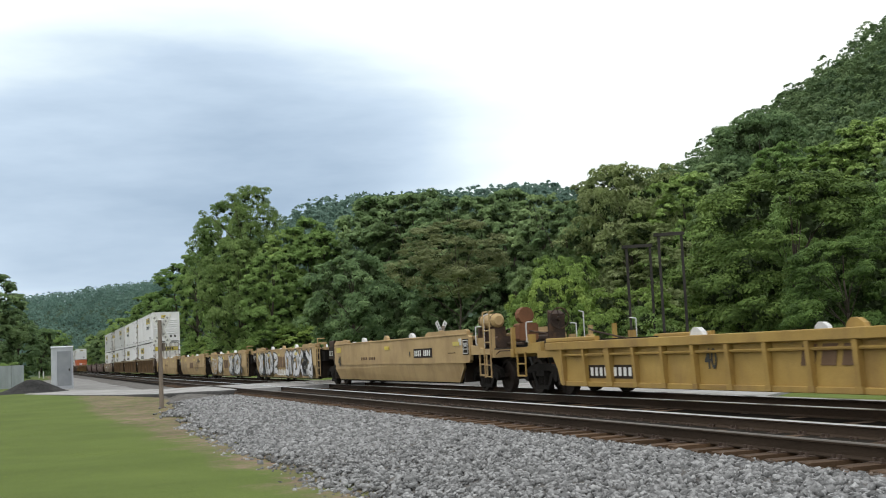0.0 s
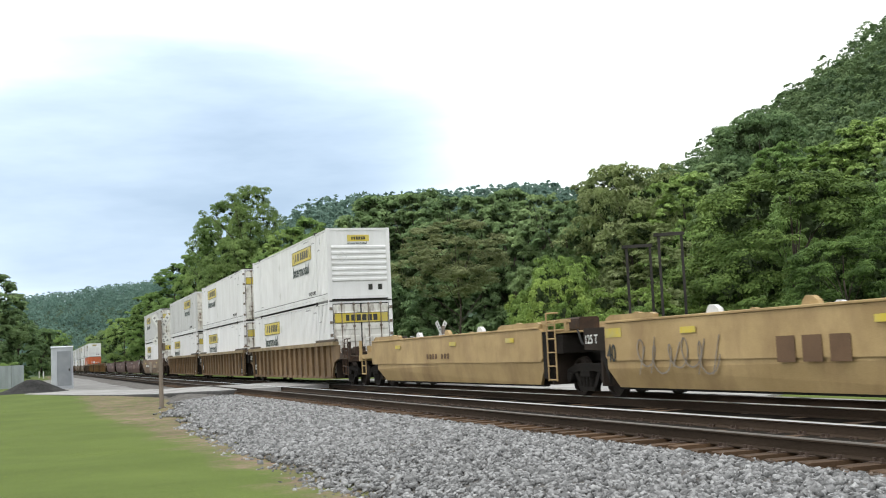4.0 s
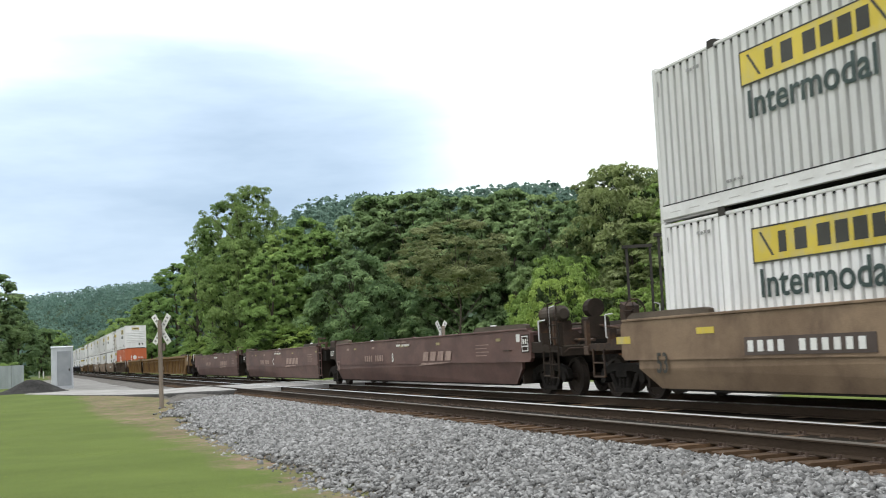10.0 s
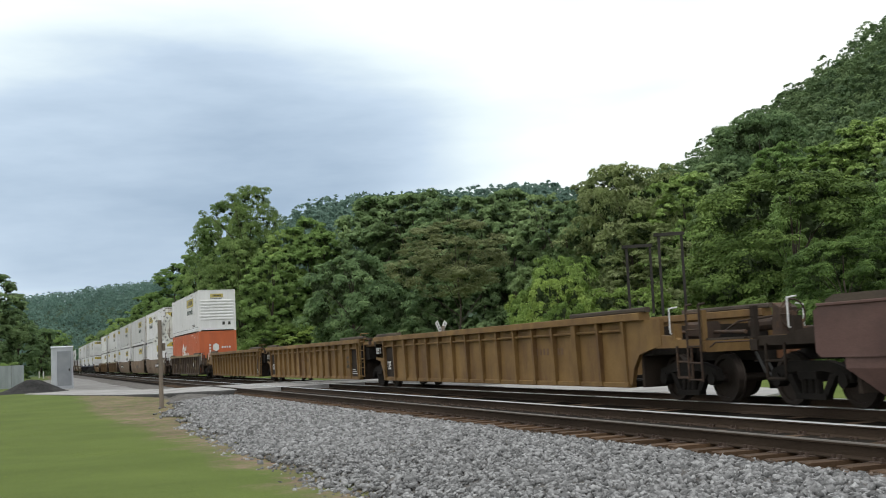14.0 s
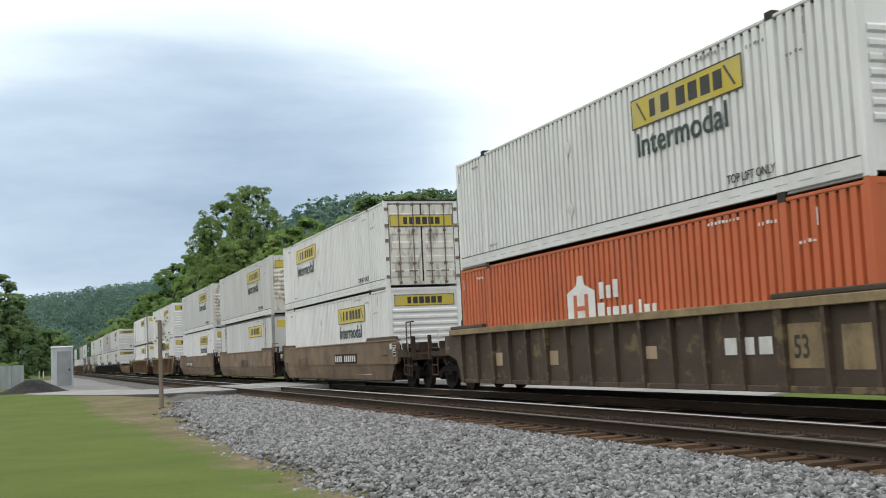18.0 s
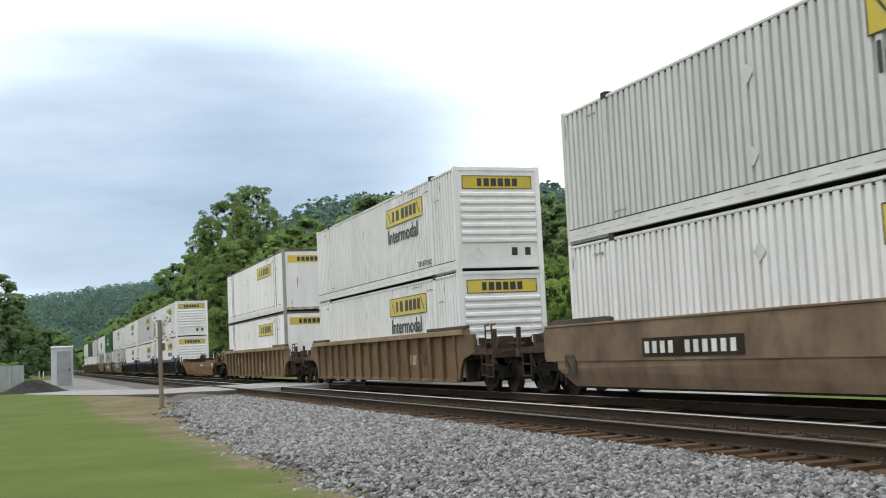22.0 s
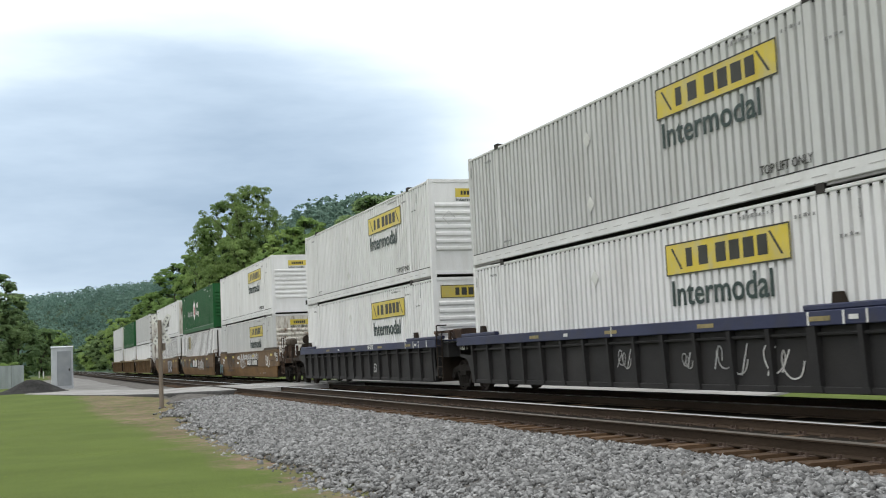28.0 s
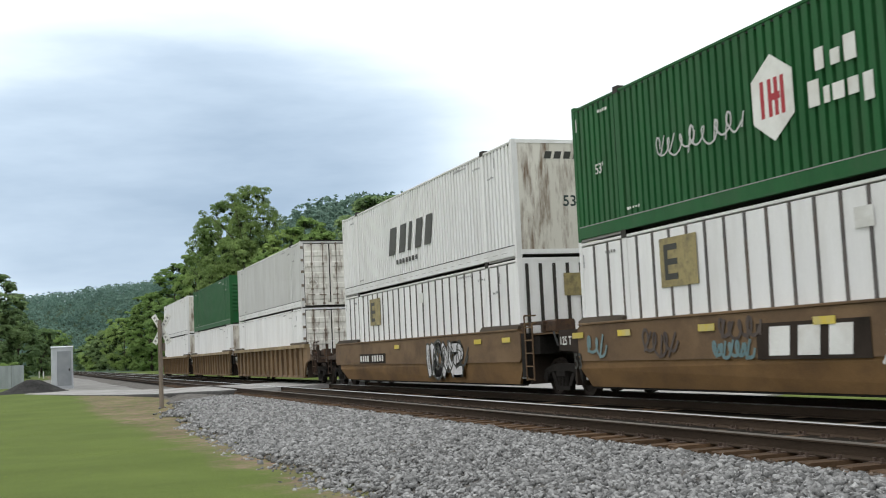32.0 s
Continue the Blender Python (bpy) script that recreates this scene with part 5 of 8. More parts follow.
def well_car(style, s0, s1, front, rear, mat, label, chord=None, dark=None, top=1.52, bumps=0, tank=False, group="well cars of the train"):
    """A double-stack well car, or one platform of an articulated set, from s1 (rear) to s0 (front) along the train."""
    dark = dark or UNDER
    chord = chord or (CHORD_TAN if style == "ribbed" and mat is BROWN_CAR else mat)
    mid = (s0 + s1) / 2
    fx = s0 - mid - (3.5 if front == "coupler" else 1.65)
    rx = s1 - mid + (3.5 if rear == "coupler" else 1.65)
    car = rides(thing("well_car", label, "railcar", group), mid)
    half = HALF
    # the top chord of a ribbed side: lower edge, upper edge, overhang
    zc0, zc1, out = (1.24, 1.46, 0.055) if mat is NAVY_CAR else (1.03, 1.20, 0.05) if mat is GOLD_CAR else (1.53, 1.68, 0.07)
    for s in (-1, 1):
        y = s * half
        if style == "smooth":
            # a flat girder side; the lower half falls in a little, the ends are cut away over the trucks
            f1, r1 = fx + (1.22 if front == "coupler" else 0.2), rx - (1.22 if rear == "coupler" else 0.05)
            up = [(r1, 0.86), (r1 + 0.1, 0.78), (f1 - 0.1, 0.78), (f1, 0.86), (f1, top - 0.06), (f1 - 0.1, top), (r1 + 0.1, top), (r1, top - 0.06)]
            part("side_wall", Geo().prism_y(up, *sorted((y, y - s * 0.09))), mat, car)
            fo, ro = (0.62 if front == "coupler" else 0.18), (0.62 if rear == "coupler" else 0.04)
            lo = [(rx + (0.0 if rear == "coupler" else 0.25), 0.25), (fx - (0.0 if front == "coupler" else 0.25), 0.25), (fx + fo, 0.62), (fx + fo, 0.79), (rx - ro, 0.79), (rx - ro, 0.62)]
            g = Geo().prism_y(lo, *sorted((y - s * 0.03, y - s * 0.10)))
            g.v = [(a, b - s * (0.105 if c < 0.5 else 0.0), c) for a, b, c in g.v]
            part("lower_side", g, RUST_LOW if mat is RUSTY_CAR else mat, car)
            part("top_flange", Geo().soft_box(r1 + 0.1, f1 - 0.1, *sorted((y + s * 0.025, y - s * 0.16)), top + 0.002, top + 0.05, 0.01), mat, car)
            part("bottom_flange", Geo().box(rx + 0.2, fx - 0.1, *sorted((y - s * 0.16, y - s * 0.3)), 0.21, 0.248), dark, car)
            for a, b in ((fx - 2.4, fx + (1.0 if front == "coupler" else 0.1)), (rx - (0.95 if rear == "coupler" else 0.0), rx + 1.9)):
                g = Geo().prism_y([(a, top + 0.052), (b, top + 0.052), (b, top + 0.12), (b - 0.15, top + 0.155), (a + 0.2, top + 0.165), (a, top + 0.09)], *sorted((y - s * 0.01, y - s * 0.12)))
                part("guide_rail", g, mat if mat in (YELLOW_CAR, GOLD_CAR, NAVY_CAR) else GUIDE_STEEL, car)
        else:
            f1, r1 = fx + (0.55 if front == "coupler" else 0.3), rx - (0.55 if rear == "coupler" else 0.85)
            part("side_sheet", Geo().box(rx - 0.1, fx + 0.1, *sorted((y - s * 0.075, y - s * 0.092)), 0.30, zc0), mat if dark is UNDER else dark, car)
            part("top_chord", Geo().soft_box(r1 - 0.2, f1 + 0.2, *sorted((y + s * out, y - s * 0.16)), zc0, zc1, 0.012), chord, car)
            part("bottom_chord", Geo().soft_box(rx - 0.1, fx + 0.1, *sorted((y - s * 0.02, y - s * 0.16)), 0.25, 0.35, 0.01), mat if dark is UNDER else dark, car)
            n = int(round((fx - rx) / 1.06))
            for k in range(n + 1):
                x = rx + (fx - rx) * k / n
                w = 0.10 if k in (2, n - 2) else 0.05
                def rib(w=w, s=s):
                    g = Geo()
                    o, i, m = s * 0.045, -s * 0.08, s * 0.005
                    g.add([(-w, o, zc0), (w, o, zc0), (w, i, zc0), (-w, i, zc0), (-w, m, 0.35), (w, m, 0.35), (w, i, 0.35), (-w, i, 0.35)],
                          [(0, 1, 2, 3), (4, 7, 6, 5), (0, 4, 5, 1), (1, 5, 6, 2), (2, 6, 7, 3), (3, 7, 4, 0)])
                    return g
                rm = mat if dark is UNDER else dark
                if s < 0 and k < n and mat in (GOLD_CAR, NAVY_CAR, TAN_CAR):
                    part("brake_pipe", lambda q=(fx - rx) / n: Geo().tube((0.05, 0, 0), (q - 0.05, 0, 0), 0.028, 6), rm, car, at=(x, y + 0.018, zc0 - (0.17 if mat is TAN_CAR else 0.12)), key=("pipe", round((fx - rx) / n, 3), rm.name))
                part("rib", rib, rm, car, at=(x, y, 0), key=("rib", w, s, zc0, rm.name))
                part("rib_foot", lambda s=s, w=w: Geo().box(-w - 0.03, w + 0.03, *sorted((s * 0.012, -s * 0.06)), 0.27, 0.36), rm, car, at=(x, y, 0), key=("foot", w, s, rm.name))
            # solid end panels with the wheel arch cut out
            for xe, d, kind in ((fx, 1, front), (rx, -1, rear)):
                o = 1.35 if kind == "coupler" else (0.35 if d > 0 else 1.0)
                z = 1.05 if kind == "coupler" else 0.95
                poly = [(xe, 0.30), (xe + d * 0.18, 0.30), (xe + d * 0.30, 0.62), (xe + d * 0.52, 0.88), (xe + d * o, min(z, zc0 - 0.16)), (xe + d * o, zc0), (xe, zc0)]
                part("end_panel", Geo().prism_y(poly, *sorted((y - s * 0.02, y - s * 0.10))), dark if (dark is not UNDER) else mat, car)
            for a, b in ((fx - 2.3, fx + 0.9), (rx - 0.75, rx + 1.6)):
                part("guide_rail", Geo().soft_box(a, b, *sorted((y + s * 0.02, y - s * 0.10)), zc1 + 0.002, zc1 + 0.095, 0.02), mat if mat in (YELLOW_CAR, GOLD_CAR, NAVY_CAR) else GUIDE_STEEL, car)
        if mat is NAVY_CAR:
            for x in (rx + 0.7, fx - 1.5):
                part("corner_guide", lambda: Geo().prism_y([(-0.22, 0.0), (0.26, 0.0), (0.22, 0.07), (0.05, 0.10), (-0.02, 0.26), (-0.18, 0.26)], -0.05, 0.05), END_PLATE, car, "black steel box guide", at=(x, y - s * 0.08, zc1), key="navy_guide")
        for k in range(bumps):
            x = rx + 1.2 + (fx - rx - 2.4) * k / max(1, bumps - 1)
            z = (top + 0.05) if style == "smooth" else zc1
            part("corner_guide", lambda: Geo().prism_y([(-0.20, 0.0), (0.20, 0.0), (0.17, 0.06), (0.05, 0.13), (-0.08, 0.14), (-0.16, 0.08)], -0.05, 0.05), RAIL_WHITE if k % 2 else chord, car, at=(x, y - s * 0.1, z), key=("guide", k % 2, chord.name))
    # well floor: cross-bearers and container pads
    g = Geo()
    n = 5
    for k in range(n + 1):
        x = rx + 0.4 + (fx - rx - 0.8) * k / n
        g.box(x - 0.14, x + 0.14, -half + 0.2, half - 0.2, 0.24, 0.37)
    g.box(rx, fx, -0.12, 0.12, 0.24, 0.34)
    part("well_floor", g, dark, car)
    for xe, d in ((fx, 1), (rx, -1)):
        part("well_bulkhead", Geo().box(*sorted((xe + d * 0.42, xe + d * 0.50)), -half + 0.12, half - 0.12, 0.26, min(1.40, zc0 - 0.02) if style == "ribbed" else 1.40), END_PLATE, car)
    for xe, d, kind in ((fx, 1, front), (rx, -1, rear)):
        car_end(car, xe, d, kind, mat, dark, min(1.45, zc0) if style == "ribbed" else 1.50, tank)
    if style == "smooth" and front == "coupler":
        # the framed data plate, a yellow reflector and a small white plate at the leading end
        x = fx + 0.72
        lift = min(0.0, top - 1.47)
        board = part("data_plate", Geo().box(x, x + 0.42, -half - 0.012, -half - 0.002, lift + 1.00, lift + 1.42), END_PLATE, car, "black data plate with a white border")
        g = Geo()
        for a, b, c, e in ((0.03, 0.39, 1.03, 1.05), (0.03, 0.39, 1.37, 1.39), (0.03, 0.05, 1.05, 1.37), (0.37, 0.39, 1.05, 1.37), (0.05, 0.37, 1.14, 1.16), (0.10, 0.16, 1.20, 1.32), (0.24, 0.30, 1.20, 1.32)):
            g.box(x + a, x + b, -half - 0.016, -half - 0.0125, lift + c, lift + e)
        part("plate_border", g, WHITE_INK, board)
        part("label_plate", Geo().box(x - 0.30, x - 0.10, -half - 0.010, -half - 0.002, lift + 1.26, lift + 1.44), SIGN_WHITE, car, "small white plate")
        part("grab_iron", Geo().path([(x - 1.0, -half - 0.01, lift + 1.06), (x - 1.0, -half - 0.06, lift + 1.06), (x - 0.6, -half - 0.06, lift + 1.06), (x - 0.6, -half - 0.01, lift + 1.06)], 0.012), END_PLATE, car)
    return car, fx, rx


def ribbon(g, pts, w, yy):
    """A flat sprayed stroke along a line of points in the x-z plane."""
    for (ax, az), (bx, bz) in zip(pts, pts[1:]):
        d = Vector((bx - ax, bz - az))
        if d.length < 1e-4:
            continue
        nrm = Vector((-d.y, d.x)).normalized() * w
        e = d.normalized() * w * 0.6
        q = [(ax - e.x + nrm.x, az - e.y + nrm.y), (ax - e.x * 1.5, az - e.y * 1.5), (ax - e.x - nrm.x, az - e.y - nrm.y), (bx + e.x - nrm.x, bz + e.y - nrm.y), (bx + e.x * 1.5, bz + e.y * 1.5), (bx + e.x + nrm.x, bz + e.y + nrm.y)]
        g.prism_y(q, yy, yy + 0.003)


def scribble(rnd, x0, x1, z0, z1, wide):
    """Lines of points for sprayed work that cannot be read: rolling loops and crossing slashes."""
    h, mid = z1 - z0, (z0 + z1) / 2
    lines, pts = [], []
    turns = max(2, int((x1 - x0) / (h * wide)))
    for k in range(turns * 7 + 1):
        a = 2 * math.pi * k / 7
        u = k / (turns * 7)
        r = h * 0.46 * (0.75 + 0.25 * math.sin(k * 0.6 + rnd.random()))
        pts.append((min(x1, max(x0, x0 + h * 0.3 + (x1 - x0 - h * 0.6) * u + r * 0.75 * math.cos(a))), mid + r * math.sin(a)))
    lines.append(pts)
    for k in range(turns):
        x = x0 + (x1 - x0) * (k + rnd.random()) / turns
        lines.append([(x, z0 + h * rnd.uniform(0, 0.3)), (min(x1, x + h * rnd.uniform(0.1, 0.5)), z1 - h * rnd.uniform(0, 0.3))])
    return lines


GLYPHS = (([(0.85, 0.82), (0.45, 0.93), (0.16, 0.62), (0.2, 0.2), (0.6, 0.08), (0.84, 0.28), (0.62, 0.45)],),
          ([(0.25, 0.08), (0.22, 0.92)], [(0.62, 0.92), (0.66, 0.5), (0.6, 0.1)]),
          ([(0.6, 0.92), (0.2, 0.7), (0.22, 0.15), (0.7, 0.1)], [(0.8, 0.85), (0.62, 0.3)]),
          ([(0.22, 0.08), (0.2, 0.9), (0.75, 0.78), (0.35, 0.5), (0.82, 0.08)],),
          ([(0.82, 0.88), (0.3, 0.84), (0.22, 0.6), (0.74, 0.44), (0.72, 0.14), (0.16, 0.12)],),
          ([(0.16, 0.9), (0.42, 0.5), (0.2, 0.1)], [(0.84, 0.9), (0.5, 0.5), (0.84, 0.1)]))


def rounded(pts, steps=4):
    """A smooth curve through the points."""
    out = []
    for i in range(len(pts) - 1):
        a, b, c, d = (Vector(pts[max(0, min(len(pts) - 1, i + q))]) for q in (-1, 0, 1, 2))
        for k in range(steps):
            t = k / steps
            out.append(tuple(0.5 * (2 * b + (c - a) * t + (2 * a - 5 * b + 4 * c - d) * t * t + (3 * b - a - 3 * c + d) * t ** 3)))
    return out + [tuple(pts[-1])]


def throwup(car, x0, x1, z0, z1, count, seed, mats, y=-HALF - 0.014, fat=0.115, lean=0.1):
    """Fat sprayed letter-like shapes over the full height of a side, a dark edge round each; not readable."""
    rnd = random.Random(seed)
    fill, line = mats
    w, h = (x1 - x0) / count, z1 - z0
    gl, gf = Geo(), Geo()
    for k in range(count):
        for n, stroke in enumerate(GLYPHS[(k * 5 + seed) % 6]):
            u0 = -0.16
            pts = [(x0 + (k + u0 + (1 - 2 * u0) * ((1 - u) + rnd.uniform(-0.06, 0.06))) * w + (v - 0.5) * h * lean, z0 + (0.08 + 0.84 * (1 - v if (k + seed) % 2 else v)) * h + rnd.uniform(-0.04, 0.04) * h) for u, v in stroke]
            pts = rounded(pts)
            q = k * 0.0012 + n * 0.0004
            ribbon(gl, pts, h * fat + 0.05, y + 0.003 - q)
            ribbon(gf, pts, h * fat * 0.92, y - q)
            inner = [(a + 0.03 * h, b - 0.05 * h) for a, b in pts[2:9]]
            ribbon(gl, inner, 0.018, y - q - 0.0035)
    part("graffiti_outline", gl, line, car, "sprayed dark outline")["kind"] = "stuff"
    part("graffiti_fill", gf, fill, car, "sprayed silver letters, unreadable")["kind"] = "stuff"


# ---- containers ----
def corrugated_side(s, pitch=0.226, depth=0.085, lo=0.30, hi=2.80):
    """One long wall with its upright folds, between bottom and top rail; the posts at the 40-foot marks are left flat."""
    g = Geo()
    pts = []
    x = -BOX_L / 2 + 0.12
    while x < BOX_L / 2 - 0.12 - pitch:
        pts += [(x, 0), (x + pitch * 0.62, 0), (x + pitch * 0.69, depth), (x + pitch * 0.93, depth)]
        x += pitch
    pts += [(x, 0), (BOX_L / 2 - 0.10, 0)]
    y = s * BOX_W / 2
    vs, fs = [], []
    for px, d in pts:
        vs += [(px, y - s * (0.012 + d), lo), (px, y - s * (0.012 + d), hi)]
    for i in range(len(pts) - 1):
        fs.append((2 * i, 2 * i + 2, 2 * i + 3, 2 * i + 1))
    return g.add(vs, fs)


def panel_side(s, seams):
    g = Geo()
    y = s * BOX_W / 2
    n = len(seams) - 1
    for a, b in zip(seams, seams[1:]):
        g.box(a + 0.012, b - 0.012, *sorted((y - s * 0.01, y - s * 0.05)), 0.26, 2.78)
    return g


def door_end(box, mat, sign, dirty):
    """Two leaves with their ribs, four locking rods, handles and hinges, at the front end."""
    x = BOX_L / 2
    part("door_seal", lambda: Geo().box(x - 0.05, x - 0.02, -1.25, 1.25, 0.12, 2.80), BLACK_GAP, box, key="door_seal")
    for s in (-1, 1):
        def leaf(s=s):
            g = Geo().box(x - 0.02, x, *sorted((s * 0.028, s * 1.125)), 0.16, 2.76)
            for k in range(5):
                z = 0.32 + 0.47 * k
                g.prism_y([(x, z), (x + 0.022, z + 0.05), (x + 0.022, z + 0.22), (x, z + 0.27)], *sorted((s * 0.12, s * 1.08)))
            return g
        door = part("door_leaf", leaf, mat, box, "rust-streaked white steel door leaf", key=("leaf", s, mat.name))
        for k in (0.30, 0.80):
            def rod(k=k, s=s):
                g = Geo().tube((x + 0.05, s * k, 0.10), (x + 0.05, s * k, 2.82), 0.02, 6)
                for z in (0.12, 0.75, 1.85, 2.72):
                    g.box(x, x + 0.075, s * k - 0.045, s * k + 0.045, z, z + 0.08)
                return g
            part("lock_rod", rod, DOOR_ROD, door, key=("rod", k, s))
            part("door_handle", lambda k=k, s=s: Geo().box(x + 0.05, x + 0.08, s * k - 0.20, s * k + 0.10, 0.52, 0.56), DOOR_ROD, door, key=("hnd", k, s))
        for z in (0.3, 0.9, 1.5, 2.0, 2.55):
            part("hinge", lambda s=s: Geo().box(x - 0.01, x + 0.03, *sorted((s * 1.17, s * 1.28)), 0, 0.11), DOOR_ROD, door, at=(0, 0, z), key=("hinge", s))
    if sign:
        part("sign_panel", lambda: Geo().box(x + 0.024, x + 0.030, -1.10, 1.10, 2.02, 2.42), YELLOW_SIGN, box, "yellow sign panel", key="door_sign")
        part("sign_border", lambda: sign_border_x(x + 0.032, -1.10, 1.10, 2.02, 2.42), SIGN_INK, box, key="door_sign_border")
        part("sign_print", lambda: sign_bars_x(x + 0.032, -0.68, 0.68, 2.10, 2.34), SIGN_INK, box, key="door_sign_bars")
    part("placard", lambda: diamond_x(x + 0.030, -0.78, 1.05, 0.22), WHITE_INK, box, "diamond placard holder", key="placard_door")


def sign_border_x(x, y0, y1, z0, z1, w=0.02):
    return Geo().box(x, x + 0.004, y0, y1, z0, z0 + w).box(x, x + 0.004, y0, y1, z1 - w, z1).box(x, x + 0.004, y0, y0 + w, z0, z1).box(x, x + 0.004, y1 - w, y1, z0, z1)


def sign_bars_x(x, y0, y1, z0, z1):
    """Plain dark bars in place of the maker's name, with a corner flash at each side."""
    g = Geo()
    n = 6
    for k in range(n):
        c = y0 + (y1 - y0) * (k + 0.5) / n
        w = (y1 - y0) / n * (0.30, 0.38, 0.38, 0.38, 0.40, 0.36)[k]
        g.prism_x([(c - w, z0), (c + w, z0), (c + w, z1), (c - w, z1)], x, x + 0.004)
    return g


def diamond_x(x, y, z, r):
    g = Geo()
    for a, b in (((0, r), (r, 0)), ((r, 0), (0, -r)), ((0, -r), (-r, 0)), ((-r, 0), (0, r))):
        g.tube((x, y + a[0], z + a[1]), (x, y + b[0], z + b[1]), 0.012, 4)
    return g


def ribbed_end(box, mat, sign):
    """The closed end wall: a frame with seven lying ribs, and a small sign or a wide one above."""
    x = BOX_L / 2
    mat = STAINED_END if mat is GREY_BOX else mat
    part("end_wall", lambda: Geo().box(x - 0.05, x - 0.02, -1.2, 1.2, 0.12, 2.82), mat, box, key=("endwall", mat.name))
    zs = [0.84 + 0.214 * k for k in range(7 if sign != "none" else 8)]
    for z in zs:
        part("end_rib", lambda: Geo().prism_y([(x - 0.02, -0.075), (x + 0.022, -0.035), (x + 0.022, 0.035), (x - 0.02, 0.075)], -1.12, 1.12), mat, box, at=(0, 0, z), key=("endrib", mat.name))
    if sign == "small":
        part("sign_panel", lambda: Geo().box(x - 0.018, x - 0.012, -0.45, 0.45, 2.36, 2.62), YELLOW_SIGN, box, "small yellow sign", key="small_sign")
        part("sign_print", lambda: sign_bars_x(x - 0.010, -0.30, 0.30, 2.43, 2.55), SIGN_INK, box, key="small_sign_bars")
        words("Intermodal", 0.14, WORD_INK, box, pose(x - 0.008, -0.45, 2.245, 0, 0, 90), stretch=1.3)
    elif sign == "wide":
        part("sign_panel", lambda: Geo().box(x - 0.018, x - 0.012, -1.05, 1.05, 2.28, 2.66), YELLOW_SIGN, box, "wide yellow sign", key="wide_sign")
        part("sign_border", lambda: sign_border_x(x - 0.010, -1.05, 1.05, 2.28, 2.66), SIGN_INK, box, key="wide_sign_border")
        part("sign_print", lambda: sign_bars_x(x - 0.010, -0.64, 0.64, 2.36, 2.58), SIGN_INK, box, key="wide_sign_bars")
    if sign != "none":
        part("placard", lambda: diamond_x(x + 0.03, -0.70, 1.75 if sign == "small" else 0.45, 0.2), RAIL_WHITE, box, key=("pl", sign))
        for a in (0.35, 0.75):
            part("label_plate", lambda: Geo().box(x - 0.018, x - 0.01, 0, 0.17, 0.42, 0.64), SIGN_INK, box, at=(0, a, 0), key="plates")


def side_sign(box, start, z0, word=True, high=0.58):
    """The long yellow sign on a side, start metres back from the front, with the word below it."""
    y = -BOX_W / 2
    x1 = BOX_L / 2 - start
    x0 = x1 - 3.68
    g = Geo().box(x0, x1, y - 0.004, y + 0.004, z0, z0 + high)
    part("sign_panel", g, YELLOW_SIGN, box, "long yellow sign panel")
    b = Geo()
    for a, c, d, e in ((x0, x1, z0, z0 + 0.025), (x0, x1, z0 + high - 0.025, z0 + high), (x0, x0 + 0.03, z0, z0 + high), (x1 - 0.03, x1, z0, z0 + high)):
        b.box(a, c, y - 0.007, y - 0.004, d, e)
    for k in (0, 1):
        xa = x0 + 0.2 if k == 0 else x1 - 0.55
        b.prism_y([(xa, z0 + high * 0.85), (xa + 0.06, z0 + high * 0.85), (xa + 0.36, z0 + 0.1), (xa + 0.30, z0 + 0.1)], y - 0.007, y - 0.004)
    n = 6
    for k in range(n):
        c = x0 + 0.62 + (0.17, 0.62, 1.16, 1.56, 1.96, 2.34)[k]
        w = (0.10, 0.145, 0.15, 0.145, 0.15, 0.135)[k]
        b.prism_y([(c - w, z0 + 0.13), (c + w, z0 + 0.13), (c + w, z0 + high - 0.12), (c - w, z0 + high - 0.12)], y - 0.007, y - 0.004)
    part("sign_print", b, SIGN_INK, box)
    if word:
        words("Intermodal", 0.64, WORD_INK, box, pose(x0 + 0.12, y - 0.006, z0 - 0.54), stretch=1.09, thick=0.012, label="dark lettering on the white side")


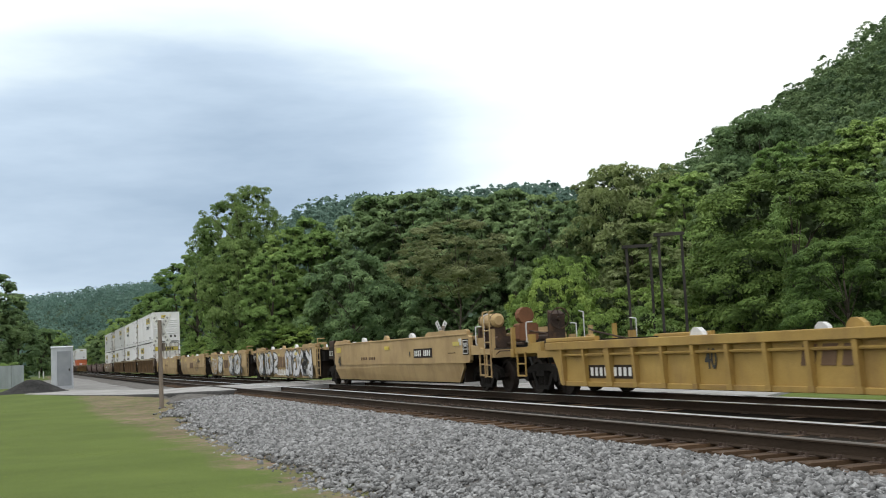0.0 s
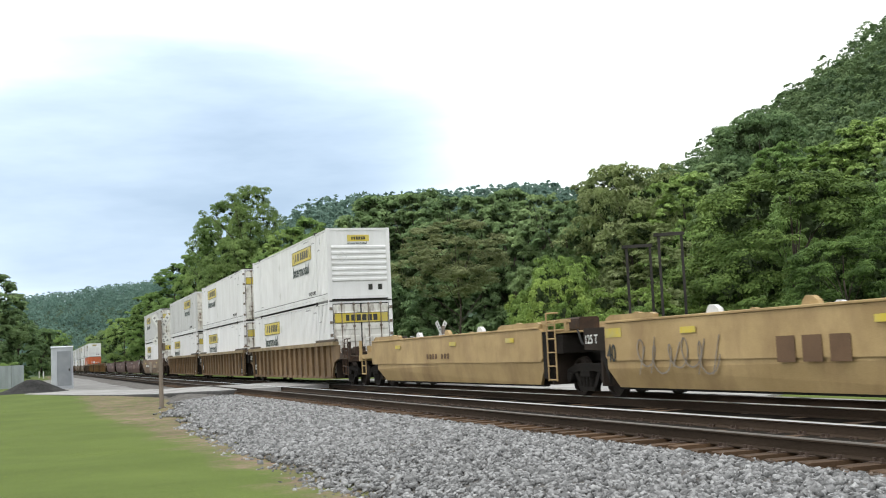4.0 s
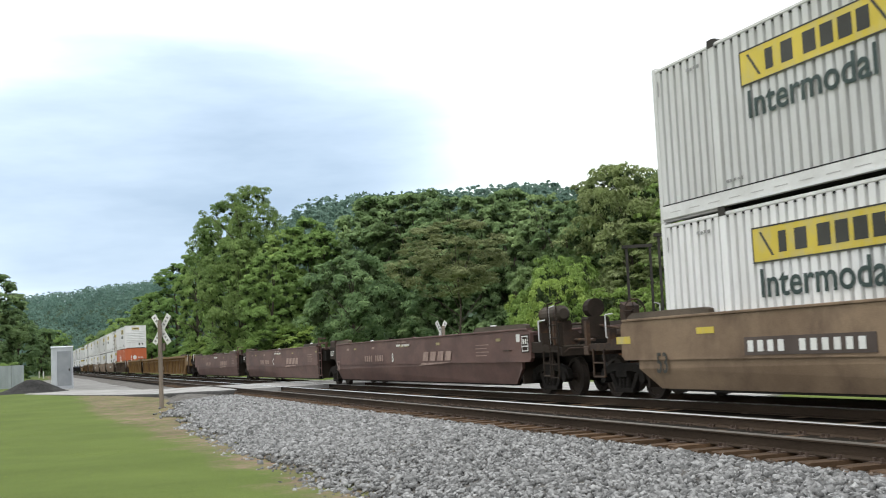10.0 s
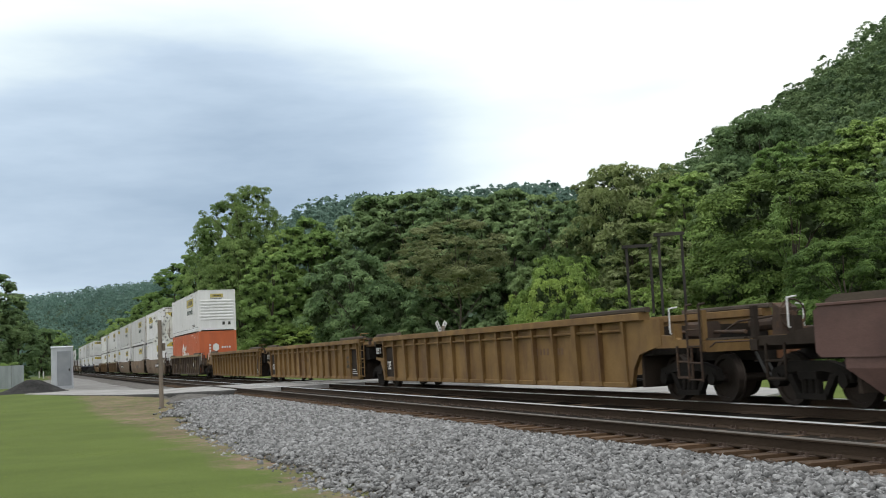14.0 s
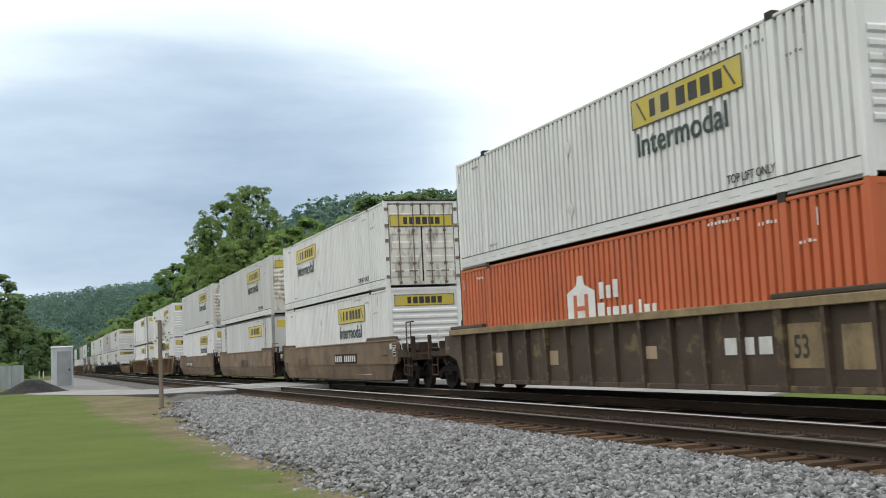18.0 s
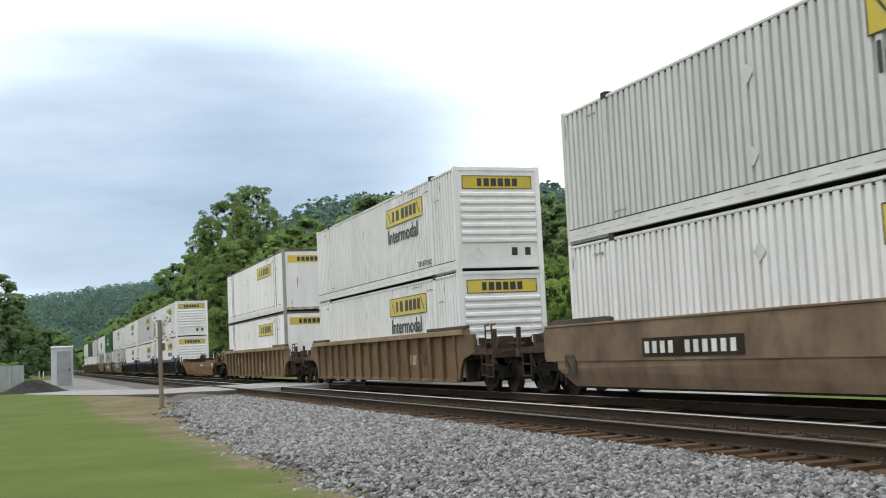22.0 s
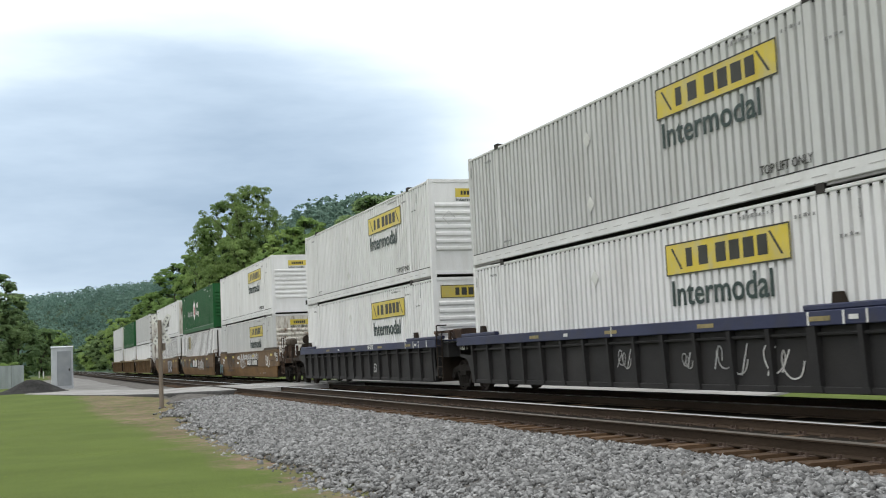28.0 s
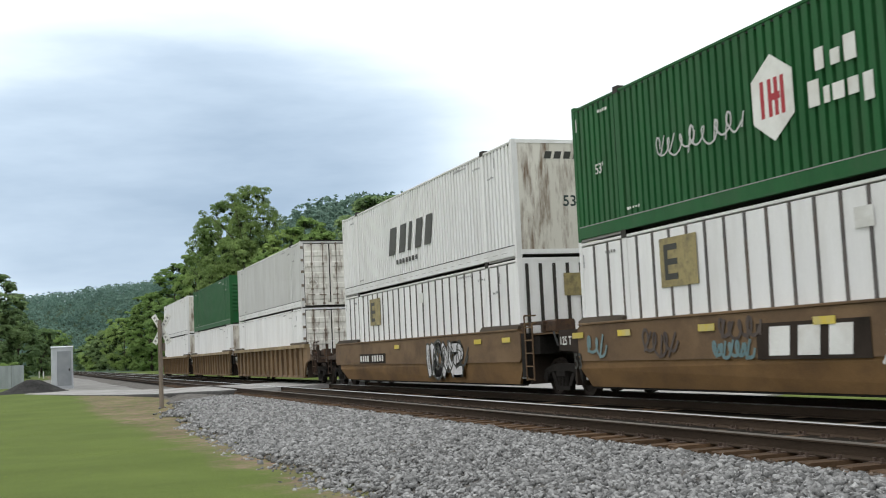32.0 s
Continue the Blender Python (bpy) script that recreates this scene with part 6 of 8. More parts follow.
def container(front, z, kind, end, sign=None, label="", mat=None, letters="", lift=True):
    """A 53-foot container: corner posts, rails, folded sides, roof, ends, lifting castings at the 40-foot marks."""
    mat = mat or WHITE_BOX
    box = rides(thing("container", label, "container", "containers on the train"), front - BOX_L / 2, z)
    w, h = BOX_W / 2, BOX_H
    rail = RAIL_WHITE if mat in (WHITE_BOX, GREY_BOX) else mat
    for s in (-1, 1):
        if kind == "panel":
            seams = [-8.0, -6.1] + [-6.1 + (12.2) * k / 12 for k in range(1, 13)] + [8.0]
            for a, b in zip(seams, seams[1:]):
                part("side_panel", lambda s=s, a=a, b=b: panel_side(s, (a - (a + b) / 2, b - (a + b) / 2)), mat, box, at=((a + b) / 2, 0, 0), key=("pside", s, round(b - a, 2), mat.name))
                if s < 0:
                    part("vent_slot", lambda: Geo().box(-0.22, 0.22, -w + 0.004, -w + 0.009, 0.36, 0.40), DARK_STEEL, box, at=((a + b) / 2, 0, 0), key="vent_slot")
                    dn = random.Random(int(a * 100) + int(front))
                    for q in range(dn.choice((0, 1, 1, 2))):
                        part("dent", lambda: Geo().prism_y([(-0.05, 0.0), (0.0, -0.03), (0.07, 0.02), (0.05, 0.07), (-0.02, 0.05)], -w + 0.005, -w + 0.009), RAIL_SHADE, box, "dark scuffed dent", at=((a + b) / 2 + dn.uniform(-0.3, 0.3), 0, dn.uniform(0.7, 2.4)), key="dent")
            part("seam", lambda s=s: Geo().box(-8.0, 8.0, *sorted((s * (w - 0.02), s * (w - 0.06))), 0.26, 2.78), DARK_STEEL, box, key=("pseam", s))
        elif kind == "striped":
            for k in range(27):
                part("side_panel", lambda s=s: panel_side(s, (-8.0 / 27, 8.0 / 27)), mat, box, at=(-8.0 + 16.0 * (k + 0.5) / 27, 0, 0), key=("sside", s, mat.name))
                if k:
                    part("side_batten", lambda s=s: Geo().box(-0.034, 0.034, *sorted((s * (w + 0.008), s * (w - 0.02))), 0.26, 2.78), DARK_TRIM, box, at=(-8.0 + 16.0 * k / 27, 0, 0), key=("strip", s))
        else:
            part("side_wall", lambda s=s: corrugated_side(s), mat, box, key=("cside", s, mat.name))
        part("top_rail", lambda s=s: Geo().soft_box(-BOX_L / 2 + 0.1, BOX_L / 2 - 0.1, *sorted((s * w, s * (w - 0.08))), 2.80, h - 0.035, 0.012), rail if kind != "panel" else DARK_TRIM, box, key=("trail", s, rail.name, kind == "panel"))
        part("bottom_rail", lambda s=s: Geo().soft_box(-BOX_L / 2 + 0.1, BOX_L / 2 - 0.1, *sorted((s * (w + 0.014), s * (w - 0.08))), 0.05, 0.30, 0.012), rail, box, key=("brail", s, rail.name))
        if s < 0 and kind not in ("striped", "panel"):
            # dark strip stands in for the shadow line on top of the bottom rail
            part("rail_seam", lambda: Geo().box(-BOX_L / 2 + 0.12, BOX_L / 2 - 0.12, -w - 0.012, -w + 0.02, 0.302, 0.320), BLACK_GAP if rail is RAIL_WHITE else RAIL_SHADE, box, "dark strip painting the shadow line along the bottom rail", key=("rshadow", rail is RAIL_WHITE))
            part("rail_flange", lambda: Geo().box(-6.0, 6.0, -w - 0.034, -w - 0.010, 0.052, 0.084), rail, box, key=("rflange", rail.name))
            # black strip set in the folds paints the shade below the top rail
            part("top_seal", lambda: Geo().box(-BOX_L / 2 + 0.12, BOX_L / 2 - 0.12, -w + 0.022, -w + 0.096, 2.765, 2.798), BLACK_GAP, box, key="top_seal")
            for x in (-7.1, 7.1):
                part("end_bolster", lambda: Geo().box(-0.86, 0.86, -w + 0.012, -w + 0.12, 0.004, 0.052), RAIL_SHADE, box, at=(x, 0, 0), key="end_bolster")
        if s < 0 and kind != "striped" and rail is RAIL_WHITE:
            part("drain_slot", lambda: [g := Geo()] and [g.box(-7.7 + 0.62 * q, -7.36 + 0.62 * q, -w - 0.017, -w - 0.0145, 0.155, 0.172) for q in range(25)] and g, SLOT_GREY if rail is RAIL_WHITE else DARK_STEEL, box, "row of drain slots", key=("slots", rail.name))["kind"] = "stuff"
        for x in (-BOX_L / 2, BOX_L / 2 - 0.12):
            part("corner_post", lambda s=s: Geo().soft_box(0, 0.12, *sorted((s * (w + 0.003), s * (w - 0.14))), 0.0, h + 0.003, 0.015), mat if kind != "panel" else RAIL_SHADE, box, at=(x, 0, 0), key=("post", s, mat.name, kind == "panel"))
        for x in (-6.1, 6.1):
            part("lift_post", lambda s=s: Geo().box(-0.09, 0.09, *sorted((s * (w + 0.004), s * (w - 0.10))), 0.0, h - 0.02).box(-0.16, -0.13, *sorted((s * w, s * (w - 0.07))), 0.2, h - 0.1), mat, box, at=(x, 0, 0), key=("lift", s, mat.name))
            for z0, z1 in ((h - 0.10, h + 0.035), (-0.02, 0.10)):
                part("lift_casting", lambda s=s, z0=z0, z1=z1: Geo().box(-0.10, 0.10, *sorted((s * (w + 0.012), s * (w - 0.15))), z0, z1), DARK_STEEL, box, at=(x, 0, 0), key=("cast", s, z0 > 1))
        if kind == "panel" and s < 0:
            for x in (-6.35, -5.92, 5.92, 6.35):
                part("joint_strip", lambda: Geo().box(-0.02, 0.02, -w - 0.006, -w + 0.02, 0.26, 2.79), DARK_TRIM, box, at=(x, 0, 0), key="joint_strip")
    part("roof", lambda: Geo().box(-BOX_L / 2 + 0.05, BOX_L / 2 - 0.05, -w + 0.06, w - 0.06, 2.80, 2.855), mat, box, key=("roof", mat.name))
    part("floor", lambda: Geo().box(-BOX_L / 2 + 0.05, BOX_L / 2 - 0.05, -w + 0.06, w - 0.06, 0.06, 0.16), DARK_STEEL, box, key="boxfloor")
    part("rear_wall", lambda: Geo().box(-BOX_L / 2 + 0.02, -BOX_L / 2 + 0.06, -w + 0.1, w - 0.1, 0.1, 2.85), mat, box, key=("rear", mat.name))
    x = BOX_L / 2
    part("end_header", lambda: Geo().box(x - 0.06, x + 0.001, -w + 0.1, w - 0.1, 2.80, h - 0.004), mat if kind != "panel" else DARK_TRIM, box, key=("hdr", mat.name, kind == "panel"))
    if end == "doors":
        part("drip_rail", lambda: Geo().box(x - 0.05, x + 0.02, -w + 0.02, w - 0.02, h - 0.02, h + 0.03), DARK_STEEL, box, key="drip")
    part("end_sill", lambda: Geo().box(x - 0.06, x + 0.001, -w + 0.1, w - 0.1, 0.085, 0.20), CREAM_DOOR if end == "doors" else RUSTY_SILL if kind == "panel" else mat, box, key=("sill", mat.name, end == "doors", kind == "panel"))
    if end == "doors":
        door_end(box, CREAM_DOOR if mat in (WHITE_BOX, GREY_BOX) else mat, sign is not None, True)
    elif end == "plain":
        wall = STAINED_END if mat is WHITE_BOX and kind == "corr" else mat
        part("end_wall", lambda: Geo().box(x - 0.05, x - 0.01, -1.2, 1.2, 0.12, 2.82), wall, box, key=("plainend", wall.name))
        if sign:
            part("sign_panel", lambda: Geo().box(x - 0.009, x - 0.003, -1.05, 1.05, 2.28, 2.62), YELLOW_SIGN, box, "wide yellow sign", key="plain_sign")
            part("sign_print", lambda: sign_bars_x(x - 0.002, -0.64, 0.64, 2.35, 2.55), SIGN_INK, box, key="plain_sign_bars")
            part("label_plate", lambda: Geo().box(x - 0.009, x + 0.004, 0.50, 0.88, 0.72, 1.22), DARK_TRIM, box, "dark recessed hatch", key="plain_plate")
    else:
        ribbed_end(box, mat, end)
    # small stencils near the top corners and the lower edge
    y = -w - 0.004
    def marks():
        g = Geo()
        rnd = random.Random(4)
        for x0, z0, n in ((5.45, 2.50, 5), (-6.9, 2.55, 4), (4.0, 2.66, 9), (-5.9, 0.42, 5), (6.45, 2.1, 4)):
            for k in range(n):
                g.box(x0 + 0.11 * k, x0 + 0.11 * k + rnd.uniform(0.03, 0.08), y, y + 0.004, z0 + rnd.uniform(0, 0.02), z0 + rnd.uniform(0.05, 0.075))
        for x0 in (-7.9, 6.9):
            g.box(x0, x0 + 0.03, y, y + 0.004, 2.35, 2.62)
        return g
    part("stencil", marks, STENCIL_INK if mat in (WHITE_BOX, GREY_BOX) else WHITE_INK, box, key=("marks", mat in (WHITE_BOX, GREY_BOX)))["kind"] = "stuff"
    if sign in ("front", "rear"):
        side_sign(box, 2.76 if sign == "front" else 9.70, 1.91, kind != "panel")
        if kind != "panel":
            words("TOP LIFT ONLY", 0.21, SIGN_INK, box, pose(BOX_L / 2 - 3.4, -w - 0.006, 0.40), stretch=0.9)
        for z in (2.1, 0.75):
            part("placard", lambda: diamond_y(-w - 0.01, 0, 0), SIGN_WHITE, box, at=(-1.2, 0, z), key="side_placard")
    return box


class Diamond(Geo):
    def diamond(self, x, z, r=0.17, y=-1.305):
        self.prism_y([(x - r, z), (x, z - r), (x + r, z), (x, z + r)], y, y + 0.006)
        return self


def diamond_y(y, x, z):
    return Diamond().diamond(x, z)

# ---- things beside the line ----
def crossbuck(x, y, z0, tall, turn, label, bars_on=True):
    t = thing("crossing_sign", label, "sign", "level crossing signs")
    t.matrix_world = pose(x, y, z0, 0, 0, turn)
    part("post", Geo().tube((0, 0, -0.1), (0.0, 0, tall - 0.28), 0.085, 10, 0.075), POST_WOOD, t)
    for k, (a, yy) in enumerate(((57, 0.100), (-57, 0.130))):
        b = part("blade", Geo().box(-0.63, 0.63, -0.012, 0.012, -0.105, 0.105), SIGN_WHITE, t, "white crossing blade", at=pose(0, yy, tall - 0.62, 0, a, 0))
        if bars_on:
            for i in (0, 1, 2, 5, 6, 7):
                part("letter_bar", lambda: Geo().box(-0.035, 0.035, -0.016, -0.0125, -0.045, 0.045), STENCIL_INK, b, at=(-0.515 + 0.145 * i, 0, 0), key="letter_bar")
    part("track_count_plate", Geo().box(-0.16, 0.16, 0.088, 0.105, tall - 1.42, tall - 1.14), POST_WOOD, t, "weathered back of a small plate")
    return t


crossbuck(-43.8, 4.45, -0.40, 3.45, 48, "white crossbuck on a weathered wooden post beside the crossing")
crossbuck(-47.4, 17.0, -0.45, 2.95, 121, "white crossbuck on a post across the tracks")


def signal_cabinet():
    t = thing("signal_cabinet", "tall pale grey metal signal cabinet with a door", "cabinet")
    t.matrix_world = pose(-88.5, 1.95, -0.36, 0, 0, 1)
    part("body", Geo().soft_box(-0.75, 0.75, -0.74, 0.74, 0, 3.0, 0.02), SHED_MAT, t)
    part("roof", Geo().prism_y([(-0.79, 3.0), (0.79, 3.0), (0.79, 3.05), (0, 3.14), (-0.79, 3.05)], -0.78, 0.78), SHED_MAT, t)
    part("door", Geo().soft_box(0.752, 0.79, -0.36, 0.62, 0.25, 2.75, 0.01), CABINET_DOOR, t, "dull grey metal door")
    g = Geo()
    for a, b, c, d in ((-0.42, -0.38, 0.2, 2.8), (0.64, 0.68, 0.2, 2.8), (-0.42, 0.68, 2.77, 2.81)):
        g.box(0.752, 0.80, a, b, c, d)
    part("door_frame", g, SHED_MAT, t)
    part("handle", Geo().box(0.79, 0.83, 0.42, 0.5, 1.3, 1.5), DARK_STEEL, t)
    part("plinth", Geo().box(-0.85, 0.85, -0.9, 0.9, -0.15, 0.002), ROAD_MAT, t)


signal_cabinet()


def heap():
    rng = random.Random(5)
    n, m = 40, 12
    V, F = [], []
    for i in range(m + 1):
        for k in range(n):
            a = 2 * math.pi * k / n
            r = i / m
            z = 0.92 * (0.5 + 0.5 * math.cos(math.pi * r ** 0.85)) * (1 + 0.3 * math.cos(a - 2.2) * min(1, r * 2)) + 0.05 * noise.noise((r * 6 * math.cos(a), r * 6 * math.sin(a), 2))
            V.append((2.0 * r * math.cos(a) * (1 + 0.1 * math.sin(3 * a)), 3.3 * r * math.sin(a) * (1 + 0.1 * math.cos(2 * a)), z if i < m else -0.05))
    for i in range(m):
        for k in range(n):
            F.append((i * n + k, i * n + (k + 1) % n, (i + 1) * n + (k + 1) % n, (i + 1) * n + k))
    g = Geo().add(V, F)
    ob = new("spoil_mound", g.mesh("spoil_mound", COAL, False))
    tagged(ob, "black heap of crushed asphalt on the verge", "heap")
    ob.matrix_world = pose(-79, -0.25, -0.40)


heap()


def fence():
    t = thing("metal_fence", "grey corrugated metal fence", "fence")
    t.matrix_world = pose(-104, -5.0, -0.4, 0, 0, 97)
    for k in range(12):
        part("fence_panel", lambda: Geo().prism([(0, 0), (0.25, 0.05), (0.5, 0), (0.75, 0.05), (1.0, 0), (1.0, -0.03), (0.75, 0.02), (0.5, -0.03), (0.25, 0.02), (0, -0.03)], 0, 2.0, "z"), FENCE_MAT, t, at=(k * 1.02 - 8, 0, 0), key="fence_panel")
        part("fence_post", lambda: Geo().box(-0.04, 0.04, 0.05, 0.13, -0.1, 2.05), DARK_STEEL, t, at=(k * 1.02 - 8, 0, 0), key="fence_post")


fence()


def gantry(x, y, z, wide, tall, turn, label):
    t = thing("steel_frame", label, "frame", "old steel frames")
    t.matrix_world = pose(x, y, z, 0, 0, turn)
    for s in (-1, 1):
        part("leg", Geo().box(s * wide / 2 - 0.07, s * wide / 2 + 0.07, -0.07, 0.07, -0.2, tall), DARK_STEEL, t)
    part("crossbeam", Geo().box(-wide / 2 - 0.25, wide / 2 + 0.15, -0.12, 0.12, tall - 0.14, tall + 0.03), DARK_STEEL, t)


gantry(-52.8, 32.0, -0.5, 1.2, 7.3, 58, "dark weathered steel portal frame standing before the wood")
gantry(-56.25, 32.0, -0.5, 1.3, 7.0, 58, "dark weathered steel portal frame standing before the wood")



def bollard(x, y):
    t = thing("bollard", "short white marker post beyond the cabinet", "bollard", "white marker posts")
    t.matrix_world = pose(x, y, float(land(x, y)))
    part("post", lambda: Geo().tube((0, 0, -0.1), (0, 0, 1.15), 0.10, 10), SIGN_WHITE, t, key="bollard_post")
    part("cap", lambda: Geo().tube((0, 0, 1.15), (0, 0, 1.22), 0.10, 10, 0.05), SIGN_WHITE, t, key="bollard_cap")


for x, y in ((-217.8, 0.9), (-202.2, 1.5)):
    bollard(x, y)
# ---- the cars and boxes, from the head end back ----
RIB_Y = "empty ribbed well car in weathered yellow paint"
SM_Y = "empty smooth-sided well car in weathered yellow with graffiti"
RIB_B = "ribbed well car in grime-browned yellow, loaded with stacked containers"
SM_B = "smooth-sided well car in grime-browned yellow, loaded with stacked containers"
SM_M = "empty smooth-sided well car in faded maroon"
RIB_T = "empty ribbed well car in dusty tan"
RIB_N = "ribbed well car, sooty grey with a navy blue top sill, loaded"
SM_E = "empty smooth-sided well car in dusty orange-tan"
UPPER, LOWER = 0.379 + BOX_H, 0.379


def add(kind, s0, s1, a, b, mat, label, **more):
    return well_car(kind, s0, s1, a, b, mat, label, **more)


C, J = "coupler", "joint"
cars = {}
cars["y0"] = add("ribbed", 272.2, 252.3, J, C, GOLD_CAR, RIB_Y, bumps=4)
for k, (a, b) in enumerate(((252.5, 234.2), (234.2, 217.9), (217.9, 201.6), (201.6, 185.5), (185.5, 167.9))):
    cars["s%d" % k] = add("smooth", a, b, C if k == 0 else J, C if k == 4 else J, YELLOW_CAR, SM_Y, bumps=5, tank=k == 0)
for k, (a, b) in enumerate(((167.9, 146.25), (146.25, 126.75), (126.75, 105.0))):
    cars["r%d" % k] = add("ribbed", a, b, C if k == 0 else J, C if k == 2 else J, BROWN_CAR, RIB_B)
cars["one"] = add("smooth", 105.0, 81.0, C, C, DUST_CAR, SM_B)
for k, (a, b) in enumerate(((81.2, 59.2), (59.2, 39.6), (39.6, 18.0))):
    cars["m%d" % k] = add("smooth", a, b, C if k == 0 else J, C if k == 2 else J, MAROON_CAR, SM_M, bumps=2, tank=k == 0)
for k, (a, b) in enumerate(((18.0, -3.4), (-3.4, -22.5), (-22.5, -43.4))):
    cars["t%d" % k] = add("ribbed", a, b, C if k == 0 else J, C if k == 2 else J, TAN_CAR, RIB_T)
cars["or"] = add("ribbed", -43.4, -66.5, C, C, BROWN_CAR, RIB_B, dark=OLD_BROWN)
for k, (a, b) in enumerate(((-66.5, -87.75), (-87.75, -107.1), (-107.1, -128.3))):
    cars["b%d" % k] = add("smooth", a, b, C if k == 0 else J, C if k == 2 else J, DUST_CAR, SM_B)
cars["c9"] = add("ribbed", -128.3, -151.3, C, C, BROWN_CAR, RIB_B)
cars["c10"] = add("ribbed", -151.3, -174.4, C, C, BROWN_CAR, RIB_B)
cars["emp"] = add("smooth", -174.4, -194.4, C, C, TAN_CAR, SM_E, top=1.08)
for k, (a, b) in enumerate(((-194.4, -215.3), (-215.3, -234.65), (-234.65, -256.1))):
    cars["n%d" % k] = add("ribbed", a, b, C if k == 0 else J, C if k == 2 else J, NAVY_CAR, RIB_N, dark=SOOT_CAR)
for k, (a, b) in enumerate(((-256.1, -277.7), (-277.7, -297.1), (-297.1, -318.4))):
    cars["g%d" % k] = add("smooth", a, b, C if k == 0 else J, C if k == 2 else J, RUSTY_CAR, SM_B, tank=k == 0)
for k, (a, b) in enumerate(((-318.4, -339.9), (-339.9, -359.2), (-359.2, -381.0))):
    cars["z%d" % k] = add("ribbed", a, b, C if k == 0 else J, C if k == 2 else J, BROWN_CAR, RIB_B)

JB = "white corrugated 53-foot container with a long yellow sign"
JBD = "white corrugated container, yellow signs, rust-stained doors"
# front of the box, upper (kind, end, sign, label, paint), lower (the same)
STACKS = (
    (164.0, ("corr", "small", "front", JB, WHITE_BOX), ("corr", "doors", "rear", JBD, WHITE_BOX)),
    (144.55, ("corr", "doors", "rear", JBD, WHITE_BOX), ("corr", "doors", "rear", JBD, WHITE_BOX)),
    (124.9, ("corr", "small", "front", JB, GREY_BOX), ("corr", "doors", "rear", JBD, WHITE_BOX)),
    (101.0, ("corr", "doors", "rear", JBD, GREY_BOX), ("corr", "doors", "rear", JBD, WHITE_BOX)),
    (-46.95, ("corr", "small", "front", JB, WHITE_BOX), ("corr", "plain", None, "orange corrugated container with a white house emblem", ORANGE_BOX)),
    (-70.05, ("corr", "doors", "rear", JBD, WHITE_BOX), ("corr", "wide", "front", JB, WHITE_BOX)),
    (-89.4, ("corr", "wide", "front", JB, GREY_BOX), ("panel", "plain", "front", "smooth white panelled container with a yellow sign", GREY_BOX)),
    (-108.62, ("corr", "small", "front", JB, GREY_BOX), ("corr", "wide", "front", JB, WHITE_BOX)),
    (-131.65, ("corr", "wide", "front", JB, WHITE_BOX), ("corr", "wide", "front", JB, WHITE_BOX)),
    (-154.75, ("panel", "plain", "front", "smooth white panelled container with a yellow sign", WHITE_BOX), ("panel", "plain", "front", "smooth white panelled container with a yellow sign", WHITE_BOX)),
    (-197.6, ("corr", "wide", "front", JB, WHITE_BOX), ("corr", "wide", "front", JB, WHITE_BOX)),
    (-216.85, ("corr", "small", "front", JB, GREY_BOX), ("corr", "wide", "front", JB, WHITE_BOX)),
    (-236.3, ("corr", "small", "front", JB, WHITE_BOX), ("corr", "wide", "front", JB, WHITE_BOX)),
    (-259.95, ("corr", "small", "front", JB, WHITE_BOX), ("corr", "small", "front", JB, GREY_BOX)),
    (-279.3, ("corr", "none", None, "dark green corrugated container with a white hexagon emblem", GREEN_BOX), ("striped", "plain", None, "white container with dark upright battens", WHITE_BOX)),
    (-298.75, ("corr", "plain", None, "white corrugated container with a slanted dark emblem", WHITE_BOX), ("striped", "plain", None, "white container with dark upright battens", WHITE_BOX)),
    (-322.2, ("corr", "doors", None, "plain white corrugated container", GREY_BOX), ("corr", "doors", None, "plain white corrugated container", WHITE_BOX)),
    (-341.3, ("corr", "none", None, "dark green corrugated container", GREEN_BOX), ("corr", "plain", None, "plain white corrugated container", WHITE_BOX)),
    (-361.2, ("corr", "plain", None, "plain white corrugated container", WHITE_BOX), ("corr", "plain", None, "plain white corrugated container", WHITE_BOX)),
)
boxes = {}
for front, up, low in STACKS:
    for z, (kind, end, sign, label, mat), tier in ((UPPER, up, "up"), (LOWER, low, "low")):
        boxes[front, tier] = container(front, z, kind, end, sign, label, mat)

# ---- markings on the cars and boxes ----
SILVER = surface("silver_spray_paint", (0.46, 0.46, 0.48), (0.62, 0.62, 0.64), (1, 1, 1), rough=0.5, bump=0.0, dirt=(0.25, 0.23, 0.22), dirt_amount=0.6, dirt_scale=(2, 2, 2), dirt_edge=(0.45, 0.65))
PALE = (SILVER, SIGN_INK)
LOGO_BROWN = surface("faded_brown_emblem", (0.10, 0.058, 0.032), (0.165, 0.098, 0.055), rough=0.7, bump=0.0)
LOGO_PINK = surface("faded_pinkish_emblem", (0.24, 0.165, 0.14), (0.36, 0.27, 0.23), (0.5, 1, 1), rough=0.75, bump=0.0, dirt=(0.11, 0.065, 0.06), dirt_amount=0.7, dirt_scale=(3, 3, 3))
LOGO_GOLD = surface("faded_gold_emblem", (0.30, 0.22, 0.14), (0.42, 0.32, 0.21), rough=0.7, bump=0.0)
OVERPAINT = surface("dusty_overpaint", (0.20, 0.165, 0.13), (0.33, 0.29, 0.24), rough=0.8, bump=0.0, dirt=(0.13, 0.09, 0.06), dirt_amount=0.9, dirt_scale=(2, 2, 2))
SPRAY_GREY = surface("grey_spray_paint", (0.42, 0.42, 0.42), (0.58, 0.58, 0.58), rough=0.6, bump=0.0)
SPRAY_BLUE = surface("pale_blue_spray_paint", (0.10, 0.17, 0.18), (0.17, 0.25, 0.26), rough=0.6, bump=0.0)
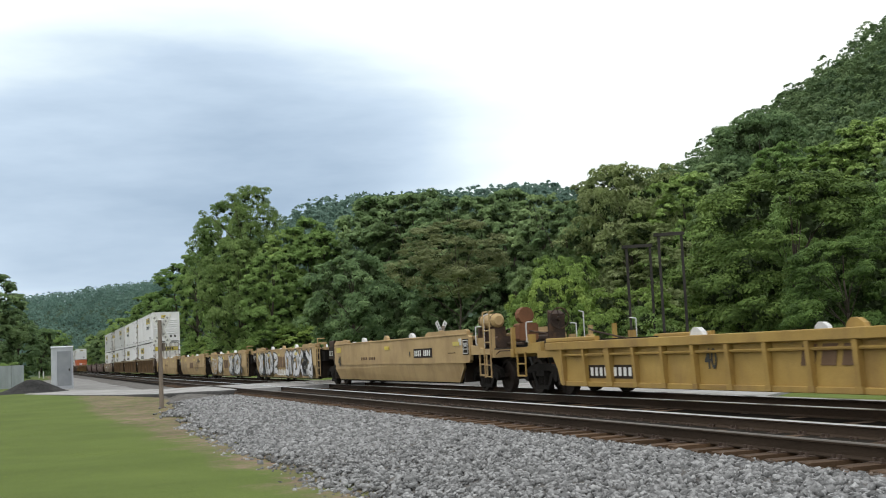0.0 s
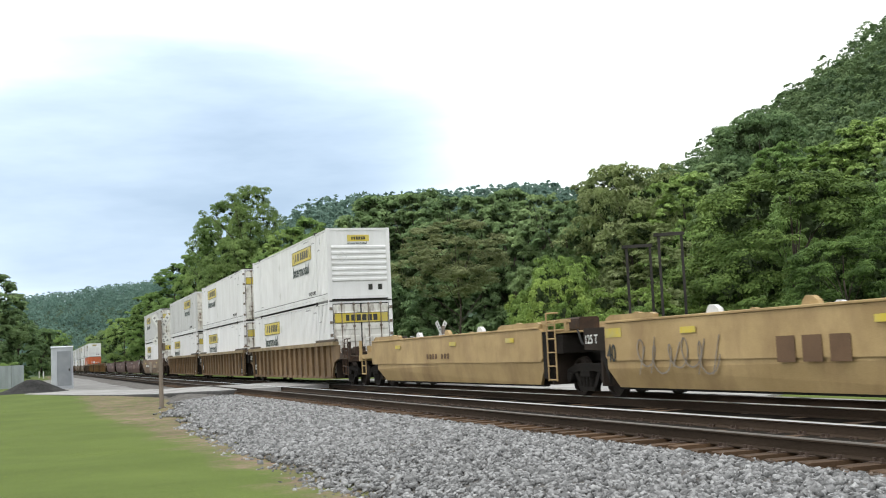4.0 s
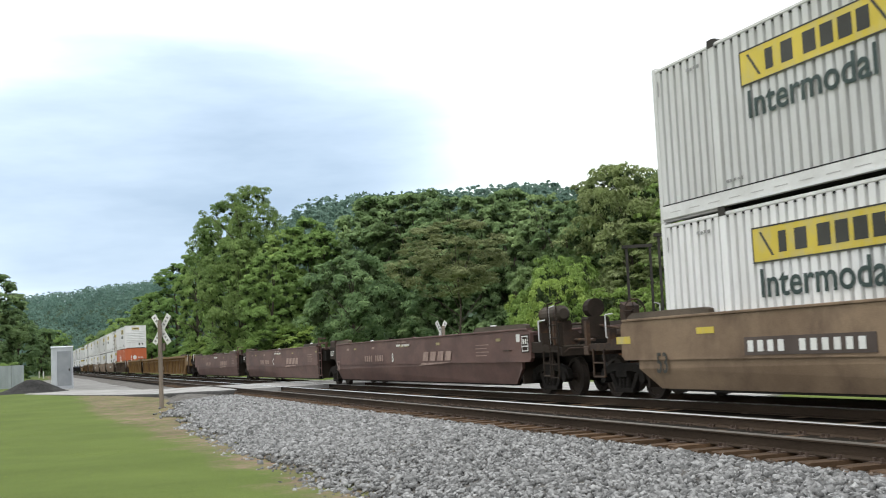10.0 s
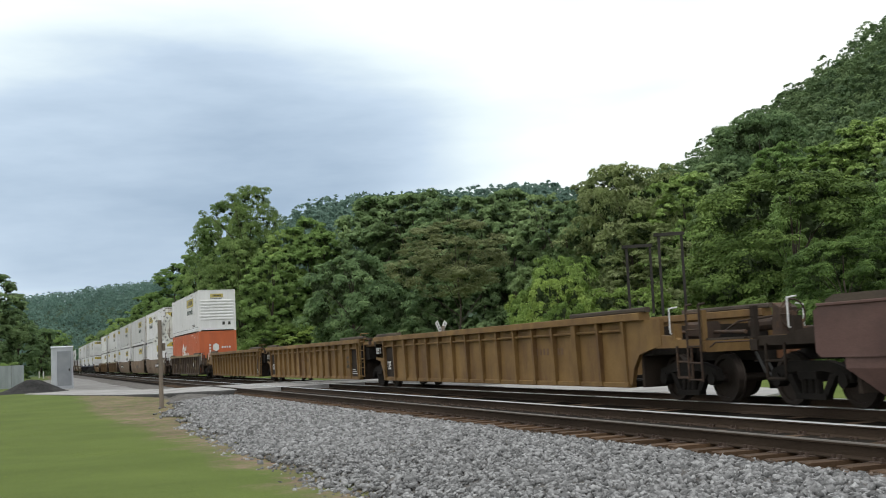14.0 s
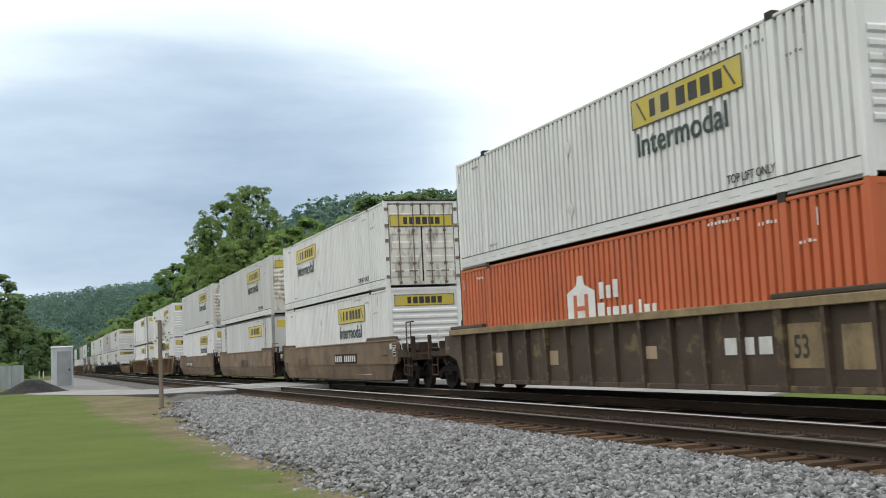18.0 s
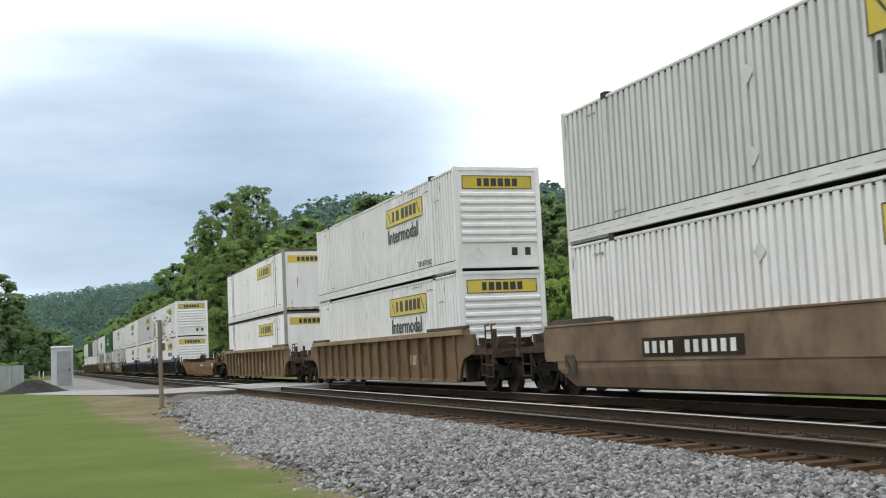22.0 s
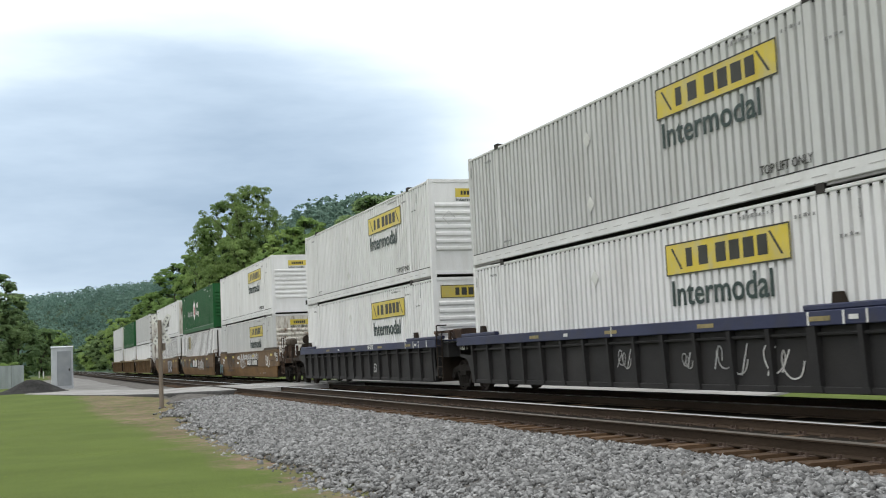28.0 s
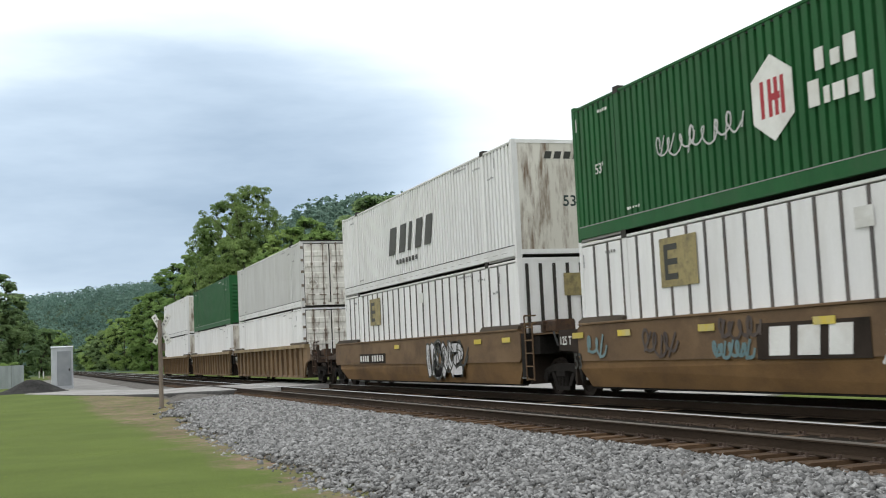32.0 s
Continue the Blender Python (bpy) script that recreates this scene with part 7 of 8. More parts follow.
SPRAY_DARK = surface("dark_spray_paint", (0.05, 0.035, 0.03), (0.09, 0.07, 0.06), rough=0.6, bump=0.0)


def on(name, s):
    """A place along a car's side in the car's own space."""
    ob = cars[name][0]
    return ob, s - next(q for o, q, z in RIDERS if o == ob)


def plate(name, s0, s1, z0, z1, mat, label="", y=-HALF - 0.012):
    ob, x = on(name, s0)
    return part("painted_panel", Geo().box(x, x + s1 - s0, y, y + 0.006, z0, z1), mat, ob, label)


def number(name, s0, s1, z, h, mat, n=9, y=-HALF - 0.018, back=None):
    """A car's own number: plain bars, on a dark panel where there is one."""
    if back:
        plate(name, s0 - 0.1, s1 + 0.1, z - h * 0.8, z + h * 0.8, back, "dark panel behind the number", y + 0.006)
    ob, x = on(name, s0)
    g = Geo()
    w = (s1 - s0) / n
    for k in range(n):
        if k == 4:
            continue
        g.box(x + k * w, x + k * w + w * 0.55, y, y + 0.005, z - h / 2, z + h / 2)
    part("number_print", g, mat, ob)["kind"] = "stuff"


def emblem(name, s0, s1, z0, z1, mat, back=None, slant=0.25, y=-HALF - 0.018, count=3):
    """The owner's emblem as plain slanted blocks."""
    if back:
        plate(name, s0 - 0.25, s1 + 0.25, z0 - 0.06, z1 + 0.06, back, "dark emblem panel", y + 0.006)
    ob, x = on(name, s0)
    h, w = z1 - z0, (s1 - s0) / count
    for k in range(count):
        a = x + k * w
        sl = slant * h
        g = Geo().prism_y([(a + w * 0.08, z0), (a + w * 0.80, z0), (a + w * 0.80 + sl, z1), (a + w * 0.08 + sl, z1)], y, y + 0.005)
        part("emblem_block", g, mat, ob)


def mark(name, text, s, z, h, mat, y=-HALF - 0.02, stretch=0.9):
    ob, x = on(name, s)
    words(text, h * 1.38, mat, ob, pose(x, y, z), stretch=stretch)


def spray(name, s0, s1, z0, z1, seed, mats=PALE, y=-HALF - 0.016):
    ob, x = on(name, s0)
    n = max(2, int(round((s1 - s0) / (z1 - z0) / 0.72)))
    throwup(ob, x, x + s1 - s0, z0, z1, n, seed, mats, y)


def tag(name, s0, s1, z0, z1, seed, mat, w=0.022, y=-HALF - 0.02):
    """A thin sprayed scrawl."""
    ob, x = on(name, s0)
    rnd = random.Random(seed)
    g = Geo()
    for pts in scribble(rnd, x, x + s1 - s0, z0, z1, 0.75):
        ribbon(g, rounded(pts, 3) if len(pts) > 2 else pts, w, y)
    part("scrawl", g, mat, ob, "thin sprayed scrawl")["kind"] = "stuff"


RY = -HALF + 0.064          # face of a ribbed car's side sheet
DARKP = END_PLATE
# yellow cars
number("y0", 257.0, 258.8, 0.56, 0.17, WHITE_INK, 9, RY, DARKP)
mark("y0", "40", 261.33, 0.62, 0.36, SIGN_INK, RY - 0.006, 0.75)
emblem("y0", 263.9, 265.3, 0.66, 0.98, LOGO_BROWN, y=RY)
number("s0", 245.6, 247.1, 1.09, 0.17, WHITE_INK, 9, back=DARKP)
mark("s0", "A", 245.05, 1.0, 0.18, SIGN_INK)
mark("s0", "40", 236.4, 0.74, 0.38, SIGN_INK, stretch=0.75)
number("s0", 239.6, 241.4, 0.98, 0.10, LOGO_BROWN, 9)
spray("s1", 220.2, 224.9, 0.34, 1.46, 3)
emblem("s1", 225.0, 226.6, 0.72, 1.2, LOGO_BROWN, slant=0.0)
spray("s1", 226.7, 232.0, 0.30, 1.50, 14)
tag("s1", 224.6, 226.8, 0.34, 0.62, 5, WHITE_INK)
spray("s2", 203.9, 205.7, 0.32, 1.3, 6, (YELLOW_CAR, SILVER))
ob, x = on("s2", 206.4)
spiky = [(x + 0.25, 0.48), (x + 0.9, 0.36), (x + 1.5, 0.50), (x + 1.75, 0.85), (x + 2.0, 1.32), (x + 1.62, 1.26), (x + 1.50, 1.50), (x + 1.2, 1.34), (x + 0.75, 1.44), (x + 0.1, 1.46), (x + 0.28, 1.18), (x + 0.12, 0.85)]
part("graffiti_fill", Geo().prism_y(spiky, -HALF - 0.014, -HALF - 0.010), SPRAY_GREY, ob, "pale sprayed patch with a spiky top")
g = Geo()
ribbon(g, spiky + spiky[:1], 0.03, -HALF - 0.018)
ribbon(g, [(x + 0.2, 0.95), (x + 0.55, 1.12), (x + 0.9, 1.05), (x + 1.0, 0.85), (x + 1.3, 1.08), (x + 1.55, 0.9), (x + 1.9, 0.5), (x + 2.15, 0.36)], 0.022, -HALF - 0.018)
ribbon(g, [(x + 0.85, 0.42), (x + 1.1, 0.7)], 0.02, -HALF - 0.018)
part("graffiti_outline", g, SIGN_INK, ob, "sprayed dark outline")["kind"] = "stuff"
emblem("s2", 208.7, 210.5, 0.72, 1.18, LOGO_BROWN, slant=0.0)
spray("s2", 210.7, 215.0, 0.32, 1.48, 9, (SPRAY_GREY, SIGN_INK))
emblem("s3", 192.7, 194.6, 0.72, 1.12, LOGO_BROWN, slant=0.0)
tag("s3", 195.3, 197.4, 0.5, 1.3, 8, SPRAY_DARK)
tag("s3", 188.2, 191.2, 0.5, 1.2, 10, OVERPAINT, 0.016)
tag("s3", 196.6, 198.2, 1.1, 1.42, 12, SPRAY_DARK)
number("s4", 176.0, 178.0, 0.98, 0.14, LOGO_BROWN, 8)
for name, s in (("s1", 219.8), ("s2", 203.4), ("s3", 187.2), ("s0", 236.2)):
    mark(name, "40", s, 0.76, 0.36, SIGN_INK, stretch=0.72) if name != "s0" else None
    plate(name, s - 0.05, s + 0.6, 1.24, 1.42, YELLOW_SIGN)
for name, ss in (("s0", (242.5, 249.0)), ("s1", (222.6, 225.1, 228.8)), ("s2", (206.2, 208.5, 211.9)), ("s3", (190, 195, 197.8)), ("s4", (173, 178, 182))):
    for s in ss:
        plate(name, s, s + 0.5, 1.25, 1.36, YELLOW_SIGN, "faded yellow stripe", -HALF - 0.03)
# brown ribbed set
for name, j in (("r1", 126.75), ("r2", 105.0), ("t1", -22.5), ("r0", 146.25), ("t0", -3.4)):
    if j != 105.0:
        plate(name, j + 1.7, j + 2.6, 0.38, 1.36, DARKP, "black data panel", RY)
        mark(name, "125", j + 1.78, 0.62, 0.26, WHITE_INK, RY - 0.006, 0.8)
for name, f in (("r2", 124.8), ("t2", -23.9), ("r1", 144.6), ("t1", -5.05)):
    plate(name, f - 1.00, f + 0.04, 0.36, 1.34, DARKP, "black data panel", RY)
    mark(name, "53", f - 1.74, 0.68, 0.42, SIGN_INK, RY - 0.006, 0.75)
    for k in range(3):
        plate(name, f - 0.92, f - 0.25 - 0.16 * k, 0.46 + 0.07 * k, 0.478 + 0.07 * k, WHITE_INK, "", RY - 0.006)
for name, s0, s1 in (("r0", 159.2, 160.6), ("t0", 10.2, 11.7), ("t1", -14.5, -13.0), ("c9", -144.5, -143.2)):
    number(name, s0, s1, 1.0, 0.15, LOGO_BROWN, 8, RY)
emblem("r1", 137.7, 139.5, 0.86, 1.14, LOGO_BROWN, slant=0.0, y=RY)
# single car
number("one", 87.5, 90.4, 0.98, 0.18, WHITE_INK, 11, back=SPRAY_DARK)
ob, x = on("one", 90.7)
rnd = random.Random(3)
edge = [(x + 2.4 * k / 8, 0.36 + rnd.uniform(-0.05, 0.06)) for k in range(9)] + [(x + 2.4 + rnd.uniform(-0.2, 0.1), 0.36 + 0.98 * k / 5) for k in range(1, 5)] + [(x + 2.4 - 2.4 * k / 8, 1.36 + rnd.uniform(-0.12, 0.05)) for k in range(9)] + [(x + rnd.uniform(-0.1, 0.15), 1.36 - 0.98 * k / 5) for k in range(1, 5)]
part("overpaint_patch", Geo().prism_y(edge, -HALF - 0.012, -HALF - 0.006), OVERPAINT, ob, "ragged patch of dusty overpaint")
emblem("one", 94.6, 96.8, 0.78, 1.10, LOGO_GOLD, SPRAY_DARK)
mark("one", "53", 84.6, 0.55, 0.38, SIGN_INK, stretch=0.8)
for s in (83.1, 92.0, 97.4, 100.9, 86.0):
    plate("one", s, s + 0.55, 1.10 if s > 100 or s < 84 else 1.22, 1.24 if s > 100 or s < 84 else 1.33, YELLOW_SIGN)
# maroon set
for name, d, letter in (("m0", 39.45, "B"), ("m1", 20.0, "C"), ("m2", 0.45, "")):
    emblem(name, 31.6 + d, 34.2 + d, 0.86, 1.12, LOGO_PINK, slant=0.5, count=4)
    ob, x = on(name, 31.3 + d)
    part("emblem_swoosh", Geo().prism_y([(x, 0.72), (x + 2.2, 0.78), (x + 2.9, 0.82), (x + 0.3, 0.80)], -HALF - 0.018, -HALF - 0.013), LOGO_PINK, ob)
    number(name, 25.4 + d, 27.7 + d, 0.98, 0.20, LOGO_PINK, 9)
    if letter:
        mark(name, letter, 28.6 + d, 0.86, 0.28, WHITE_INK, stretch=0.8)
    number(name, 29.1 + d, 30.5 + d, 1.36, 0.07, WHITE_INK, 12)
    number(name, 29.2 + d, 30.2 + d, 1.46, 0.05, LOGO_PINK, 12)
    mark(name, "53", 21.55 + d, 0.58, 0.36, LOGO_PINK, stretch=0.8)
    for k in range(4):
        e = 0.6
        plate(name, 36.6 + d - e, 37.5 + d - e - 0.15 * (k % 2), 1.22 - 0.09 * k, 1.24 - 0.09 * k, LOGO_PINK)
    for s, mat in ((37.4, GOLD_PLATE), (29.5, GOLD_PLATE), (30.0, GOLD_PLATE), (32.9, GOLD_PLATE), (23.0, LOGO_PINK), (24.0, GOLD_PLATE), (26.3, LOGO_PINK)):
        plate(name, s + d, s + d + 0.3, 1.30, 1.37, mat)
# the car under the orange box, and the brown smooth set behind it
for s in (-57.7, -60.9):
    plate("or", s, s + 0.55, 0.70, 1.02, LOGO_GOLD, "faded repaint patch", RY)
plate("or", -53.5, -52.9, 0.80, 1.04, LOGO_GOLD, "faded repaint patch", RY)
plate("or", -49.0, -48.1, 0.62, 1.30, CHORD_TAN, "tan repaint patch", RY)
plate("or", -47.7, -46.9, 0.60, 1.25, CHORD_TAN, "tan repaint patch", RY)
emblem("or", -50.7, -49.25, 0.84, 1.12, SIGN_WHITE, slant=0.0, y=RY - 0.004)
mark("or", "53", -48.82, 0.78, 0.36, SIGN_INK, RY - 0.006, 0.8)
number("b0", -76.7, -73.7, 1.0, 0.22, WHITE_INK, 11, back=DARKP)
number("b2", -121.5, -118.4, 1.02, 0.22, WHITE_INK, 11, back=DARKP)
tag("b1", -95.3, -92.5, 0.5, 1.3, 15, OVERPAINT)
tag("b1", -95.0, -93.2, 0.7, 1.42, 18, OVERPAINT)
emblem("b1", -98.0, -95.6, 0.78, 1.12, SPRAY_DARK)
mark("b0", "53", -85.9, 0.52, 0.42, SIGN_INK, stretch=0.8)
mark("b1", "53", -105.3, 0.52, 0.42, SIGN_INK, stretch=0.8)
mark("b2", "53", -125.0, 0.44, 0.50, SIGN_INK, stretch=0.85)
tag("b0", -83.5, -81.0, 0.5, 1.2, 19, LOGO_BROWN)
emblem("c9", -136.3, -134.9, 0.74, 1.04, LOGO_GOLD, y=RY)
mark("c9", "53", -134.78, 0.74, 0.34, SIGN_INK, RY - 0.006, 0.8)
ob, x = on("c10", -167.55)
g = Geo()
for pts in (((0.0, 1.24), (0.12, 1.10), (0.04, 0.92), (0.24, 0.95), (0.22, 1.22), (0.12, 1.18), (0.10, 1.0)), ((0.26, 1.2), (0.30, 0.86), (0.40, 0.86)), ((0.46, 1.24), (0.40, 0.92), (0.62, 0.90), (0.44, 1.06), (0.58, 1.12), (0.46, 1.24)), ((0.50, 0.70), (0.54, 0.88), (0.62, 0.74), (0.72, 0.55)), ((1.04, 0.96), (1.12, 1.24), (1.18, 0.98)), ((1.22, 0.98), (1.28, 1.22), (1.34, 1.0), (1.40, 1.22)), ((1.46, 1.2), (1.50, 0.9), (1.38, 0.7))):
    ribbon(g, [(x + a, b) for a, b in pts], 0.014, RY - 0.004)
part("scrawl", g, SPRAY_GREY, ob, "thin pale sprayed scrawl")["kind"] = "stuff"
tag("c10", -160.7, -159.8, 0.5, 1.1, 22, WHITE_INK, y=RY - 0.004)
for a, b in ((-166.0, -165.4), (-158.6, -158.0), (-156.5, -155.9)):
    plate("c10", a, b, 0.62, 0.98, LOGO_BROWN if a > -157 else OVERPAINT, "old repaint patch", RY)
number("emp", -182.5, -181.1, 0.92, 0.13, WHITE_INK, 7)
# navy set
tag("n1", -221.9, -220.85, 0.50, 1.02, 41, SPRAY_GREY, 0.013, RY - 0.004)
tag("n1", -220.6, -219.4, 0.42, 1.02, 23, WHITE_INK, 0.013, RY - 0.004)
tag("n1", -225.3, -224.7, 0.6, 1.0, 24, SPRAY_GREY, 0.012, RY - 0.004)
tag("n1", -222.9, -222.5, 0.6, 0.9, 25, SPRAY_GREY, 0.012, RY - 0.004)
for name, d in (("n0", 19.4), ("n1", 0.0), ("n2", -19.5)):
    for s, m in ((-219.1, YELLOW_SIGN), (-222.1, YELLOW_SIGN), (-225.5, YELLOW_SIGN), (-227.4, WHITE_INK), (-229.2, YELLOW_SIGN), (-218.2, WHITE_INK)):
        plate(name, s + d, s + d + (0.5 if m is YELLOW_SIGN else 0.2), 1.31, 1.38, GOLD_PLATE if m is YELLOW_SIGN else m, "", -HALF - 0.064)
mark("n2", "SHOT", -242.8, 1.29, 0.15, WHITE_INK, -HALF - 0.062, 1.25)
mark("n2", "53", -242.55, 0.52, 0.30, SPRAY_GREY, RY - 0.006, 0.8)
for name, s in (("n2", -238.62), ("n2", -237.83), ("n2", -237.34), ("n2", -236.6), ("n1", -225.25), ("n1", -219.12), ("n1", -218.33), ("n1", -217.84)):
    plate(name, s, s + 0.04, 1.25, 1.45, WHITE_INK, "white tick", -HALF - 0.064)
# tan set with the green box
number("g0", -266.6, -263.7, 0.98, 0.24, WHITE_INK, 11, back=DARKP)
tag("g0", -269.05, -267.2, 0.66, 1.30, 28, SPRAY_GREY)
mark("g0", "WORD", -269.75, 1.17, 0.20, WHITE_INK, stretch=0.95)
plate("g0", -269.94, -269.35, 0.93, 1.04, SIGN_WHITE, "pale number plate")
plate("g0", -274.93, -274.55, 0.97, 1.06, SIGN_WHITE, "pale number plate")
tag("g0", -275.02, -274.36, 1.09, 1.27, 45, WHITE_INK, 0.016)
spray("g0", -276.2, -275.1, 0.40, 0.96, 46, (SPRAY_BLUE, SPRAY_DARK))
# large outlined letters, dark paint, no fill
ob, x = on("g0", -273.4)
g = Geo()
for cx, cz, rx, rz, lean in ((0.25, 1.24, 0.22, 0.30, 0.1), (0.62, 1.28, 0.17, 0.26, -0.1), (0.42, 0.74, 0.27, 0.22, -0.1), (0.98, 0.90, 0.30, 0.38, -0.25), (1.30, 0.92, 0.25, 0.38, -0.2), (1.72, 0.95, 0.27, 0.42, -0.15), (2.28, 0.78, 0.27, 0.25, 0.1), (1.55, 1.40, 0.32, 0.10, 0.1), (1.98, 1.34, 0.24, 0.14, 0.2), (2.36, 1.28, 0.20, 0.24, 0.1), (2.36, 1.26, 0.08, 0.15, 0.1), (2.92, 1.24, 0.20, 0.29, 0.05), (0.25, 1.24, 0.07, 0.15, 0.1), (1.05, 1.36, 0.20, 0.08, 0.2)):
    ring = []
    for k in range(17):
        a = 2 * math.pi * k / 16
        c, d = math.cos(a), math.sin(a)
        ring.append((x + cx + rx * math.copysign(abs(c) ** 0.7, c) + lean * rz * d, cz + rz * math.copysign(abs(d) ** 0.7, d)))
    ribbon(g, ring, 0.022, -HALF - 0.018)
part("graffiti_outline", g, SPRAY_DARK, ob, "large sprayed letters in dark outline, unreadable")["kind"] = "stuff"
tag("g0", -268.6, -263.4, 1.12, 1.46, 29, SPRAY_GREY)
tag("g0", -261.6, -260.4, 0.72, 1.36, 30, WHITE_INK)
emblem("g1", -288.9, -286.75, 0.82, 1.27, WHITE_INK, DARKP, 0.12)
tag("g1", -290.5, -289.2, 0.78, 1.08, 32, SPRAY_BLUE, 0.028)
tag("g1", -292.9, -291.5, 0.82, 1.38, 33, SPRAY_DARK, 0.03)
tag("g1", -284.0, -280.6, 0.55, 1.46, 91, SIGN_INK, 0.035)
tag("g2", -304.9, -301.9, 0.5, 1.44, 92, SIGN_INK, 0.03)
tag("g1", -290.3, -289.0, 1.08, 1.46, 34, SPRAY_DARK, 0.03)
tag("g1", -295.2, -294.2, 0.85, 1.3, 35, SPRAY_BLUE, 0.03)
mark("g1", "53", -295.7, 0.62, 0.34, SIGN_INK, stretch=0.8)
tag("g1", -286.4, -283.4, 0.6, 1.3, 36, SPRAY_GREY, 0.03)
spray("g2", -305.5, -302.5, 0.36, 1.44, 37)
number("g2", -312.6, -309.7, 0.98, 0.20, WHITE_INK, 10, back=DARKP)
for name, ss in (("g0", (-260.2, -265.0, -274.05, -271.35)), ("g1", (-295.7, -293.7, -290.8, -287.7, -282.0)), ("g2", (-299.6, -301.5, -308.5))):
    for s in ss:
        plate(name, s, s + 0.5, 1.26, 1.38, YELLOW_SIGN, "yellow reflector stripe", -HALF - 0.03)


# ---- emblems on the boxes ----
def box_shape(front, tier, geo, mat, label=""):
    return part("emblem", geo, mat, boxes[front, tier], label)


def spot(back):
    return BOX_L / 2 - back


W = -BOX_W / 2
# orange box: white house emblem and name as plain shapes
xa, xb = spot(9.7), spot(8.4)
m = (xa + xb) / 2
box_shape(-46.95, "low", Geo().prism_y([(xa, 1.12), (xb, 1.12), (xb, 1.85), (m + 0.2, 2.0), (m + 0.12, 2.2), (m - 0.12, 2.2), (m - 0.2, 2.0), (xa, 1.85)], W - 0.008, W - 0.003), WHITE_INK, "white house-shaped emblem")
g = Geo()
for k in (-0.34, 0.18):
    g.box(m + k, m + k + 0.16, W - 0.012, W - 0.008, 1.22, 1.80)
g.box(m - 0.3, m + 0.3, W - 0.0125, W - 0.009, 1.46, 1.56)
box_shape(-46.95, "low", g, ORANGE_BOX)
for k, (a, b, z0, z1) in enumerate(((8.2, 8.0, 1.66, 2.0), (7.9, 7.7, 1.66, 1.92), (7.6, 7.4, 1.66, 2.02), (8.3, 8.0, 1.22, 1.58), (7.9, 7.75, 1.22, 1.48), (7.65, 7.4, 1.22, 1.48), (7.3, 7.1, 1.22, 1.48), (7.0, 6.85, 1.18, 1.48), (6.6, 6.5, 1.24, 1.56), (6.4, 6.2, 1.24, 1.46), (6.1, 5.95, 1.24, 1.46))):
    box_shape(-46.95, "low", Geo().soft_box(spot(a), spot(b), W - 0.008, W - 0.003, z0, z1, 0.002), WHITE_INK)
x = BOX_L / 2
box_shape(-46.95, "low", Geo().prism_x([(0.0 + 0.24 * math.cos(radians(60 * k + 30)) - 0.15, 1.75 + 0.30 * math.sin(radians(60 * k + 30))) for k in range(6)], x - 0.008, x - 0.002), WHITE_INK, "white hexagon emblem")
for k in range(4):
    box_shape(-46.95, "low", Geo().box(x - 0.008, x - 0.002, 0.25 + 0.17 * k, 0.37 + 0.17 * k, 1.68, 1.80), WHITE_INK)
words("53'", 0.42, WHITE_INK, boxes[-46.95, "low"], pose(x - 0.006, 0.05, 0.78, 0, 0, 90))
for k in range(6):
    box_shape(-46.95, "low", Geo().box(x - 0.008, x - 0.002, -0.62, -0.5, 1.85 - 0.2 * k, 1.98 - 0.2 * k), WHITE_INK)
# green box: hexagon with red bars, name blocks, scrawl
cx, cz = spot(9.17), 1.57


def hexa(r, y0):
    return Geo().prism_y([(cx + r * 0.92 * math.sin(radians(60 * k)), cz + r * 1.05 * math.cos(radians(60 * k))) for k in range(6)], y0, y0 + 0.004)


box_shape(-279.3, "up", hexa(0.66, W - 0.008), WHITE_INK, "white hexagon emblem with red bars")
for k in (-0.30, -0.10, 0.06, 0.22):
    box_shape(-279.3, "up", Geo().box(cx + k, cx + k + 0.09, W - 0.012, W - 0.008, cz - 0.3, cz + 0.3), RED_INK)
box_shape(-279.3, "up", Geo().box(cx - 0.1, cx + 0.2, W - 0.0125, W - 0.0085, cz - 0.05, cz + 0.06), RED_INK)
for a, b, z0, z1 in ((8.1, 7.9, 1.72, 2.05), (7.75, 7.55, 1.72, 1.95), (7.45, 7.2, 1.70, 2.08), (8.3, 8.05, 1.2, 1.6), (7.95, 7.82, 1.2, 1.45), (7.75, 7.5, 1.2, 1.45), (7.42, 7.2, 1.2, 1.45), (7.1, 6.9, 1.05, 1.45)):
    box_shape(-279.3, "up", Geo().soft_box(spot(a), spot(b), W - 0.008, W - 0.003, z0, z1, 0.002), WHITE_INK)
g = Geo()
for pts in scribble(random.Random(77), spot(12.9), spot(9.95), 1.15, 1.62, 0.8):
    ribbon(g, rounded(pts, 3) if len(pts) > 2 else pts, 0.017, W - 0.01)
box_shape(-279.3, "up", g, SPRAY_GREY, "pale sprayed scrawl")
words("53'", 0.30, WHITE_INK, boxes[-279.3, "up"], pose(spot(15.2), W - 0.008, 1.32))
xe = BOX_L / 2 + 0.024
box_shape(-279.3, "up", Geo().prism_x([(-0.6 + 0.2 * math.cos(radians(60 * k + 30)), 2.4 + 0.24 * math.sin(radians(60 * k + 30))) for k in range(6)], xe, xe + 0.004), WHITE_INK)
for k in range(5):
    box_shape(-279.3, "up", Geo().box(xe, xe + 0.004, -0.2 + 0.17 * k, -0.08 + 0.17 * k, 2.34, 2.46), WHITE_INK)
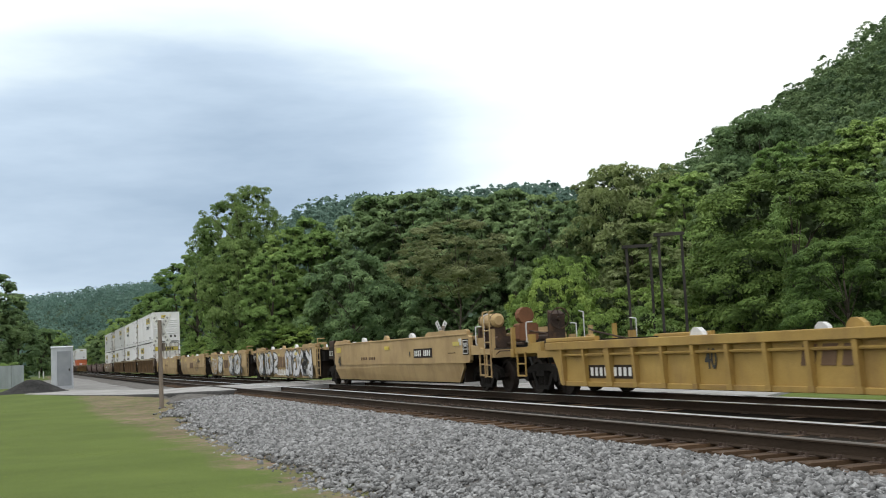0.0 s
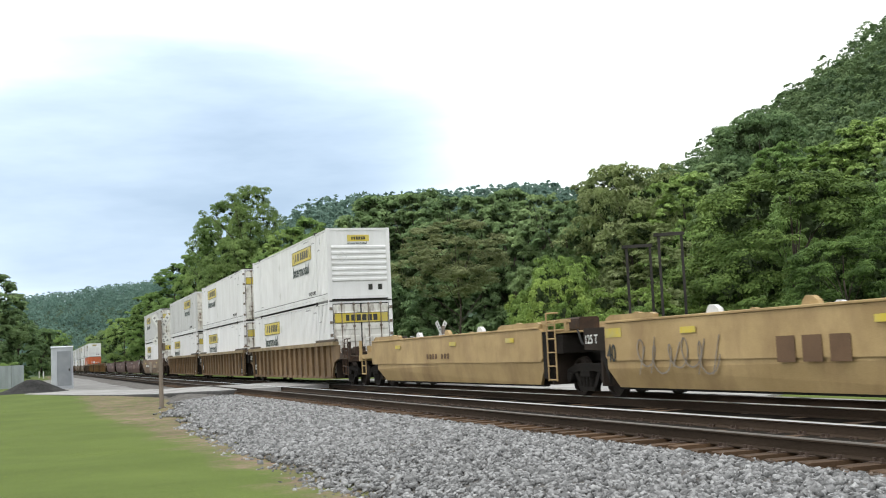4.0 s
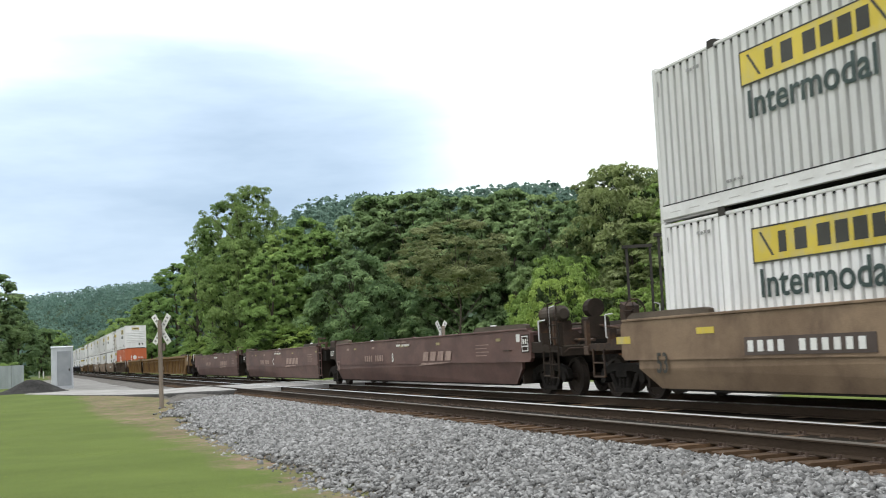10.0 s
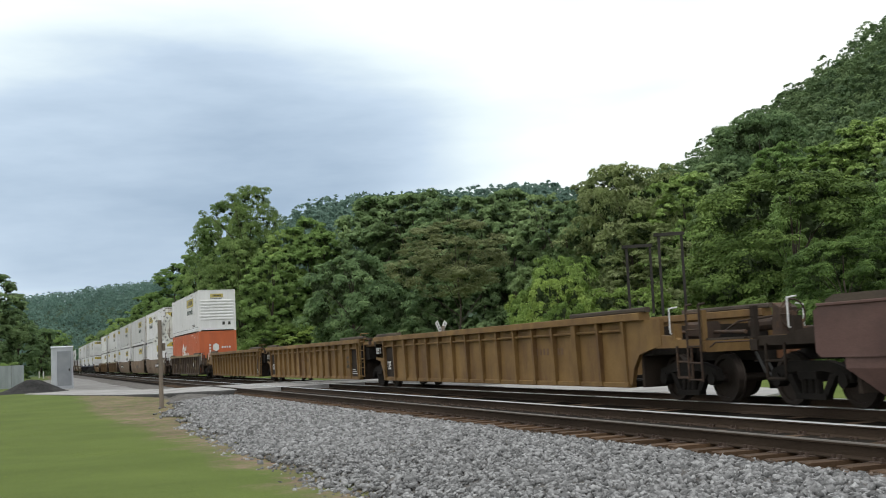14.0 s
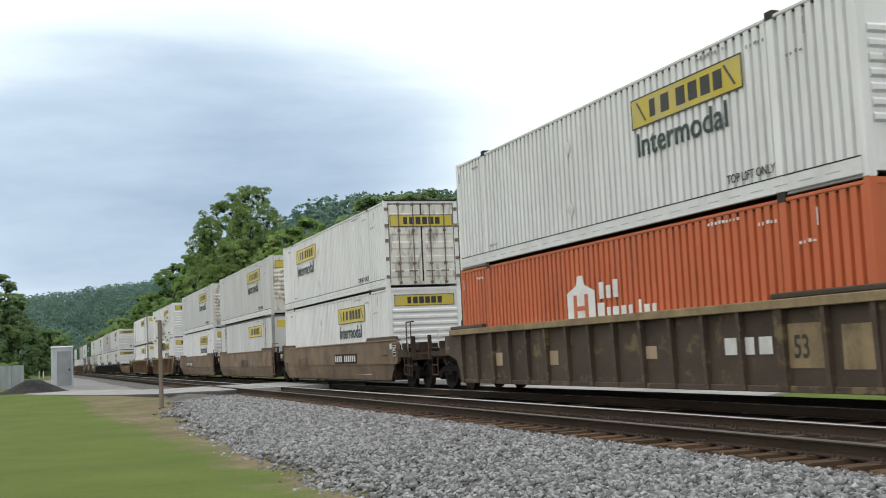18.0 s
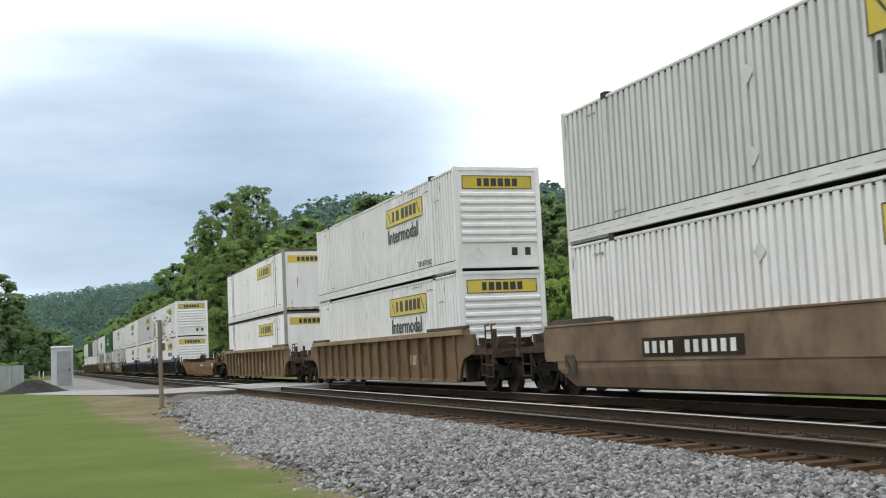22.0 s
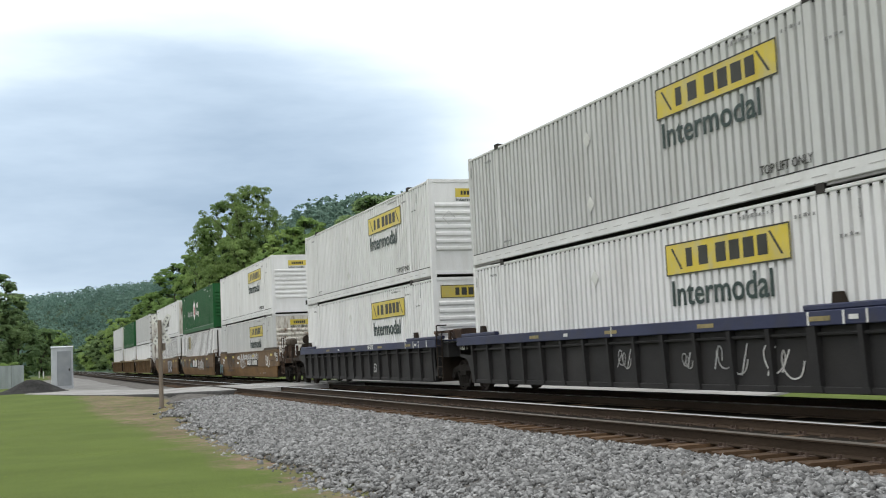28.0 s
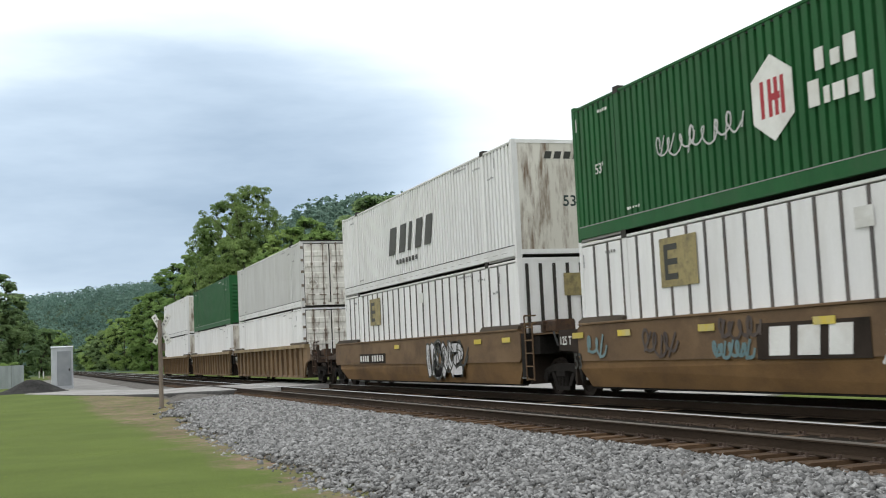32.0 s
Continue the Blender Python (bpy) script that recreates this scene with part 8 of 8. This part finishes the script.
# striped boxes: a yellow square with a dark letter bar
for f in (-279.3, -298.75):
    for a, b in ((12.85, 11.6),):
        box_shape(f, "low", Geo().box(spot(a), spot(b), W - 0.014, W - 0.0095, 1.72, 2.62), GOLD_PLATE, "tarnished gold emblem square")
        box_shape(f, "low", Geo().box(spot(a) + 0.15, spot(a) + 0.27, W - 0.018, W - 0.014, 1.85, 2.5), SIGN_INK)
        for z in (1.85, 2.12, 2.39):
            box_shape(f, "low", Geo().box(spot(a) + 0.27, spot(a) + 0.6, W - 0.018, W - 0.014, z, z + 0.11), SIGN_INK)
    for k in range(7):
        box_shape(f, "low", Geo().box(BOX_L / 2 - 0.01, BOX_L / 2 + 0.012, -1.1 + 0.36 * k, -1.02 + 0.36 * k, 0.2, 2.75), DARK_STEEL)
    box_shape(f, "low", Geo().box(BOX_L / 2 + 0.012, BOX_L / 2 + 0.016, -0.1, 0.55, 1.95, 2.5), GOLD_PLATE, "tarnished gold plate")
    box_shape(f, "low", Geo().box(spot(7.5), spot(7.1), W - 0.014, W - 0.0095, 2.2, 2.5), SIGN_WHITE, "pale number plate")
# slanted emblem
for k, (a, b) in enumerate(((10.4, 9.5), (9.3, 8.5), (8.4, 7.9), (7.7, 6.9), (6.8, 6.0))):
    xa, xb = spot(a), spot(b)
    box_shape(-298.75, "up", Geo().prism_y([(xa, 1.0), (xb - 0.22, 1.0), (xb + 0.06, 1.86), (xa + 0.28, 1.86)], W - 0.008, W - 0.003), SIGN_INK)
for k in range(7):
    box_shape(-298.75, "up", Geo().box(spot(9.6) + 0.32 * k, spot(9.6) + 0.32 * k + 0.2, W - 0.008, W - 0.003, 0.66, 0.80), SIGN_INK)
xe = BOX_L / 2 - 0.006
words("53ft", 0.38, WORD_INK, boxes[-298.75, "up"], pose(xe, 0.0, 1.25, 0, 0, 90))
for k in range(5):
    box_shape(-298.75, "up", Geo().prism_x([(-0.45 + 0.26 * k, 2.42), (-0.27 + 0.26 * k, 2.42), (-0.22 + 0.26 * k, 2.60), (-0.40 + 0.26 * k, 2.60)], xe, xe + 0.004), SIGN_INK)


# inner pane and rust runs on the closed end of the upper panelled box
b = boxes[-154.75, "up"]
xe = BOX_L / 2 - 0.0085
part("hatch_pane", Geo().box(xe + 0.014, xe + 0.018, 0.56, 0.82, 0.84, 1.14), RAIL_SHADE, b)
for y0, z0, z1 in ((-0.62, 1.05, 1.6), (0.64, 1.26, 1.75), (-0.9, 0.2, 0.5)):
    part("rust_run", Geo().prism_x([(y0 - 0.016, z1), (y0 + 0.01, z1 + 0.05), (y0 + 0.022, z1 - 0.15), (y0 + 0.012, z0 + 0.1), (y0, z0), (y0 - 0.018, z0 + 0.2)], xe, xe + 0.003), DOOR_ROD, b, "brown rust run")
# ---- what moves: the train rolls by on the far track ----
def rolled(t):
    """Metres that the train has gone at t seconds, counted from 16 s."""
    u = t - 16.0
    return 17.12356 * u - 0.0183379 * u * u / 2 + 0.0030506 * u ** 3 / 6


def motions():
    times = [float(t) for t in range(0, 33)]
    for ob, s, z in RIDERS:
        walk(ob, [(t, pose(s + rolled(t), TRAIN_Y, z)) for t in times])
    # the wheels turn on their trucks; alike wheelsets share one set of keys
    spins = [k / 30 for k in range(0, 961)]
    for side, sets in WHEELS.items():
        lead = sets[0]
        walk(lead, [(t, pose(side * 0.80, 0, WHEEL_R) @ Matrix.Rotation((rolled(t) - rolled(0)) / WHEEL_R, 4, "Y")) for t in spins])
        for w in sets[1:]:
            w.rotation_mode = "QUATERNION"
            keys = w.animation_data_create()
            keys.action = lead.animation_data.action
            keys.action_slot = lead.animation_data.action_slot


motions()
